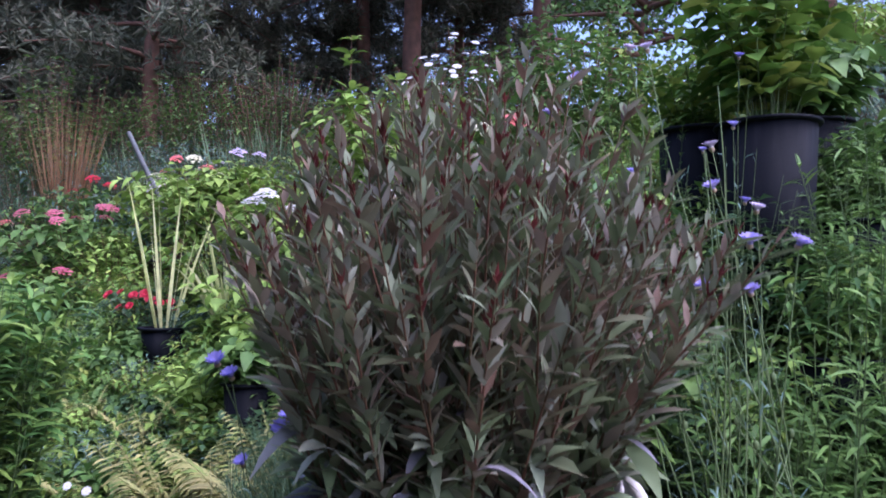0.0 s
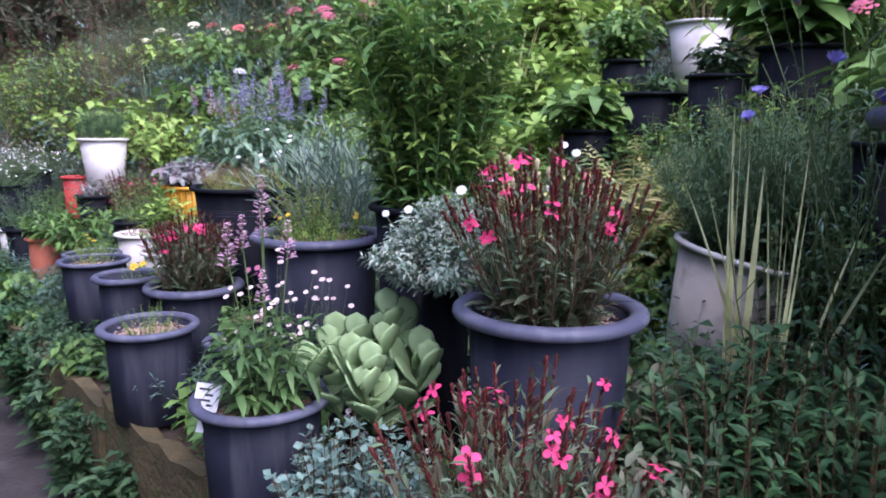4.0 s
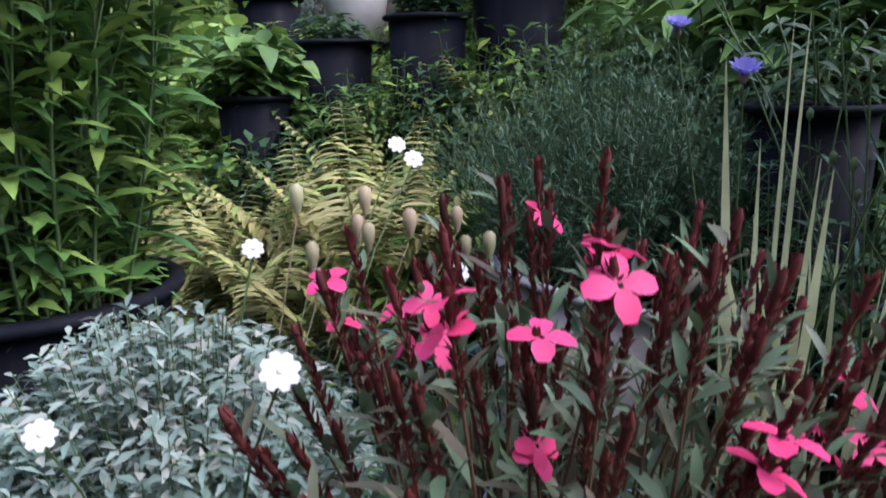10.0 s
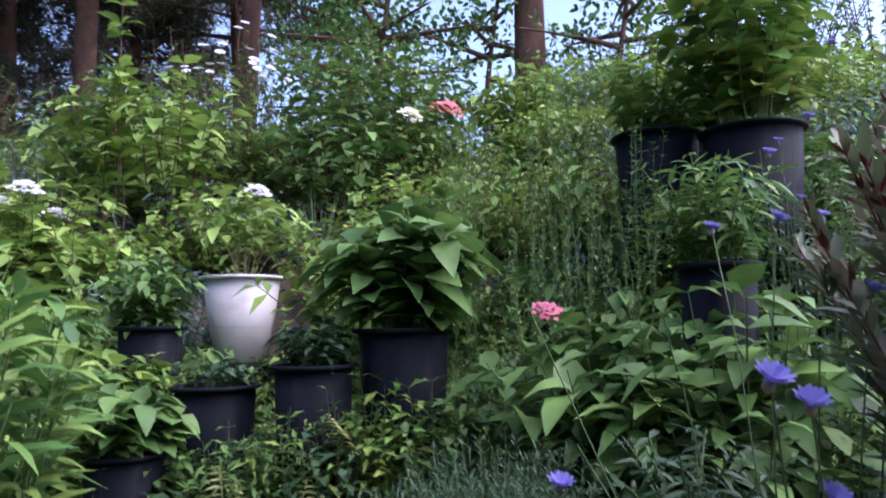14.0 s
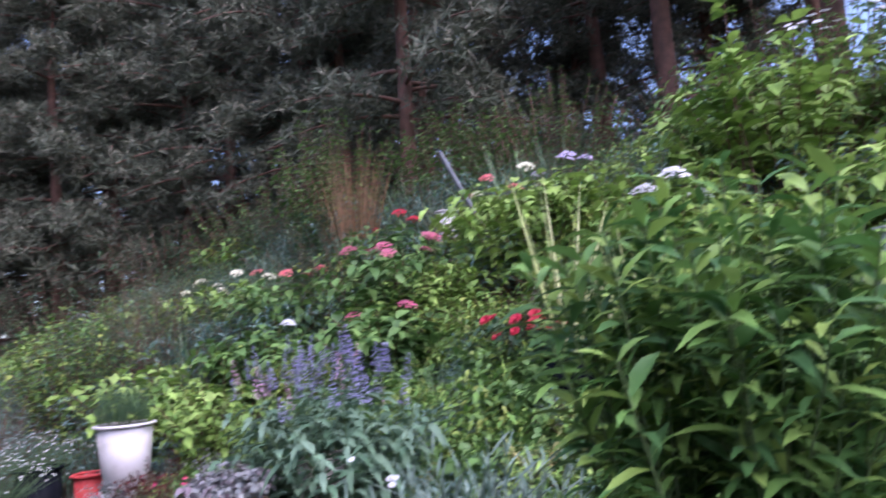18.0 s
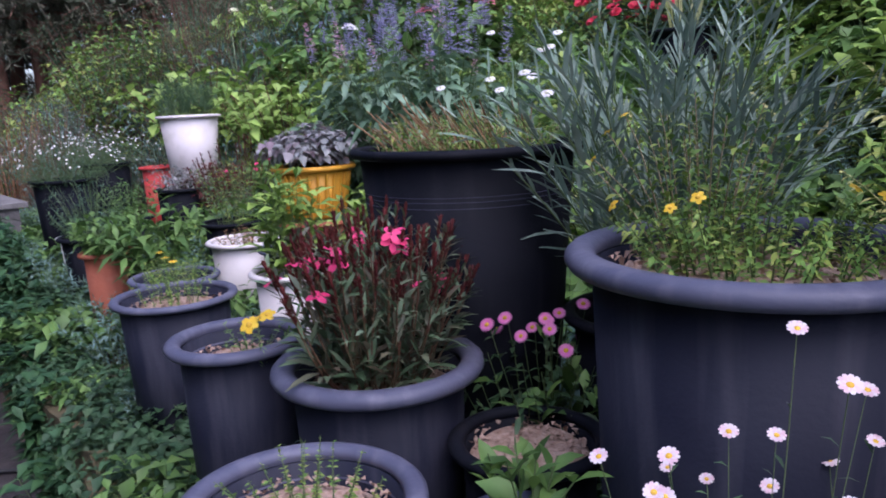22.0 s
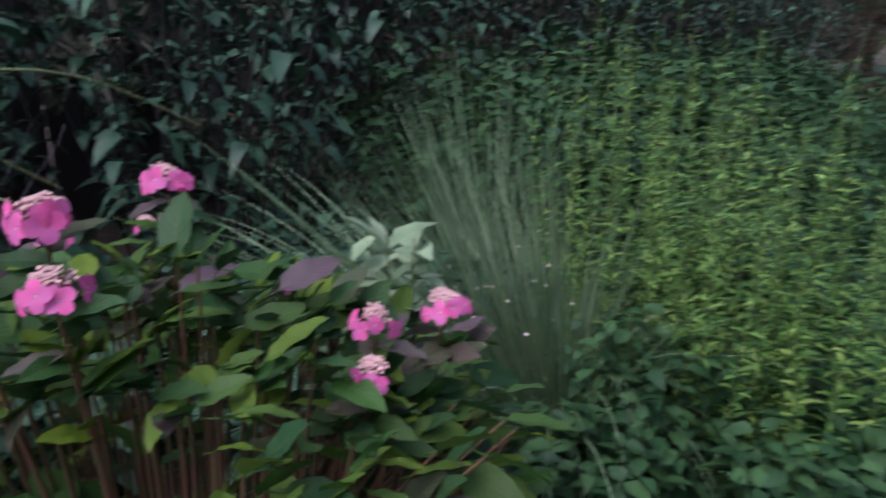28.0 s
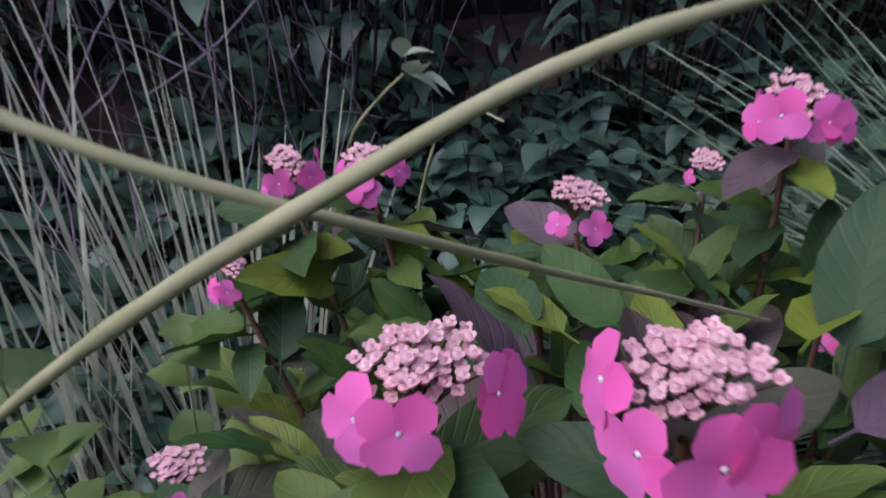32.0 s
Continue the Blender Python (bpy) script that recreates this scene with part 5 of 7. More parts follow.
def strew(s0, s1, n0, n1, step, sizes, kinds, gap=0.2):
    """Sets small weeds over a stretch of the bed, clear of the pots."""
    for s in np.arange(s0, s1, step):
        for n in np.arange(n0, n1, step):
            px, py = xy(s + random.uniform(-0.4, 0.4) * step, n + random.uniform(-0.4, 0.4) * step)
            if any(math.hypot(px - a, py - b) < gap for a, b in pots_at):
                continue
            k = random.choice(kinds)
            sc = random.uniform(*sizes)
            m = pose(px, py, ground_z(px, py) - 0.012, 0, 0, random.uniform(0, 360)) @ Matrix.Scale(sc, 4)
            if used[k]:
                copy_thing(LOW[k], m).scale = (sc, sc, sc)
            else:
                LOW[k].matrix_world = m
                used[k] = True


strew(-2.4, 3.4, 1.25, 3.4, 0.2, (0.8, 1.5), (0, 0, 1, 1, 2, 3))

# trailing leaves that cover the soil
g = Geo()
k = 60000
ss, nn_ = rnd(-5, 14, k), np.concatenate([rnd(0.32, 7.5, k * 3 // 4), rnd(-3.2, -0.3, k - k * 3 // 4)])
gx, gy = ORIGIN[0] + ss * S_DIR[0] + nn_ * N_DIR[0], ORIGIN[1] + ss * S_DIR[1] + nn_ * N_DIR[1]
gz = slope_z(ss, nn_)
leaves(g, np.stack([gx, gy, gz - 0.01], 1), np.stack([rnd(-1, 1, k), rnd(-1, 1, k), rnd(0.2, 1.4, k)], 1), rnd(0.03, 0.09, k), rnd(0.012, 0.035, k), "ovate", 2, 0.5, 0.1, rnd(-0.6, 0.6, k))
tagged(new("ground_cover", g.mesh("ground_cover", M["green"])), "low green leaves covering the soil", "ground cover", kind="stuff")

# ---------------- near bed: the large pot on its chair ----------------
CX, CY, SEAT = 0.02, 1.20, 0.54
chair = root_at("garden_chair", CX, CY, ground_z(CX, CY), "white painted ornate metal garden chair carrying a large pot", "chair")
zc = SEAT - ground_z(CX, CY)
g = Geo()
lathe(g, [(0.001, zc - 0.012), (0.19, zc - 0.012), (0.206, zc - 0.02), (0.212, zc - 0.008), (0.205, zc), (0.17, zc - 0.004), (0.001, zc - 0.002)], 40)
part("seat", g.mesh("seat", M["metal"]), chair)
g = Geo()
lathe(g, [(0.185, zc - 0.014), (0.19, zc - 0.05), (0.18, zc - 0.055), (0.176, zc - 0.014)], 40)
g_or = Geo()
for k in range(44):
    a = 6.283 * k / 44
    leaves(g_or, (0.168 * math.cos(a), 0.168 * math.sin(a), zc - 0.002), (math.cos(a + 0.5), math.sin(a + 0.5), 0.12), 0.034, 0.016, "petal", 3, 0.25, 0.25)
    leaves(g_or, (0.198 * math.cos(a), 0.198 * math.sin(a), zc - 0.02), (math.cos(a - 0.4) * 0.5, math.sin(a - 0.4) * 0.5, -1), 0.045, 0.022, "petal", 3, 0.0, 0.2)
part("seat_ornament", g_or.mesh("seat_ornament", M["metal"]), chair, "cast leaf ornament along the seat's edge", kind="stuff")
part("seat_apron", g.mesh("seat_apron", M["metal"]), chair)
for q in range(4):
    a = 0.78 + q * math.pi / 2
    u = np.linspace(0, 1, 7)
    rr = 0.15 + 0.06 * u ** 2 - 0.03 * np.sin(u * np.pi)
    g = Geo()
    tubes(g, np.stack([rr * math.cos(a), rr * math.sin(a), (zc - 0.03) * (1 - u)], 1), 0.011, 8)
    part("leg", g.mesh("leg", M["metal"]), chair)
u = np.linspace(0, 1, 17)


def back_x(h):
    return 0.232 + 0.10 * np.sin(np.pi * 0.85 * np.clip(h / 0.57, 0, 1))


for yy, nm in ((-0.115, "back_tube"), (0.15, "back_tube")):
    hh = u * 0.50
    g = Geo()
    tubes(g, np.stack([back_x(hh), np.full(17, yy) + 0.02 * np.sin(u * 3.1), zc - 0.02 + hh], 1), 0.0105, 8)
    part(nm, g.mesh(nm, M["metal"]), chair)
a = np.linspace(0, np.pi, 15)
g = Geo()
hh = 0.48 + 0.09 * np.sin(a)
tubes(g, np.stack([back_x(hh), 0.0175 - 0.1325 * np.cos(a), zc - 0.02 + hh], 1), 0.0105, 8)
part("back_arch", g.mesh("back_arch", M["metal"]), chair)
g = Geo()
for r_ in range(14):
    for c_ in range(8):
        h1 = 0.05 + r_ * 0.034
        yy = -0.09 + c_ * 0.031 + (0.015 if r_ % 2 else 0)
        if yy > 0.135:
            continue
        x1 = float(back_x(h1))
        for k in range(5):
            t = 6.283 * k / 5 + r_
            leaves(g, (x1, yy, zc + h1), (-0.1, math.cos(t), math.sin(t)), 0.019, 0.013, "petal", 2, 0, 0.1, up=np.array([1.0, 0, 0]))
part("back_lace", g.mesh("back_lace", M["metal"]), chair, "pierced flower-patterned back panel")
owner, sz = pot("large_pot", "very large charcoal plastic pot standing on a chair", CX, CY, 1.05, 0.285, 0.505, "pot", "rim", "soil", taper=0.56, lip=0.05, group="pots", seg=64, soil_drop=0.03)
g_root, pa, tip, tdir = bush("penstemon_bush", "large dome of olive and bronze leaves on upright stems", "bush", CX + 0.01, CY - 0.02, sz, 210, 0.70, 0.41, 21, 2, 0.080, 0.0175, "bronze", "stemred", 0.20, "lance", 33, droop=0.16, top=0.55, low=1.2, dome=0.42, power=1.15, stem_r=0.0026, lo=0.12, vary=0.14, lean=(0.02, -0.05))
g = Geo()
stem_leaves(g, pa[30:], 2, 1, 0.095, 0.027, "lance", 62, 0.55, 0.15, 5, 0.06, 0.42, 1.0, 0.75)
part("lower_foliage", g.mesh("lower_foliage", M["paleleaf"]), g_root, "larger pale grey-green lower leaves, a few tinted lavender as sheen", kind="stuff")
g = Geo()
stem_leaves(g, pa[::2], 4, 3, 0.028, 0.006, "lance", 22, 0.0, 0.2, 2, 0.86, 1.0, 1.0, 0.8)
part("bud_growth", g.mesh("bud_growth", M["redbud"]), g_root, "dark red budding tips", kind="stuff")

bush("silver_sage", "small silvery sage sprigs growing beside the large pot", "herb", -0.06, 1.03, SEAT - 0.004, 4, 0.2, 0.06, 8, 2, 0.045, 0.018, "silver", "stem", 0.02, "spoon", 50, stem_r=0.002, top=0.8)

# terracotta pot beside the chair
_, sz = pot("terracotta_pot", "pale orange terracotta pot beside the chair", 0.54, 1.22, 0.60, 0.20, None, "terra", "terra", taper=0.72, lip=0.03, group="pots")
bush("lychnis", "lanky grey-leaved plant with dry stems", "flower", 0.54, 1.22, sz, 20, 0.36, 0.24, 9, 2, 0.06, 0.010, "silver", "stemtan", 0.1, "lance", 50, stem_r=0.002, vary=0.4, group="lychnis")

# ---------------- gaura pots ----------------
def gaura(px, py, z, n, height, spread, blooms, base_r=0.07, lean=(0, 0), lab="compact gaura with red buds and hot pink flowers"):
    ow, pa, tip, tdir = bush("gaura", lab, "flower", px, py, z, n, height, spread, 15, 1, 0.062, 0.0105, "gaura", "stemred", base_r, "lance", 38, droop=0.25, top=0.5, low=1.2, dome=0.28, power=0.85, stem_r=0.0018, lo=0.05, group="gauras", vary=0.22, lean=lean)
    g = Geo()
    stem_leaves(g, pa, 12, 3, 0.012, 0.0042, "lance", 20, 0.0, 0.3, 2, 0.80, 1.0, 0.8, 1.0)
    tubes(g, np.stack([tip - tdir * 0.012, tip, tip + tdir * 0.008, tip + tdir * 0.013], 1), np.array([[0.0015, 0.0026, 0.0024, 0.0006]]), 5)
    leaves(g, np.repeat(tip, 5, 0), np.repeat(tdir, 5, 0) + rnd(-0.35, 0.35, (5 * n, 3)), 0.013, 0.0045, "lance", 2, 0, 0.3)
    part("bud_growth", g.mesh("bud_growth", M["redbud"]), ow, "dark red flower buds", kind="stuff")
    pick = np.random.permutation(n)[:blooms]
    for k in pick:
        d = tdir[k] + np.array([random.uniform(-0.8, 0.8), random.uniform(-1.2, 0.2), 0.3])
        for _ in range(random.choice((1, 1, 2, 2))):
            part("flower", FL["gaura"], ow, "", facing(tip[k] - tdir[k] * random.uniform(0.0, 0.05) + unit(d) * 0.008, d + rnd(-0.5, 0.5, 3), random.uniform(0.75, 1.1), random.uniform(0, 6)))
    return ow


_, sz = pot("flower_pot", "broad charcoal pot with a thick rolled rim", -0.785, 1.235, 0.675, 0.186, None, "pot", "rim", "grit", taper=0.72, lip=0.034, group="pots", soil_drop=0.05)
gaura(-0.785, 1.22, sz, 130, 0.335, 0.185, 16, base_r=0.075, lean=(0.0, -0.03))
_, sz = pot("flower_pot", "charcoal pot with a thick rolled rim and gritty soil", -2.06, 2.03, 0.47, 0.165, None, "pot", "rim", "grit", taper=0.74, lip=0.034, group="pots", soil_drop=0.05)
gaura(-2.06, 2.03, sz, 120, 0.28, 0.165, 15)
_, sz = pot("flower_pot", "black pot hidden under its plant", -0.80, 0.86, 0.36, 0.11, None, "potblack", "potblack", group="pots")
gaura(-0.80, 0.86, sz, 90, 0.33, 0.20, 16)
gaura(-3.75, 4.1, ground_z(-3.75, 4.1), 40, 0.5, 0.25, 3, lab="dark red gaura with few flowers")

# ---------------- other pots of the near bed ----------------
_, sz = pot("flower_pot", "charcoal pot with a white plant label", -1.42, 1.27, 0.42, 0.155, None, "pot", "rim", "grit", taper=0.76, lip=0.026, group="pots")
ow, pa, tip, tdir = bush("obedient_plant", "leafy green perennial with pale pink flower spikes", "flower", -1.40, 1.26, sz, 26, 0.25, 0.15, 10, 2, 0.068, 0.018, "loosegreen", "stem", 0.07, "lance", 60, droop=0.5, stem_r=0.002, top=0.7)
sp = np.array([[0.02, -0.03, 0.46], [-0.04, -0.01, 0.38], [-0.07, -0.02, 0.34], [0.03, -0.06, 0.28], [-0.01, 0.02, 0.40], [0.06, 0.0, 0.36]])
spikes(ow, sp, np.tile([0.1, 0, 1.0], (6, 1)), 6, 0.085, 0.010, "fspike", label="pale pink flower spike")
g = Geo()
tubes(g, np.stack([sp * (0.3, 0.3, 0), sp * (0.6, 0.6, 0.5), sp], 1), 0.0016, 4)
part("flower_stemwork", g.mesh("flower_stemwork", M["stem"]), ow, kind="stuff")
tag = root_at("plant_label", -1.52, 1.19, 0.38, "white plastic plant label with illegible writing", "label", turn=-20)
tag.rotation_euler = (radians(-28), radians(6), radians(10))
g = Geo()
box(g, (0, 0, 0.045), (0.055, 0.0025, 0.06))
box(g, (0, 0, 0.0), (0.016, 0.0024, 0.06))
part("plate", g.mesh("plate", M["paper"], smooth=False), tag)
for q, (bx, bz, w) in enumerate(((-0.008, 0.062, 0.024), (0.004, 0.05, 0.018), (-0.004, 0.038, 0.026), (0.008, 0.028, 0.012))):
    g = Geo()
    box(g, (bx, -0.0022, bz), (w, 0.0012, 0.005))
    part("mark", g.mesh("mark", M["ink"], smooth=False), tag, "black pen mark")
_, sz = pot("flower_pot", "black pot under a fleshy plant", -1.20, 1.40, 0.33, 0.11, None, "potblack", "potblack", group="pots")
sed = root_at("stonecrop", -1.19, 1.40, sz, "fleshy pale green stonecrop with thick rounded leaves", "succulent")
LEAFS = []
for v in range(4):
    g = Geo()
    ln, w = 0.086 + 0.009 * v, 0.068 + 0.007 * v
    uu = np.linspace(0, 1, 7)
    pf = profile("spoon", uu)
    ring = np.linspace(0, 2 * np.pi, 8, endpoint=False)
    vv = np.stack([np.cos(ring)[None] * (0.5 * w * pf)[:, None], np.broadcast_to((uu * ln)[:, None], (7, 8)), np.sin(ring)[None] * 0.0055 + (0.22 * ln * uu ** 2)[:, None] + 0.18 * np.abs(np.cos(ring))[None] * (0.5 * w * pf)[:, None]], -1)
    i = np.arange(6)[:, None] * 8 + np.arange(8)[None]
    i2 = np.arange(6)[:, None] * 8 + ((np.arange(8) + 1) % 8)[None]
    g.add(vv, np.stack([i, i2, i2 + 8, i + 8], -1))
    g.add(vv[-1], [(0, 1, 2, 3), (0, 3, 4, 7), (4, 5, 6, 7)])
    LEAFS.append(g.mesh("leaf", M["sedum"]))
pa = stems_of(17, 0.07, 0.235, 0.28, 0.35, 1.15, 0.25)
g = Geo()
tubes(g, pa, 0.006, 6)
part("stemwork", g.mesh("stemwork", M["stem"]), sed, kind="stuff")
for st in pa:
    for q in range(7):
        p, t = on_paths(st[None], np.array([[0.25 + 0.115 * q]]))
        p, t = p[0, 0], t[0, 0]
        az = q * 2.4 + random.uniform(-0.3, 0.3)
        el = 0.3 + 0.12 * q + random.uniform(-0.1, 0.1)
        d = Vector((math.cos(az) * math.cos(el), math.sin(az) * math.cos(el), math.sin(el)))
        m = Matrix.Translation(Vector(p)) @ d.to_track_quat("Y", "Z").to_matrix().to_4x4() @ Matrix.Scale(random.uniform(0.62, 1.0) * (1.05 - 0.03 * q), 4)
        part("leaf", random.choice(LEAFS), sed, m=m)

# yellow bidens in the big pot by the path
_, sz = pot("flower_pot", "large charcoal pot with a broad rim coloured sky-lit pale", -1.53, 1.87, 0.69, 0.2, None, "pot", "rim", "grit", taper=0.76, lip=0.032, group="pots", soil_drop=0.035)
ow, pa, tip, tdir = bush("bidens", "low yellow-green plant with yellow flowers", "flower", -1.53, 1.87, sz, 80, 0.085, 0.17, 12, 2, 0.015, 0.007, "fresh", "stem", 0.12, "ovate", 60, stem_r=0.0012, seg=2, top=0.8, group="bidens")
flowers(ow, FL["yellow"], tip[28:66:9] + (0, -0.01, 0.012), tdir[28:66:9] + (0, -0.6, 0), 0.5)
ow, pa, tip, tdir = bush("bidens", "upright yellow-green stems in the pot", "flower", -1.58, 1.93, sz, 26, 0.19, 0.14, 16, 2, 0.020, 0.008, "fresh", "stemtan", 0.06, "ovate", 50, stem_r=0.0012, seg=2, top=0.8, group="bidens")
flowers(ow, FL["yellow"], tip[12:25:5], tdir[12:25:5], 0.35)
_, sz = pot("flower_pot", "small charcoal pot with pale grit", -2.35, 2.07, 0.475, 0.12, None, "pot", "rim", "grit", taper=0.74, lip=0.026, group="pots", soil_drop=0.05)
ow, pa, tip, tdir = bush("bidens", "small sprig with yellow flowers", "flower", -2.30, 2.05, sz, 12, 0.09, 0.09, 10, 2, 0.018, 0.006, "green", "stem", 0.04, "lance", 55, stem_r=0.001, seg=2, group="bidens")
flowers(ow, FL["yellow"], tip[:3] + (0.03, -0.02, 0.01), tdir[:3] + (0, -0.6, 0), 1.0)
_, sz = pot("flower_pot", "charcoal pot with a rim coloured sky-lit pale at the bed's edge", -2.73, 2.37, 0.455, 0.14, None, "pot", "rim", "grit", taper=0.76, lip=0.02, group="pots", soil_drop=0.035)
ow, pa, tip, tdir = bush("bidens", "thin straggling sprigs in the pot", "flower", -2.74, 2.38, sz, 26, 0.13, 0.12, 14, 2, 0.014, 0.005, "fresh", "stem", 0.07, "lance", 50, stem_r=0.001, seg=2, group="bidens")
flowers(ow, FL["yellow"], tip[:3], tdir[:3], 0.6)
_, sz = pot("flower_pot", "charcoal pot at the front of the bed", -2.01, 1.70, 0.42, 0.145, None, "pot", "rim", "grit", taper=0.76, lip=0.026, group="pots")
bush("bidens", "upright feathery sprigs in the pot", "flower", -1.99, 1.68, sz, 18, 0.11, 0.1, 14, 2, 0.013, 0.006, "fresh", "stem", 0.06, "ovate", 55, stem_r=0.0012, seg=2, group="bidens")
_, sz = pot("flower_pot", "charcoal pot with red grit", -1.81, 1.985, 0.385, 0.115, None, "potblack", "potblack", "grit", taper=0.76, lip=0.022, group="pots", soil_drop=0.02)
bush("rudbeckia", "young leafy rosette with broad green leaves", "flower", -1.79, 2.13, 0.16, 11, 0.32, 0.12, 5, 2, 0.10, 0.034, "green", "stem", 0.03, "ovate", 40, stem_r=0.002, lo=0.1)
_, sz = pot("flower_pot", "charcoal pot with a young broad-leaved plant", -1.77, 1.775, 0.37, 0.095, None, "pot", "rim", "grit", taper=0.76, lip=0.024, group="pots")
bush("rudbeckia", "young upright plant with broad green leaves", "flower", -1.77, 1.785, sz, 7, 0.15, 0.07, 4, 2, 0.09, 0.034, "green", "stem", 0.02, "ovate", 38, stem_r=0.002, lo=0.1)
# asters with pink daisies
ow, pa, tip, tdir = bush("aster", "low aster with pink daisy flowers", "flower", -1.83, 2.18, 0.15, 40, 0.36, 0.17, 8, 2, 0.05, 0.016, "dark", "stem", 0.05, "lance", 60, stem_r=0.0015, group="asters")
flowers(ow, FL["aster"], tip[:13] + (0, -0.02, 0.015), tdir[:13] + (0, -1.0, 0.1), 0.85)
# erigeron daisies
for px, py, hh, k in ((-1.44, 1.62, 0.46, 30), (-1.54, 1.56, 0.50, 28), (-1.2, 1.36, 0.28, 10), (-1.05, 1.2, 0.2, 6)):
    ow, pa, tip, tdir = bush("fleabane", "fine-stemmed fleabane with white and pink daisies", "flower", px, py, ground_z(px, py), 40, hh, 0.17, 8, 1, 0.03, 0.005, "dark", "stem", 0.06, "lance", 45, stem_r=0.0008, seg=2, vary=0.3, group="fleabanes")
    flowers(ow, FL["daisy"], tip[:k], tdir[:k] + (0, -0.7, 0.2), 0.95)
# glaucous plant
_, sz = pot("flower_pot", "black pot under a blue-grey bush", -1.66, 2.27, 0.50, 0.15, None, "potblack", "potblack", group="pots")
bush("wallflower", "blue-grey bush with narrow willowy leaves", "bush", -1.64, 2.29, sz, 64, 0.54, 0.34, 18, 2, 0.095, 0.009, "glauc", "stem", 0.09, "lance", 30, droop=0.15, stem_r=0.002, top=0.8)
# black tub with dry thrift
owner, sz = pot("flower_pot", "large black tub with scratched grooves", -1.99, 2.31, 0.78, 0.21, None, "potblack", "potblack", taper=0.70, lip=0.02, group="pots", seg=56)
tub_h = 0.78 - ground_z(-1.99, 2.31)
for zg in (0.852, 0.868, 0.88):
    g = Geo()
    rr = 0.147 + (0.192 - 0.147) * zg + 0.0004
    lathe(g, [(rr, tub_h * zg - 0.0007), (rr + 0.0010, tub_h * zg), (rr, tub_h * zg + 0.0007)], 56, wob=0.004)
    part("scratched_ridge", g.mesh("scratched_ridge", M["rim"]), owner, "pale scratched ridge round the tub")
ow, pa, tip, tdir = bush("thrift", "tufted plant with dry brown stalks and white flowers", "flower", -1.99, 2.31, sz, 90, 0.10, 0.19, 10, 2, 0.03, 0.006, "fresh", "stemtan", 0.16, "lance", 45, stem_r=0.001, seg=2)
g = Geo()
tubes(g, stems_of(70, 0.12, 0.17, 0.12, 0.2, 1.2, 0.4, lean=(-0.06, 0)), 0.0012, 3)
part("dry_growth", g.mesh("dry_growth", M["dry"]), ow, "dry brown stalks", kind="stuff")
flowers(ow, FL["smalldaisy"], np.array([[0.1, 0.05, 0.16], [0.13, -0.02, 0.15], [0.15, 0.03, 0.2], [0.08, -0.05, 0.13], [0.17, 0.0, 0.22], [0.12, 0.1, 0.2], [0.05, 0.0, 0.15], [0.16, -0.05, 0.12], [-0.05, 0.02, 0.14], [0.02, 0.12, 0.24]]), np.tile([0, -0.6, 1.0], (10, 1)), 0.8)
# leafy tall bush
_, sz = pot("flower_pot", "black pot with a tall green bush", -1.18, 1.84, 0.79, 0.172, None, "potblack", "potblack", group="pots")
ow, pa, tip, tdir = bush("autumn_aster", "tall dense green bush of willowy leaves in a black pot", "bush", -1.18, 1.84, sz, 90, 0.66, 0.26, 25, 2, 0.090, 0.019, "asterleaf", "stem", 0.11, "lance", 52, droop=0.4, stem_r=0.0025, top=0.85, low=0.85, dome=0.2, power=1.2, lo=0.03)
# silver cushion with white campion
_, sz = pot("flower_pot", "dark pot covered by a silver cushion", -1.05, 1.48, 0.70, 0.075, None, "potblack", "potblack", group="pots")
ow, pa, tip, tdir = bush("sea_campion", "silver-grey cushion plant with white flowers on thin stems", "flower", -1.03, 1.44, sz - 0.005, 460, 0.205, 0.185, 15, 2, 0.021, 0.0068, "silver", "stem", 0.11, "spoon", 58, droop=0.3, dome=0.75, power=1.0, stem_r=0.001, seg=2, vary=0.12, top=0.9)
sp = np.array([[-0.764, 1.591, 0.946], [-0.943, 1.478, 0.891], [-0.953, 1.20, 0.89], [-0.80, 1.36, 0.884], [-0.79, 1.56, 0.965], [-1.20, 1.50, 0.80], [-1.08, 1.28, 0.84]]) - (-1.03, 1.44, sz - 0.005)
flowers(ow, FL["silene"], sp, np.tile([0, -0.8, 0.6], (7, 1)), 0.66)
g = Geo()
tubes(g, np.stack([sp * (0.6, 0.6, 0.3), sp * (0.8, 0.8, 0.7), sp - (0, 0, 0.004)], 1), 0.001, 4)
cal = np.array([0.21, 0.05, 0.25]) + rnd(-1, 1, (10, 3)) * (0.09, 0.06, 0.05)
tubes(g, np.stack([cal * (0.8, 0.8, 0.55), cal - (0, 0, 0.012)], 1), 0.0006, 4, slot=1)
tubes(g, np.stack([cal - (0, 0, 0.012), cal, cal + (0, 0, 0.01), cal + (0, 0, 0.014)], 1), np.array([[0.002, 0.006, 0.006, 0.002]]), 7, slot=1)
part("flower_stemwork", g.mesh("flower_stemwork", M["stem"], M["calyx"]), ow, kind="stuff")
# pale bowl with a feathery dark green bush
_, sz = pot("flower_bowl", "wide pale plastic bowl tilted on the bank", -0.375, 1.955, 0.675, 0.22, None, "beige", "white", taper=0.7, lip=0.02, group="pots", tilt=(0, 12), soil_drop=0.06)
bush("summer_cypress", "rounded feathery dark green bush of thread-like leaves", "bush", -0.28, 2.0, sz - 0.02, 340, 0.50, 0.36, 26, 3, 0.055, 0.0042, "needle", "stem", 0.12, "lance", 50, droop=0.2, stem_r=0.0016, seg=2, fold=None, dome=0.4, power=1.2, lo=0.02)
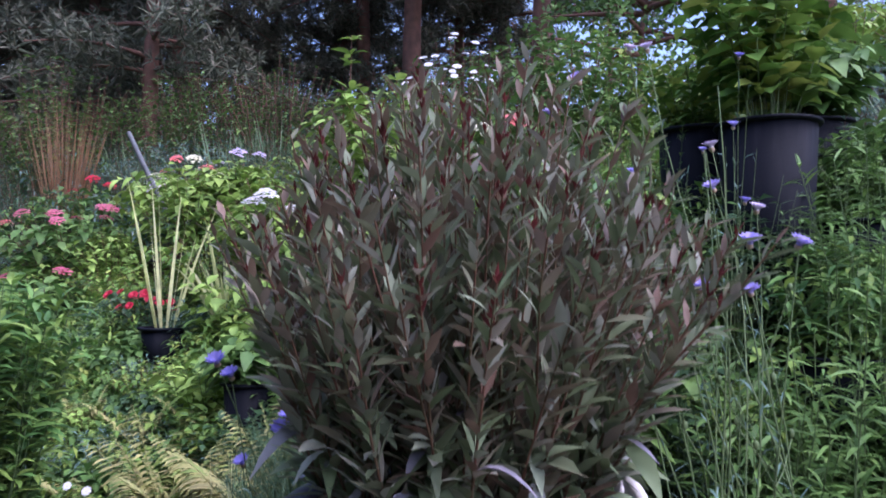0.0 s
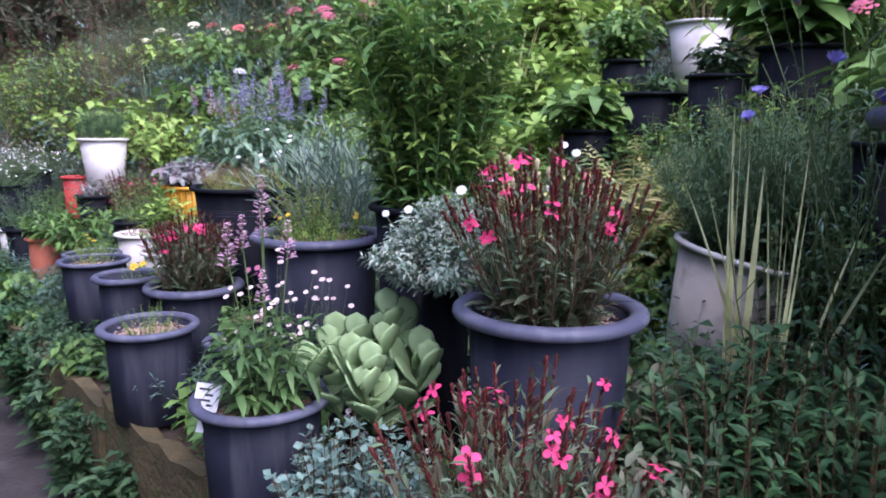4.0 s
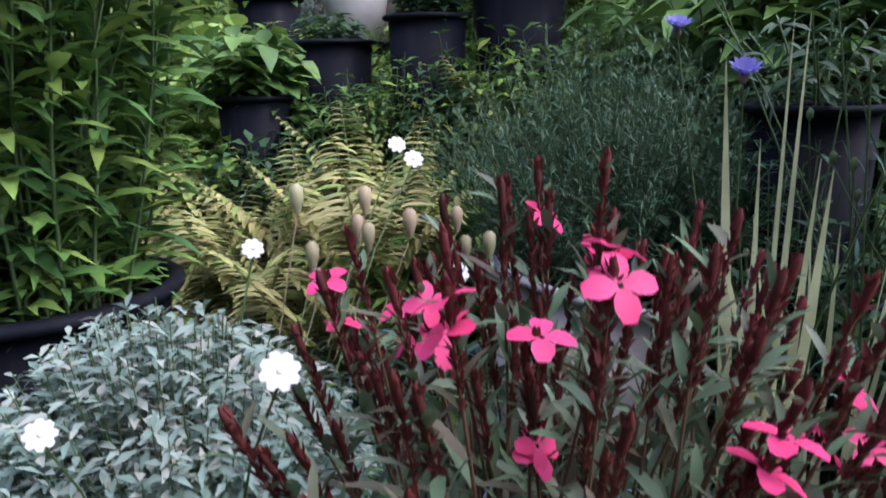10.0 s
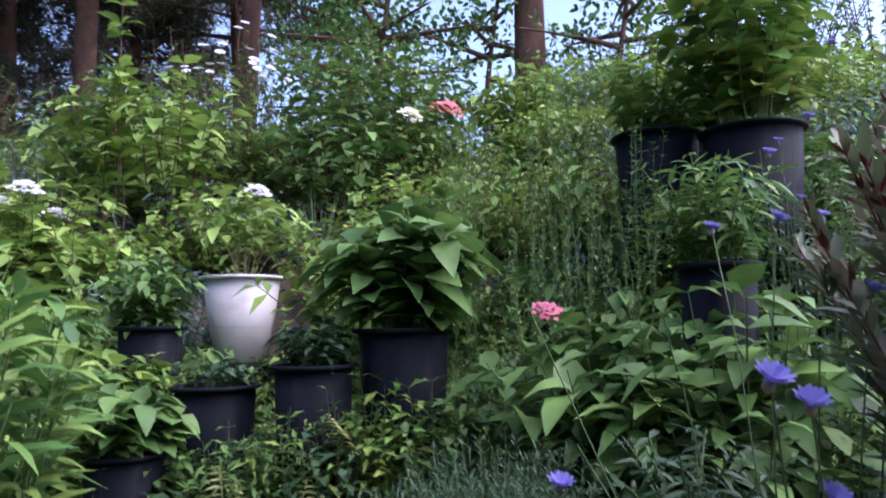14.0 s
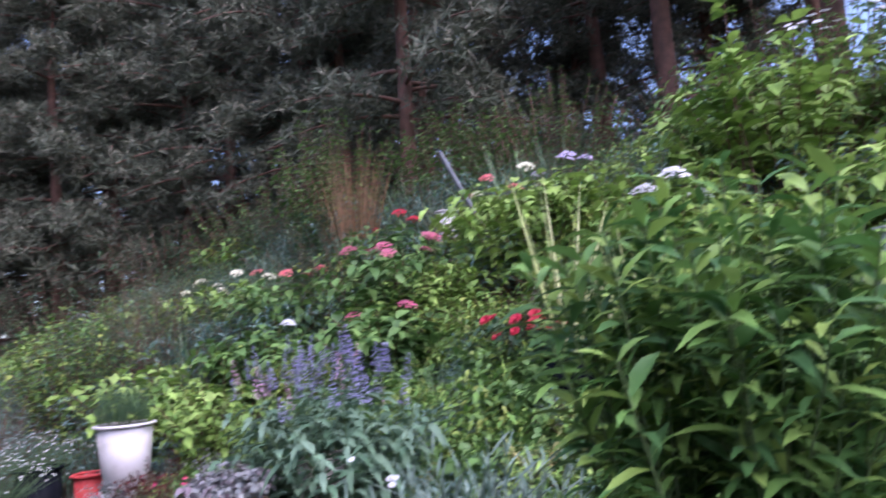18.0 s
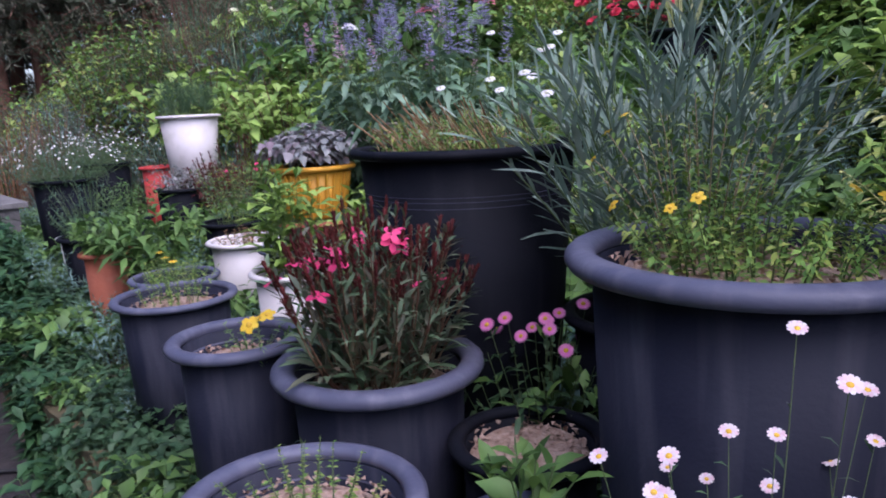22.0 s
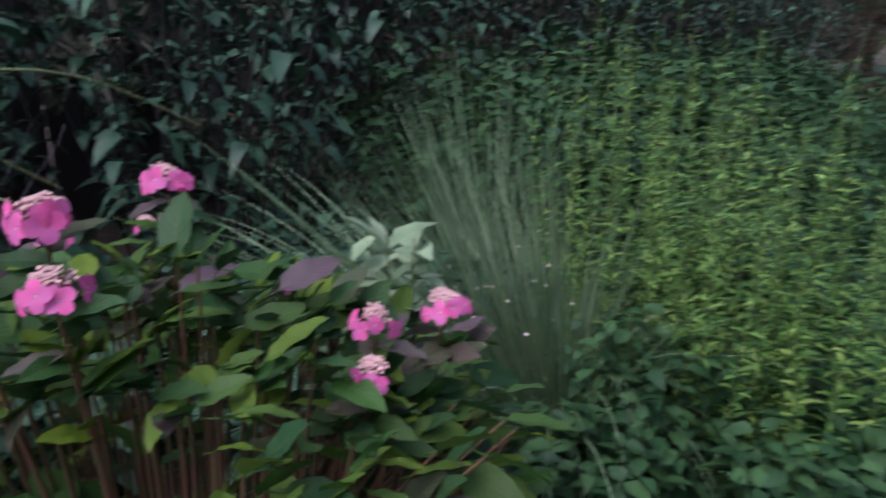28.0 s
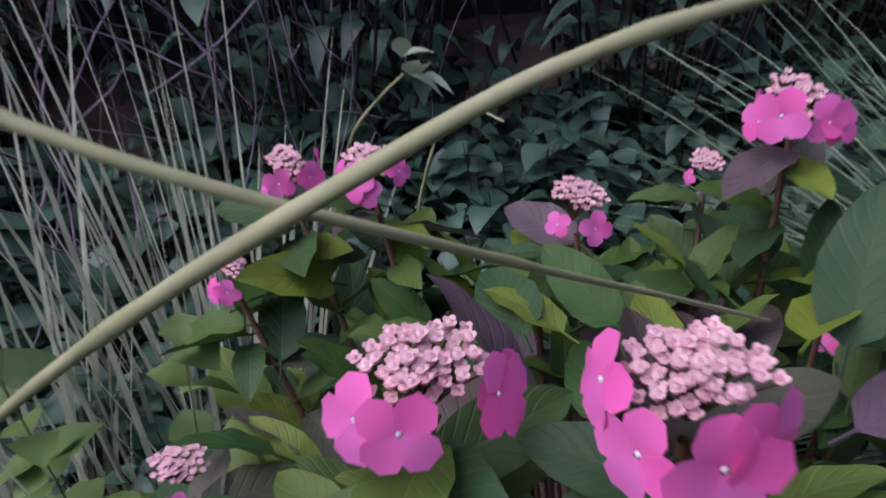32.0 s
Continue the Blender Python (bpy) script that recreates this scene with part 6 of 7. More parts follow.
# cream-striped iris blades
_, sz = pot("flower_pot", "black pot of striped iris", -0.42, 1.42, 0.48, 0.11, None, "potblack", "potblack", group="pots")
grass("striped_iris", "tall cream-striped sword leaves in a pot", -0.41, 1.45, sz, 10, 0.60, 0.045, 0.016, "cream", 0.03, 0.1, upright=0.6, group="striped reeds", category="iris", split=True)
grass("striped_iris", "tall cream-striped sword leaves in a pot", -0.33, 1.44, sz, 13, 0.60, 0.26, 0.010, "cream", 0.05, 0.3, upright=0.2, group="striped reeds", category="iris", split=True)
# dark loosestrife
for px, py, hh, sp_ in ((-0.44, 1.14, 0.54, 0.22), (-0.22, 1.04, 0.54, 0.2), (-0.56, 0.98, 0.36, 0.16), (-0.25, 1.28, 0.55, 0.18), (-0.38, 1.28, 0.50, 0.16), (0.0, 0.95, 0.40, 0.2), (0.3, 0.98, 0.35, 0.2), (-0.55, 1.28, 0.42, 0.12)):
    bush("loosestrife", "upright dark green leafy stems with reddish tips", "flower", px, py, ground_z(px, py), 52, hh, sp_, 14, 2, 0.062, 0.017, "mint" if px > -0.5 else "gaura", "stemred", 0.12, "lance", 45, stem_r=0.002, top=0.7, group="loosestrife")
for px, py, hh in ((-0.15, 1.68, 0.74), (0.06, 1.64, 0.72), (-0.04, 1.56, 0.62), (0.2, 1.5, 0.6), (-0.2, 1.8, 0.7)):
    bush("weed", "dark leafy stems in front of a black pot", "weed", px, py, ground_z(px, py), 26, hh, 0.16, 12, 2, 0.06, 0.016, "mint", "stem", 0.08, "lance", 50, stem_r=0.002, top=0.7, seg=3, group="weeds of the bank")
# blue-grey creeping stonecrop and low leaves
for px, py, r_ in ((-1.16, 1.13, 0.17), (-1.02, 1.0, 0.14)):
    bush("creeping_stonecrop", "blue-grey creeping stonecrop with small round leaves", "succulent", px, py, ground_z(px, py), 90, 0.31, r_, 10, 2, 0.022, 0.018, "blue", "stemred", r_ * 0.7, "spoon", 65, droop=0, stem_r=0.002, seg=2, group="stonecrops", top=0.9)
for px, py, r_ in ((-0.5, 1.7, 0.2), (-0.6, 1.25, 0.1), (-1.05, 1.85, 0.14), (-0.75, 1.75, 0.16)):
    bush("columbine", "low blue-green lobed leaves between the pots", "flower", px, py, ground_z(px, py), 40, 0.38, r_, 5, 2, 0.04, 0.03, "dark", "stem", r_ * 0.6, "ovate", 70, stem_r=0.0012, seg=2, lo=0.4, top=0.9, group="columbines")
ow, pa, tip, tdir = bush("lobelia", "low plant with violet flowers between the pots", "flower", -1.2, 1.72, ground_z(-1.2, 1.72), 30, 0.36, 0.14, 6, 2, 0.03, 0.01, "dark", "stem", 0.06, "lance", 55, stem_r=0.001, seg=2)
flowers(ow, FL["corn"], tip[:14], tdir[:14], 0.8)

# ---------------- pots further along the bed ----------------
_, sz = pot("flower_pot", "golden yellow fluted plastic pot", -2.95, 3.44, 0.66, 0.155, 0.2, "yellow", "yellow", taper=0.66, lip=0.024, group="pots", soil_drop=0.02)
hy = [p for p in bpy.data.objects if p.name.startswith("flower_pot")][-1]
for q in range(26):
    a = 6.283 * q / 26
    g = Geo()
    tubes(g, np.array([[math.cos(a) * 0.105, math.sin(a) * 0.105, 0.012], [math.cos(a) * 0.134, math.sin(a) * 0.134, 0.17]]), 0.006, 5)
    part("flute", g.mesh("flute", M["yellow"]), hy)
bush("heuchera", "pewter-leaved heuchera filling its pot", "flower", -2.95, 3.44, sz, 110, 0.17, 0.2, 5, 2, 0.032, 0.03, "heuchera", "stemred", 0.08, "ovate", 70, lo=0.4, top=0.95, stem_r=0.0015, seg=3, dome=0.5)
pot("flower_pot", "upturned brown pot used as a stand", -2.95, 3.44, 0.46, 0.15, None, "terra", "terra", group="pots", soil_drop=0.001, taper=0.9)
pot("bucket", "tall beige plastic bucket", -2.62, 3.62, 0.80, 0.12, None, "beige", "beige", group="pots", taper=0.85, lip=0.012)
_, sz = pot("flower_pot", "white plastic pot with a clipped green tuft", -4.40, 4.60, 0.87, 0.182, 0.37, "white", "white", taper=0.7, lip=0.022, group="pots", soil_drop=0.02)
pot("flower_pot", "black pot used as a stand for a white one", -4.40, 4.60, 0.505, 0.15, None, "potblack", "potblack", group="pots", taper=0.9, soil_drop=0.012)
bush("rush", "dense dark green tuft of thread-fine leaves", "grass", -4.40, 4.60, sz, 130, 0.26, 0.2, 9, 3, 0.08, 0.003, "needle", "stem", 0.14, "lance", 25, stem_r=0.001, seg=2, fold=None, dome=0.35, power=1.1)
bush("coral_bells", "low dark red-leaved plant in front of a white pot", "flower", -4.08, 4.36, ground_z(-4.08, 4.36), 60, 0.40, 0.24, 6, 2, 0.045, 0.03, "redbud", "stemred", 0.16, "ovate", 65, lo=0.45, top=0.95, stem_r=0.0015, seg=2, dome=0.4)
pot("flower_pot", "red plastic pot beside a white one", -4.68, 4.62, 0.58, 0.11, None, "redp", "redp", group="pots")
for px, py, rz, r, mat, rim, lab, leaf, hh, sp_, ln, w in (
        (-3.48, 2.94, 0.425, 0.092, "terra", "terra", "orange plastic pot at the bed's edge", "green", 0.16, 0.14, 0.05, 0.02),
        (-3.27, 2.93, 0.36, 0.09, "potblack", "potblack", "black pot with a leafy plant", "green", 0.28, 0.19, 0.09, 0.030),
        (-3.05, 2.75, 0.40, 0.13, "pot", "rim", "grey plastic pot with thin sprigs", "fresh", 0.10, 0.1, 0.02, 0.006),
        (-2.63, 2.73, 0.435, 0.122, "white", "white", "white plastic pot with a bright green plant", "bright", 0.32, 0.11, 0.085, 0.026),
        (-3.12, 3.22, 0.42, 0.14, "white", "white", "white plastic pot among the others", "dry", 0.08, 0.1, 0.02, 0.006),
        (-2.36, 2.66, 0.40, 0.11, "white", "white", "white plastic pot among the others", "bright", 0.32, 0.11, 0.085, 0.026),
        (-2.85, 3.12, 0.42, 0.13, "potblack", "rim", "dark pot with a low plant", "dark", 0.08, 0.1, 0.03, 0.012),
        (-3.45, 3.62, 0.42, 0.14, "potblack", "potblack", "black pot with an olive bushy plant", "fresh", 0.34, 0.17, 0.02, 0.008),
        (-3.95, 3.35, 0.40, 0.14, "potblack", "potblack", "black pot with a feathery plant", "needle", 0.3, 0.2, 0.05, 0.004),
        (-4.38, 3.68, 0.33, 0.10, "white", "white", "small white plastic pot at the edge", "dark", 0.18, 0.14, 0.03, 0.012),
        (-4.20, 3.82, 0.40, 0.12, "potblack", "potblack", "black plastic pot at the edge", "green", 0.22, 0.17, 0.03, 0.012),
        (-2.30, 2.40, 0.33, 0.12, "potblack", "rim", "dark pot with red grit", "fresh", 0.12, 0.08, 0.03, 0.01),
        (-4.15, 4.15, 0.5, 0.13, "potblack", "potblack", "black pot with silvery leaves", "heuchera", 0.16, 0.2, 0.03, 0.012),
        (-3.7, 4.55, 0.55, 0.14, "potblack", "potblack", "black pot with lilac-grey leaves", "heuchera", 0.2, 0.22, 0.03, 0.012)):
    _, sz = pot("flower_pot", lab, px, py, rz, r, None, mat, rim, "grit" if "low" in lab or "grit" in lab else "soil", group="pots", seg=32, lip=0.02)
    bush("potted_plant", {"green": "green", "fresh": "yellow-green", "bright": "bright green", "dry": "dry brown", "dark": "dark green", "needle": "feathery dark green", "heuchera": "pewter grey"}[leaf] + " plant growing in a pot", "plant", px, py, sz, 26, hh, sp_, 10 if ln < 0.06 else 6, 2, ln, w,
         leaf, "stem", r * 0.5, "lance", 55, stem_r=0.0015, seg=2, top=0.8, group="potted plants")
for px, py, rz, r in ((-4.72, 3.95, 0.575, 0.16), (-5.2, 4.75, 0.6, 0.16)):
    _, sz = pot("flower_pot", "tall black pot topped with white daisies", px, py, rz, r, None, "potblack", "potblack", group="pots", seg=32)
    ow, pa, tip, tdir = bush("brachyscome", "mound of fine leaves covered with small white daisies", "flower", px, py, sz, 150, 0.27, 0.36, 10, 2, 0.03, 0.004, "dark", "stem", 0.12, "lance", 50, stem_r=0.001, seg=2, dome=0.55, power=1.0, group="daisy mounds")
    flowers(ow, FL["smalldaisy"], tip, tdir + (0, -0.5, 0.3), 0.44)
strew(-1.6, 6.0, 0.42, 1.2, 0.17, (0.6, 1.1), (0, 2, 2, 2, 3), 0.17)
strew(0.5, 6.0, 0.30, 0.36, 0.12, (0.5, 0.9), (0, 2, 2), 0.12)
# staging boards with small pots
tz = 0.27
for s0, n0, ln, tn in ((5.05, 0.42, 1.0, 4), (6.3, 0.30, 1.2, -6), (7.8, 0.32, 1.3, 0)):
    px, py = xy(s0, n0)
    ta = math.degrees(math.atan2(S_DIR[1], S_DIR[0])) + tn
    board = root_at("staging_board", px, py, ground_z(*xy(s0, 0.0)) + 0.0, "weathered grey board laid on stacked blocks", "board", "staging", turn=ta)
    g = Geo()
    box(g, (0, 0, 0.59), (ln, 0.34, 0.028))
    part("plank", g.mesh("plank", M["wood"], smooth=False), board)
    for e in (-0.4, 0.4):
        for lev in range(4):
            g = Geo()
            box(g, (e * ln, -0.05 + 0.01 * lev, 0.05 + 0.151 * lev), (0.16, 0.2, 0.15))
            part("block", g.mesh("block", M["stone"], smooth=False), board)
    for q in range(3 if s0 < 5.5 else 0, 5):
        qx, qy = xy(s0 - ln * 0.4 + q * ln * 0.2, n0 + 0.03 * (q % 2))
        mat = random.choice(("bluep", "potblack", "potblack", "bluep"))
        zt = -0.2 + 0.604
        _, sz = pot("nursery_pot", "small blue plastic nursery pot" if mat == "bluep" else "small black plastic nursery pot", qx, qy, zt + 0.13, 0.075, 0.13, mat, mat, group="nursery pots", seg=20, lip=0.008, soil_drop=0.015)
        bush("seedling", "small green seedling in a nursery pot", "plant", qx, qy, sz, 12, random.uniform(0.12, 0.3), 0.1, 8, 2, 0.035, 0.012, random.choice(("green", "dark", "blue", "needle")), "stem", 0.03, "lance", 55, stem_r=0.001, seg=2, group="seedlings")
        if q in (1, 3):
            g = Geo()
            box(g, (0, 0, 0.05), (0.04, 0.002, 0.08))
            single("plant_label", g.mesh("plant_label", M["paper"], smooth=False), qx + 0.02, qy - 0.03, sz, "white plastic plant label in a nursery pot", "label", "plant labels", turn=random.uniform(-30, 30))
px, py = xy(5.25, 0.28)
g = Geo()
lathe(g, [(0.001, 0), (0.028, 0), (0.03, 0.1), (0.022, 0.15), (0.012, 0.17), (0.001, 0.172)], 14)
single("bottle", g.mesh("bottle", M["redp"]), px, py, 0.404, "red plastic bottle standing on the board", "bottle")
px, py = xy(4.86, 0.40)
tray = root_at("planter_box", px, py, 0.404, "long blue plastic planter box on the staging board", "planter", turn=math.degrees(math.atan2(S_DIR[1], S_DIR[0])) + 4)
for nm, c, d in (("side", (0, -0.065, 0.06), (0.42, 0.012, 0.12)), ("side", (0, 0.065, 0.06), (0.42, 0.012, 0.12)), ("end", (-0.204, 0, 0.06), (0.012, 0.118, 0.12)), ("end", (0.204, 0, 0.06), (0.012, 0.118, 0.12)), ("base", (0, 0, 0.006), (0.396, 0.118, 0.012))):
    g = Geo()
    box(g, c, d)
    part(nm, g.mesh(nm, M["bluep"], smooth=False), tray)
g = Geo()
box(g, (0, 0, 0.055), (0.396, 0.118, 0.085))
part("soil", g.mesh("soil", M["soil"], smooth=False), tray, "dark crumbly soil")
for q, e in enumerate((-0.12, 0.0, 0.13)):
    qx, qy = xy(4.86 + e, 0.40)
    bush("seedling", "small green seedling in the planter box", "plant", qx, qy, 0.50, 10, 0.12, 0.07, 6, 2, 0.035, 0.014, "green", "stem", 0.02, "lance", 55, stem_r=0.001, seg=2, group="seedlings")
    g = Geo()
    box(g, (0, 0, 0.05), (0.035, 0.002, 0.09))
    single("plant_label", g.mesh("plant_label", M["paper"], smooth=False), qx + 0.03, qy - 0.02, 0.49, "white plastic plant label in the planter box", "label", "plant labels", turn=random.uniform(0, 90))
# far end: chimney pot with a purple shrub
px, py = xy(9.1, -0.92)
pot("chimney_pot", "tall dark pot with a terracotta rim at the path's end", px, py, 0.85, 0.17, None, "potblack", "terra", group="pots", lip=0.03)
ow, pa, tip, tdir = bush("buddleia", "bush with pale purple flower spikes", "bush", px - 0.3, py + 0.2, -0.2, 40, 1.75, 0.7, 12, 2, 0.10, 0.02, "blue", "stem", 0.2, "lance", 55, stem_r=0.004, seg=2)
spikes(ow, tip, tdir, 26, 0.26, 0.035, "fpurple", label="pale purple flower spike")
for s, n, hh, sp_, lf, l_, w_ in ((8.2, 1.2, 0.8, 0.5, "green", 0.06, 0.03), (7.2, 1.0, 0.7, 0.5, "blue", 0.07, 0.012), (6.2, 1.1, 0.75, 0.5, "needle", 0.06, 0.004), (9.6, 1.0, 0.9, 0.6, "fresh", 0.08, 0.04), (11, 0.6, 1.1, 0.7, "green", 0.1, 0.05), (12.5, -0.6, 1.4, 0.9, "blue", 0.09, 0.03),
                                   (10.8, -1.4, 1.3, 0.8, "fresh", 0.08, 0.03), (13.5, 1.0, 1.3, 0.9, "dark", 0.1, 0.05), (5.7, 1.25, 0.6, 0.45, "blue", 0.06, 0.01), (14.5, -2.2, 1.7, 1.1, "green", 0.1, 0.05)):
    px, py, pz = place(s, n)
    thicket("shrub", "leafy shrub further along the bed", px, py, pz, 36, hh, sp_, lf, l_, w_, 13, 2, ang=58, top=0.9, seg=2, stem_r=0.003, kind="lance" if w_ < 0.02 else "ovate", group="shrubs along the bed")
ow, pa, tip, tdir = bush("phlox", "plant with rose pink flower heads", "flower", *place(8.6, 0.75), 16, 0.75, 0.25, 9, 2, 0.06, 0.02, "green", "stem", 0.1, "lance", 60, stem_r=0.002, seg=2)
heads(ow, HEADP, tip, tdir, 8, 0.8, "rose pink flower head")

# ---------------- bed across the path ----------------
for px, py, hh, sp_, k in ((-4.2, 1.98, 1.30, 0.30, 26), (-4.1, 2.2, 1.12, 0.22, 22), (-4.55, 1.66, 1.42, 0.34, 32), (-4.75, 1.95, 1.35, 0.28, 24)):
    bush("goldenrod", "tall light green goldenrod with narrow whorled leaves", "flower", px, py, ground_z(px, py), int(k * 0.8), hh, sp_, 36, 3, 0.075, 0.015, "golden", "stem", 0.18, "lance", 58, droop=0.3, stem_r=0.003, seg=3, top=0.38, low=1.15, vary=0.16, dome=0.15, power=1.3, group="goldenrods")
for s, n, hh, r_ in ((1.55, -0.40, 0.35, 0.2), (1.95, -0.36, 0.42, 0.22), (2.4, -0.28, 0.46, 0.24), (2.85, -0.26, 0.5, 0.25), (3.3, -0.25, 0.45, 0.24), (3.8, -0.26, 0.5, 0.28), (4.4, -0.30, 0.5, 0.28), (5.0, -0.33, 0.55, 0.3), (5.7, -0.36, 0.6, 0.3),
                      (6.5, -0.5, 0.6, 0.32), (2.1, -0.8, 0.6, 0.28), (3.0, -0.85, 0.65, 0.3), (1.7, -0.75, 0.5, 0.24), (7.4, -0.6, 0.8, 0.4), (8.3, -0.8, 0.9, 0.4), (4.2, -1.0, 0.9, 0.4), (5.2, -1.1, 1.0, 0.45), (6.2, -1.2, 1.1, 0.5), (7.2, -1.5, 1.3, 0.6), (1.15, -0.42, 0.28, 0.16), (0.75, -0.4, 0.22, 0.14)):
    px, py, pz = place(s, n)
    bush("oregano", "leafy green herb spilling over the path's edge", "herb", px, py, pz, 44, hh, r_, 8, 2, 0.085, 0.048, "mint", "stem", r_ * 0.6, "ovate", 66, droop=0.35, stem_r=0.002, top=0.85, seg=3, group="herbs along the path")
for s, n, hh, r_ in ((1.0, 0.22, 0.30, 0.10), (1.35, 0.24, 0.30, 0.11), (1.65, 0.26, 0.28, 0.11), (1.95, 0.27, 0.28, 0.11), (2.3, 0.28, 0.28, 0.12), (2.7, 0.29, 0.28, 0.12), (3.05, 0.31, 0.28, 0.13), (3.45, 0.33, 0.28, 0.13), (3.9, 0.35, 0.28, 0.13), (4.4, 0.35, 0.28, 0.14), (0.6, 0.2, 0.28, 0.10), (0.25, 0.2, 0.25, 0.10)):
    px, py, pz = place(s, n)
    bush("balsam", "leafy green plant growing along the edging", "herb", px, py, pz, 30, hh, r_, 10, 2, 0.075, 0.028, "dark" if s < 1.2 else "mint", "stem", r_ * 0.6, "lance", 62, droop=0.35, stem_r=0.002, top=0.85, seg=2, group="plants along the edging")
MINT = bush("mint", "leafy dark green mint growing thickly beside the path", "herb", 0, 0, 0, 46, 0.8, 0.36, 15, 2, 0.085, 0.048, "mint", "stem", 0.22, "ovate", 66, droop=0.35, stem_r=0.003, top=0.8, seg=3, lo=0.1, dome=0.25, group="mint beside the path")[0]
spots = [(s + random.uniform(-0.12, 0.12), n + random.uniform(-0.08, 0.08)) for n in (-0.62, -0.98, -1.4, -1.9) for s in np.arange(2.7 + (0.5 if n < -0.7 else 0), 7.6, 0.44)] + [(s, -0.36) for s in np.arange(4.0, 9.0, 0.45)] + [(s, 0.27) for s in np.arange(6.9, 10, 0.5)] + [(9.6, -0.1), (10.2, 0.1), (10.9, -0.1)] + [(s, n) for s in np.arange(3.2, 7.5, 0.6) for n in (-2.2, -2.55)]
for q, (s, n) in enumerate(spots):
    px, py, pz = place(s, n)
    sc = min(0.62 - 0.5 * (n + 0.62), 1.6) * random.uniform(0.85, 1.15)
    m = pose(px, py, pz - 0.02, 0, 0, random.uniform(0, 360)) @ Matrix.Scale(sc, 4)
    if q:
        copy_thing(MINT, m).scale = (sc, sc, sc)
    else:
        MINT.matrix_world = m
grass("fountain_grass", "large clump of arching green fountain grass", -4.36, 1.42, -0.2, 1000, 1.3, 1.0, 0.0062, "misc", 0.17, 0.75, seg=12, lean=(0.15, -0.42))
grass("fountain_grass", "upright green grass behind the clump", -5.3, 1.2, -0.2, 200, 1.5, 0.6, 0.007, "misc", 0.14, 0.6, seg=7)
for px, py, hh, n, sp_ in ((-3.05, 0.02, 1.2, 58, 0.34), (-2.85, -0.15, 1.3, 48, 0.34), (-3.3, -0.15, 1.25, 50, 0.38), (-2.6, 0.05, 1.25, 28, 0.22)):
    grass("reed_clump", "clump of tall grey-green reeds with bent tips", px, py, -0.2, n, hh, sp_, 0.0125, "reed", 0.14, 0.25, seg=8, group="reed clumps", split=True)
u = np.linspace(0, 1, 16)
for foot, ctrl, w in (((-2.78, 0.10), ((-2.77, 0.42, 0.76), (-2.785, 0.62, 0.935), (-2.795, 0.715, 1.01), (-2.80, 0.782, 1.06), (-2.807, 0.812, 1.081), (-2.824, 0.826, 1.091), (-2.845, 0.838, 1.099), (-2.875, 0.858, 1.105), (-3.0, 0.90, 1.10), (-3.25, 0.92, 1.0)), 0.0021),
                      ((-2.55, 0.1), ((-2.57, 0.35, 0.80), (-2.68, 0.60, 1.16), (-2.74, 0.70, 1.16), (-2.778, 0.762, 1.10), (-2.800, 0.797, 1.085), (-2.820, 0.811, 1.072), (-2.841, 0.817, 1.058), (-2.878, 0.823, 1.032), (-2.922, 0.831, 1.003), (-3.0, 0.85, 0.95)), 0.0015)):
    c = np.array([(*foot, -0.2), ((foot[0] + ctrl[0][0]) / 2, (foot[1] + ctrl[0][1]) / 2, 0.35), *ctrl])
    t = np.linspace(0, len(c) - 1, 40)
    p = np.stack([np.interp(t, np.arange(len(c)), c[:, k]) for k in range(3)], 1)
    for _ in range(3):
        p[1:-1] = 0.25 * p[:-2] + 0.5 * p[1:-1] + 0.25 * p[2:]
    reed = root_at("bent_reed", foot[0], foot[1], -0.2, "long yellow-green reed stalk arching over the hydrangea", "reed", "bent reeds")
    p, rr = p - (foot[0], foot[1], -0.2), np.linspace(w * 1.3, w * 0.6, 40)
    for nm, a, b in (("stalk", 0, 17), ("stalk", 16, 31), ("tip", 30, 40)):
        g = Geo()
        tubes(g, p[a:b], rr[a:b][None], 8)
        part(nm, g.mesh(nm, M["cane"]), reed)
    for k in (16, 30):
        g = Geo()
        tubes(g, p[k - 1:k + 2] * np.array([[1.0]]), rr[k] * np.array([[1.0, 1.25, 1.0]]), 8)
        part("node", g.mesh("node", M["cane"]), reed)

# pink lacecap hydrangea
HX, HY = -3.12, 0.84
hyd = root_at("lacecap_hydrangea", HX, HY, -0.2, "lacecap hydrangea with large leaves and bright pink flower heads", "hydrangea")
BIG = []
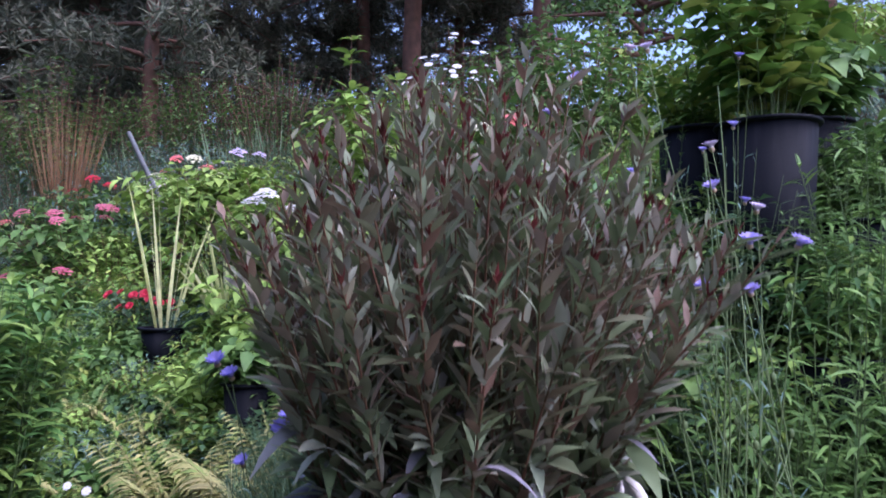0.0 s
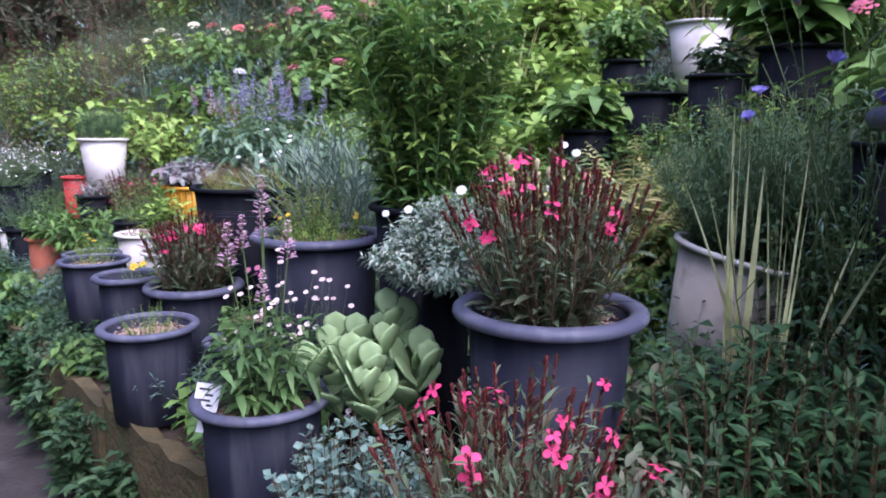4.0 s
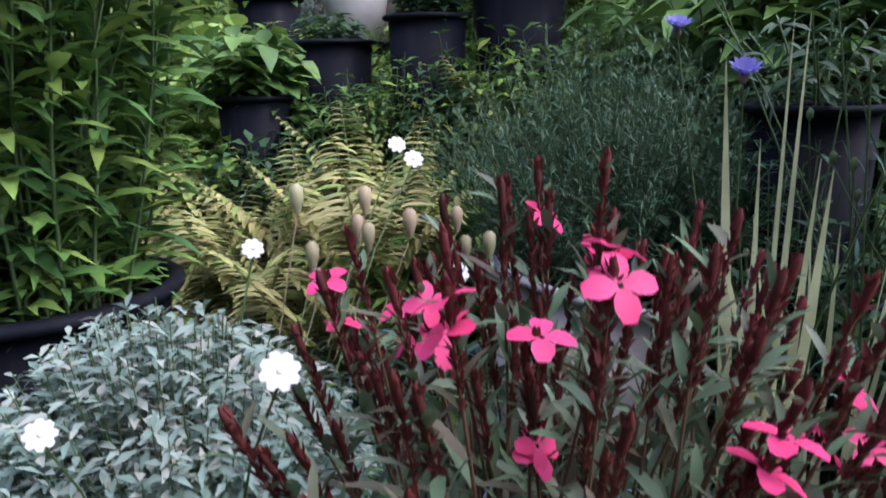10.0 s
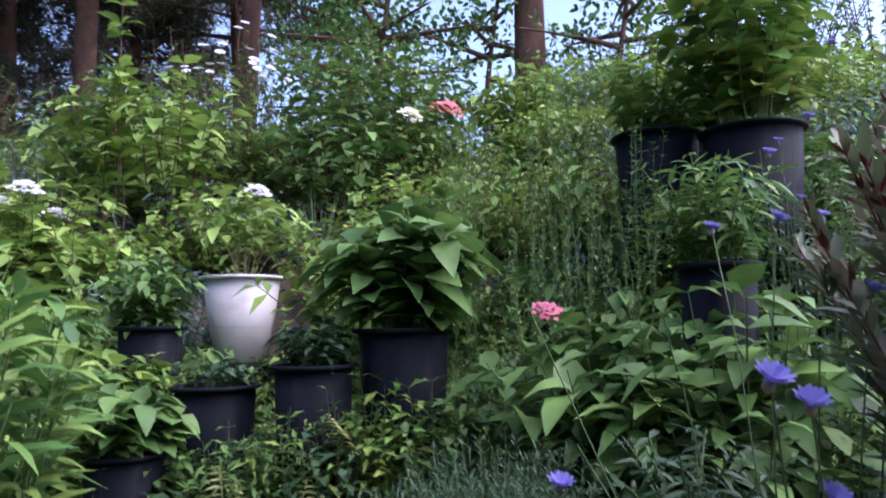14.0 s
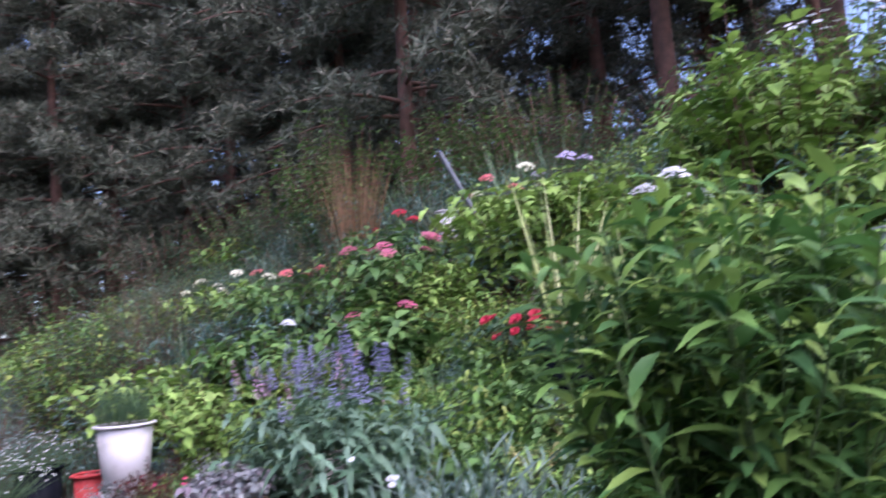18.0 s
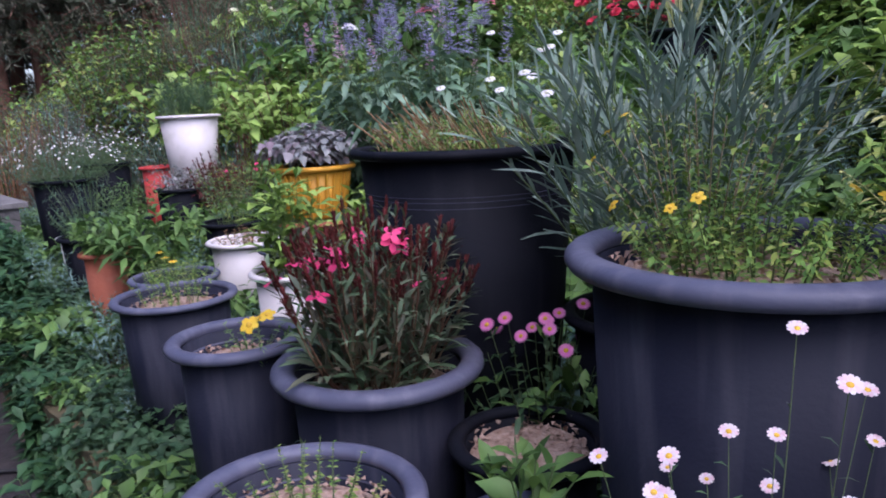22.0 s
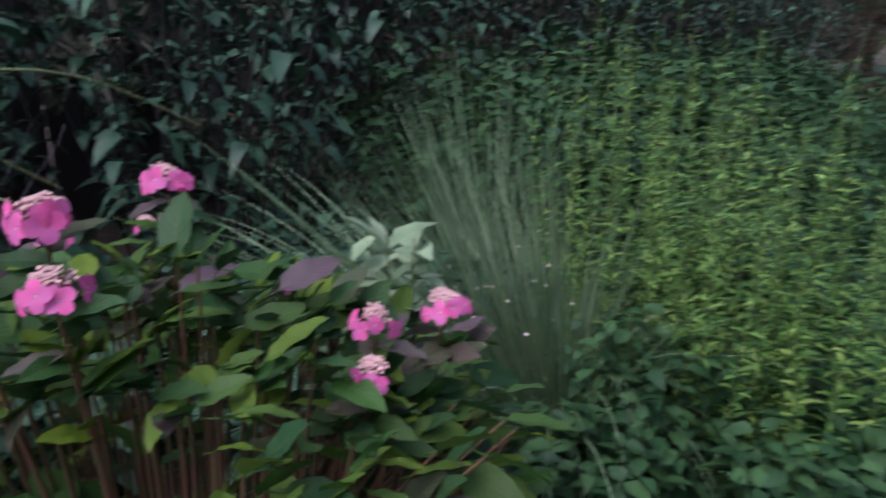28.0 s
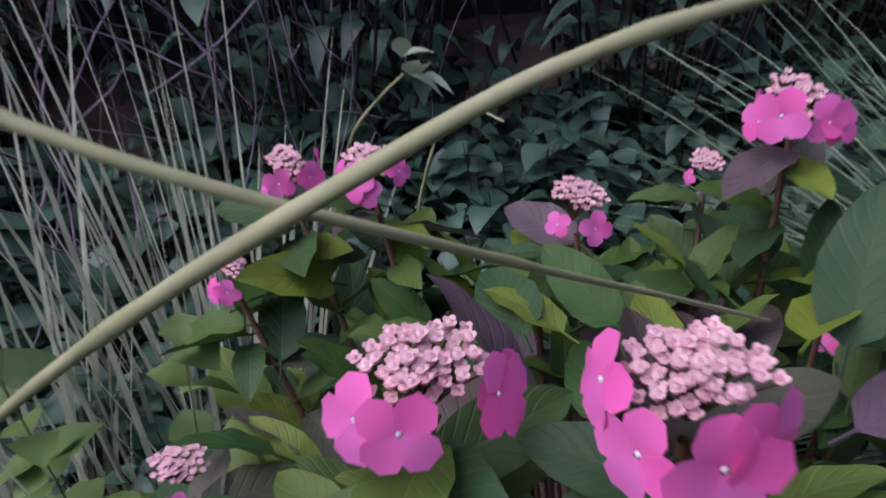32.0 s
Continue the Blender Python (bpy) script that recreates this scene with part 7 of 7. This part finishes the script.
for v in range(5):
    g = Geo()
    ln, w, cv = 0.165 - 0.006 * v, 0.098 - 0.004 * v, (0.30, 0.5, 0.15, 0.4, 0.7)[v]
    uu = np.linspace(0, 1, 11)
    cc = np.linspace(-1, 1, 7)
    pf = (1.95 * uu ** 0.55 * (1 - uu) ** 0.78 + 0.02) * (1 + 0.035 * (np.arange(11) % 2))
    X_ = cc[None] * (0.5 * w * pf)[:, None]
    Y_ = np.broadcast_to((uu * ln)[:, None], X_.shape)
    Z_ = -cv * ln * (uu ** 2)[:, None] * 0.5 + 0.22 * np.abs(X_) + 0.003 * np.sin(uu * 16)[:, None] * np.abs(cc)[None]
    i = np.arange(10)[:, None] * 7 + np.arange(6)[None]
    uvs = np.stack([np.broadcast_to((cc + 1) / 2, X_.shape), np.broadcast_to(uu[:, None], X_.shape)], -1)
    g.add(np.stack([X_, Y_, Z_], -1), np.stack([i, i + 1, i + 8, i + 7], -1), uvs)
    tubes(g, np.array([[0, -0.03, 0.004], [0, 0.004, 0.0]]), 0.0022, 5)
    BIG.append((g.mesh("leaf", M["hyleaf"], uv=True), g.mesh("leaf", M["hyleaf2"], uv=True)))


CLEAR = ((-2.42, 1.16), (-2.48, 1.08), (-2.556, 1.025), (-2.64, 0.976), (-2.742, 0.897))


def leaf_at(p, az, el, size, flushed=False):
    d = Vector((math.cos(az) * math.cos(el), math.sin(az) * math.cos(el), math.sin(el)))
    if p[2] > 0.45 and min(math.hypot(p[0] + d.x * f * size + HX - a, p[1] + d.y * f * size + HY - b) for a, b in CLEAR for f in (0, 0.08, 0.16)) < 0.075:
        return
    m = Matrix.Translation(Vector(p)) @ d.to_track_quat("Y", "Z").to_matrix().to_4x4() @ Matrix.Rotation(random.uniform(-0.7, 0.7), 4, "Y") @ Matrix.Scale(size, 4)
    part("leaf", BIG[random.randrange(5)][1 if flushed else 0], hyd, "purple-flushed leaf" if flushed else "", m)


g = Geo()
def bud_cluster(seed):
    np.random.seed(seed)
    g = Geo()
    k = 70
    a, rr = np.arange(k) * 2.39996, np.sqrt((np.arange(k) + 0.5) / k)
    rad = 0.033 * (0.9 + 0.25 * np.sin(a * 2 + seed)) * rnd(0.85, 1.1, k)
    p = np.stack([np.cos(a) * rr * rad, np.sin(a) * rr * rad, 0.014 * (1 - rr ** 2) + rnd(-0.006, 0.006, k)], 1)
    tubes(g, np.stack([p - UPV * 0.004, p - UPV * 0.002, p, p + UPV * 0.0022, p + UPV * 0.003], 1), np.array([[0.0006, 0.0030, 0.0038, 0.0028, 0.0004]]) * rnd(0.7, 1.2, (k, 1)), 6)
    for q in range(4):
        b = a + q * 1.57
        leaves(g, p + UPV * 0.001, np.stack([np.cos(b), np.sin(b), np.full(k, 0.7)], 1), 0.0055, 0.0045, "petal", 2, 0.2, None)
    st = p[::2]
    tubes(g, np.stack([np.zeros_like(st) - UPV * 0.05, st * 0.5 - UPV * 0.022, st - UPV * 0.003], 1), 0.0009, 4, slot=1)
    return g.mesh("bud_cluster", M["fbud"], M["stemred"])


CLUSTERS = [bud_cluster(s) for s in (3, 4, 5)]
FLORET = [flower_mesh("floret", 4, 0.027 + 0.003 * v, 0.027 + 0.002 * v, M["fmag"], 0.10 + 0.12 * v, 0.0022, M["fwhite"], droop=0.25) for v in range(3)]
np.random.seed(8)
HEADS = [((-3.409, 0.758, 0.892), 0.95, 4), ((-2.927, 0.871, 0.852), 1.0, 4), ((-2.976, 0.832, 0.932), 1.0, 3), ((-3.155, 0.36, 0.832), 0.8, 3), ((-3.20, 0.43, 0.835), 0.8, 3), ((-2.931, 0.723, 0.914), 1.0, 3), ((-3.21, 1.20, 0.71), 0.9, 4), ((-3.28, 1.30, 0.715), 0.9, 3),
         ((-3.11, 1.22, 0.67), 0.85, 3), ((-2.79, 0.80, 0.66), 0.8, 2), ((-3.335, 0.856, 0.723), 0.55, 1), ((-2.904, 0.493, 0.72), 0.7, 1), ((-3.064, 0.367, 0.765), 0.6, 2), ((-3.258, 0.628, 0.826), 0.8, 2), ((-3.467, 0.67, 0.785), 0.6, 1), ((-3.30, 1.03, 0.72), 0.45, 1)]
g = Geo()
crown = []
for k, (p, size, nf) in enumerate(HEADS):
    p = np.array(p) - (HX, HY, -0.2)
    foot = np.array([p[0] * 0.35, p[1] * 0.35, 0.0])
    mid = foot + (p - foot) * np.array([0.55, 0.55, 0.6])
    tubes(g, np.stack([foot, mid, p - UPV * 0.04])[None], np.array([[0.006, 0.005, 0.003]]), 6)
    to_cam = np.array([-2.5, 1.1, 1.15]) - (np.array(HEADS[k][0]))
    ax = unit(unit(to_cam) * 0.5 + UPV + rnd(-0.25, 0.25, 3))
    fh = part("flower_head", CLUSTERS[k % 3], hyd, "pink lacecap flower head", facing(p, ax, size * 0.82, k))
    head_m = facing(p, ax, size * 0.82, k)
    toward = math.atan2(to_cam[1], to_cam[0])
    for q in range(nf + (1 if nf > 2 else 0)):
        a = toward + (q - nf / 2) * 0.85 + random.uniform(-0.3, 0.3) + (0.35 if k % 2 else -0.35)
        o = np.array([math.cos(a), math.sin(a), 0])
        m = facing(p + o * 0.038 * size - UPV * random.uniform(0.002, 0.022), o * 0.9 + unit(to_cam) * 0.35 + UPV * 0.2 + rnd(-0.35, 0.35, 3), random.uniform(0.5, 0.82) * min(size, 0.95), random.uniform(0, 6))
        part("floret", FLORET[q % 3], fh, "", head_m.inverted() @ m)
    for q in range(6):
        leaf_at(p - UPV * (0.05 + 0.012 * q), k * 1.3 + q * 1.05 + random.uniform(-0.3, 0.3), random.uniform(-0.1, 0.55), random.uniform(0.42, 0.68), flushed=random.random() < 0.25)
    for q in range(6):
        leaf_at(mid + (p - mid) * random.uniform(0.4, 0.75), k * 2.1 + q * 1.25, random.uniform(0.0, 0.8), random.uniform(0.5, 0.78), flushed=random.random() < 0.12)
for q in range(940):
    az, rr = q * 2.39996, math.sqrt((q + 0.5) / 940)
    x_, y_ = math.cos(az) * rr * 0.56, math.sin(az) * rr * (0.52 if math.sin(az) > 0 else 0.56)
    shell = q % 5 < 3
    zz = (1.03 - 0.36 * rr ** 2) * (random.uniform(0.84, 0.99) if shell else random.uniform(0.22, 0.86))
    near = min(math.hypot(x_ + HX - a, y_ + HY - b) for a, b in CLEAR)
    if near < 0.24:
        zz = min(zz, random.uniform(0.12, 0.3))
    elif near < 0.36:
        zz = min(zz, 0.86)
    leaf_at((x_, y_, zz), az + random.uniform(-1.0, 1.0), random.uniform(-0.1, 1.05) if shell else random.uniform(-0.5, 0.8), random.uniform(0.45, 0.78), flushed=random.random() < 0.07)
    if q % 4 == 0:
        tubes(g, np.array([[x_ * 0.4, y_ * 0.4, 0], [x_ * 0.8, y_ * 0.8, zz * 0.6], [x_, y_, zz]]), np.array([[0.005, 0.004, 0.0025]]), 5)
for q in range(300):
    az, rr, zz = random.uniform(-0.9, 2.9), random.uniform(0.46, 0.60), random.uniform(0.12, 0.80)
    if min(math.hypot(math.cos(az) * rr + HX - a, math.sin(az) * rr + HY - b) for a, b in CLEAR) < 0.32:
        zz *= 0.6
    leaf_at((math.cos(az) * rr, math.sin(az) * rr, zz), az + random.uniform(-0.8, 0.8), random.uniform(-0.3, 0.8), random.uniform(0.55, 0.85), flushed=random.random() < 0.08)
    tubes(g, np.array([[math.cos(az) * rr * 0.5, math.sin(az) * rr * 0.5, max(zz - 0.3, 0.0)], [math.cos(az) * rr, math.sin(az) * rr, zz]]), np.array([[0.004, 0.002]]), 5)
part("stemwork", g.mesh("stemwork", M["stemred"]), hyd, kind="stuff")
# pale shoot beside it and small white flowers
ow, pa, tip, tdir = bush("sage_shoot", "pale soft-leaved shoot rising beside the hydrangea", "herb", -3.72, 1.10, -0.2, 4, 1.08, 0.10, 9, 2, 0.17, 0.062, "sageleaf", "stem", 0.04, "ovate", 55, lo=0.6, top=0.9, stem_r=0.004)
ow, pa, tip, tdir = bush("baby_breath", "spray of tiny white flowers", "flower", -4.2, 1.35, -0.2, 24, 0.75, 0.22, 6, 1, 0.04, 0.006, "green", "stem", 0.06, "lance", 45, stem_r=0.001, seg=2)
flowers(ow, FL["daisy"], tip, tdir, 0.7)
bush("vine_shoot", "thin vine shoot with a few small leaves", "vine", -3.4, 0.35, -0.2, 3, 1.05, 0.15, 5, 1, 0.05, 0.035, "fresh", "stem", 0.05, "ovate", 60, lo=0.6, stem_r=0.002)

for foot, ctrl, tips in (((-3.3, 0.20), ((-3.3, 0.23, 0.62), (-3.3, 0.303, 0.80), (-3.3, 0.362, 0.858), (-3.3, 0.394, 0.885)), ((0.02, 0.0), (0.045, 0.005), (0.0, 0.035))),
                         ((-3.3, 0.36), ((-3.3, 0.385, 0.68), (-3.3, 0.43, 0.82), (-3.3, 0.476, 0.868), (-3.3, 0.521, 0.858)), ())):
    shoot = root_at("vine_shoot", *foot, -0.2, "pale curling vine shoot rising out of the hydrangea", "vine", "vine shoots")
    c = np.array([(*foot, -0.2), *ctrl]) - (*foot, -0.2)
    t = np.linspace(0, len(c) - 1, 22)
    p = np.stack([np.interp(t, np.arange(len(c)), c[:, k]) for k in range(3)], 1)
    for _ in range(2):
        p[1:-1] = 0.25 * p[:-2] + 0.5 * p[1:-1] + 0.25 * p[2:]
    g = Geo()
    tubes(g, p, np.linspace(0.0026, 0.0012, 22)[None], 6)
    part("stem", g.mesh("stem", M["cane"]), shoot)
    for dy, dz in tips:
        for w in (-1, 1):
            g = Geo()
            leaves(g, p[-1] + (0, dy * 0.5, dz * 0.5), (0.25 * w, dy * 9 + 0.2, dz * 9 + 0.5 * w + 0.3), 0.036, 0.02, "ovate", 4, 0.3, 0.2)
            part("leaf", g.mesh("leaf", M["sageleaf"]), shoot)

bush("hop_shoot", "climbing shoot with broad green leaves among the reeds", "vine", -2.93, 0.24, -0.2, 5, 1.12, 0.2, 9, 2, 0.075, 0.062, "green", "stem", 0.1, "ovate", 70, lo=0.45, top=0.8, stem_r=0.002)

# dark hedge with ivy behind the bed
for q, (s, n, hh, sp_) in enumerate([(-3.0, -3.6, 2.4, 0.9), (-1.8, -3.7, 2.6, 0.9), (-0.6, -3.5, 2.6, 0.9), (0.7, -3.3, 2.6, 1.0), (2.0, -3.1, 2.6, 1.0), (3.3, -3.6, 2.6, 1.0), (4.7, -3.6, 2.7, 1.0), (6.1, -3.4, 2.7, 1.0), (7.6, -3.4, 2.8, 1.1), (9.2, -3.2, 2.8, 1.1),
                                     (10.8, -3.6, 3.0, 1.2), (12.5, -4.4, 3.2, 1.3), (-4.5, -3.2, 2.4, 1.0), (1.3, -4.9, 3.4, 1.2), (3.6, -4.9, 3.4, 1.2), (-1.2, -4.9, 3.3, 1.2), (6.0, -4.9, 3.6, 1.3), (8.6, -4.8, 3.6, 1.3)]):
    px, py, pz = place(s, n)
    thicket("hedge_shrub", "dark ivy-like hedge shrub with twigs coloured as deep shade", px, py, pz, 46, hh * 0.85, sp_, "hedge", 0.115, 0.068, 9, 2, stem="shadewood", ang=70, droop=0.7, top=1.0, stem_r=0.008, seg=4, power=0.8, dome=0.1, group="hedge", lo=0.02)
# boards are coloured near-black to stand for the shade behind the hedge
fence = tagged(new("wall_back"), "boundary fence coloured near-black as shade behind the hedge", "fence", kind="structure")
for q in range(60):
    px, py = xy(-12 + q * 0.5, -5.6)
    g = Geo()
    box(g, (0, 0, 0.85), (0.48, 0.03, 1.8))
    part("board", g.mesh("board", M["shadewood"], smooth=False), fence, m=pose(px, py, -0.27, 0, 0, math.degrees(math.atan2(S_DIR[1], S_DIR[0]))))
# ivy added over the bare ground so the gap reads as dark shade
IVY = bush("ivy_mound", "low mound of dark ivy added to stand in for deep shade", "ivy", 0, 0, 0, 30, 0.5, 0.42, 9, 2, 0.10, 0.07, "hedge", "shadewood", 0.25, "ovate", 72, droop=0.5, stem_r=0.003, seg=4, top=0.9, lo=0.1, group="ivy mounds")[0]
for q, (s, n) in enumerate([(s, n) for k, s in enumerate(np.arange(-3.2, 2.6, 0.52)) for j, n in enumerate((-1.75, -2.2, -2.7, -3.2)) if (k * 3 + j * 2) % 5 < 3]):
    px, py, pz = place(s + random.uniform(-0.18, 0.18), n + random.uniform(-0.15, 0.15))
    sc = random.uniform(0.8, 1.3)
    m = pose(px, py, pz - 0.03, 0, 0, random.uniform(0, 360)) @ Matrix.Scale(sc, 4)
    if q:
        copy_thing(IVY, m).scale = (sc, sc, sc)
    else:
        IVY.matrix_world = m
strew(-2.5, 1.0, -1.4, -0.45, 0.24, (0.7, 1.2), (0, 1, 2), 0.1)
VINE_AT = (-3.51, -0.63)
# dead vine netting on the fence side
vine = root_at("dead_vine", *VINE_AT, -0.25, "tangle of dead purple-grey vine stems", "vine")
u = np.linspace(0, 1, 9)
for q in range(64):
    a = np.array([random.uniform(-0.9, 0.9), random.uniform(-0.25, 0.25), random.uniform(0.1, 1.0)])
    b = a + (random.uniform(-0.7, 0.7), random.uniform(-0.2, 0.2), random.uniform(0.1, 0.9))
    p = a + (b - a) * u[:, None] + 0.06 * np.sin(u * random.uniform(4, 9) + q)[:, None] * np.array([1, 0.5, 0.4])
    g = Geo()
    tubes(g, p, random.uniform(0.0015, 0.0034), 4)
    part("vine_stem", g.mesh("vine_stem", M["vine"]), vine)

# garden hose across the path
p0, p1 = xy(2.1, -0.2), xy(2.0, 0.2)
u = np.linspace(0, 1, 12)
g = Geo()
tubes(g, np.stack([p0[0] + (p1[0] - p0[0]) * u, p0[1] + (p1[1] - p0[1]) * u + 0.04 * np.sin(u * 3.1), -0.2 + 0.02 + 0.008 * np.sin(u * 3.1)], 1), 0.007, 8)
tagged(new("hose", g.mesh("hose", M["hose"])), "thin black hose lying across the path", "hose")
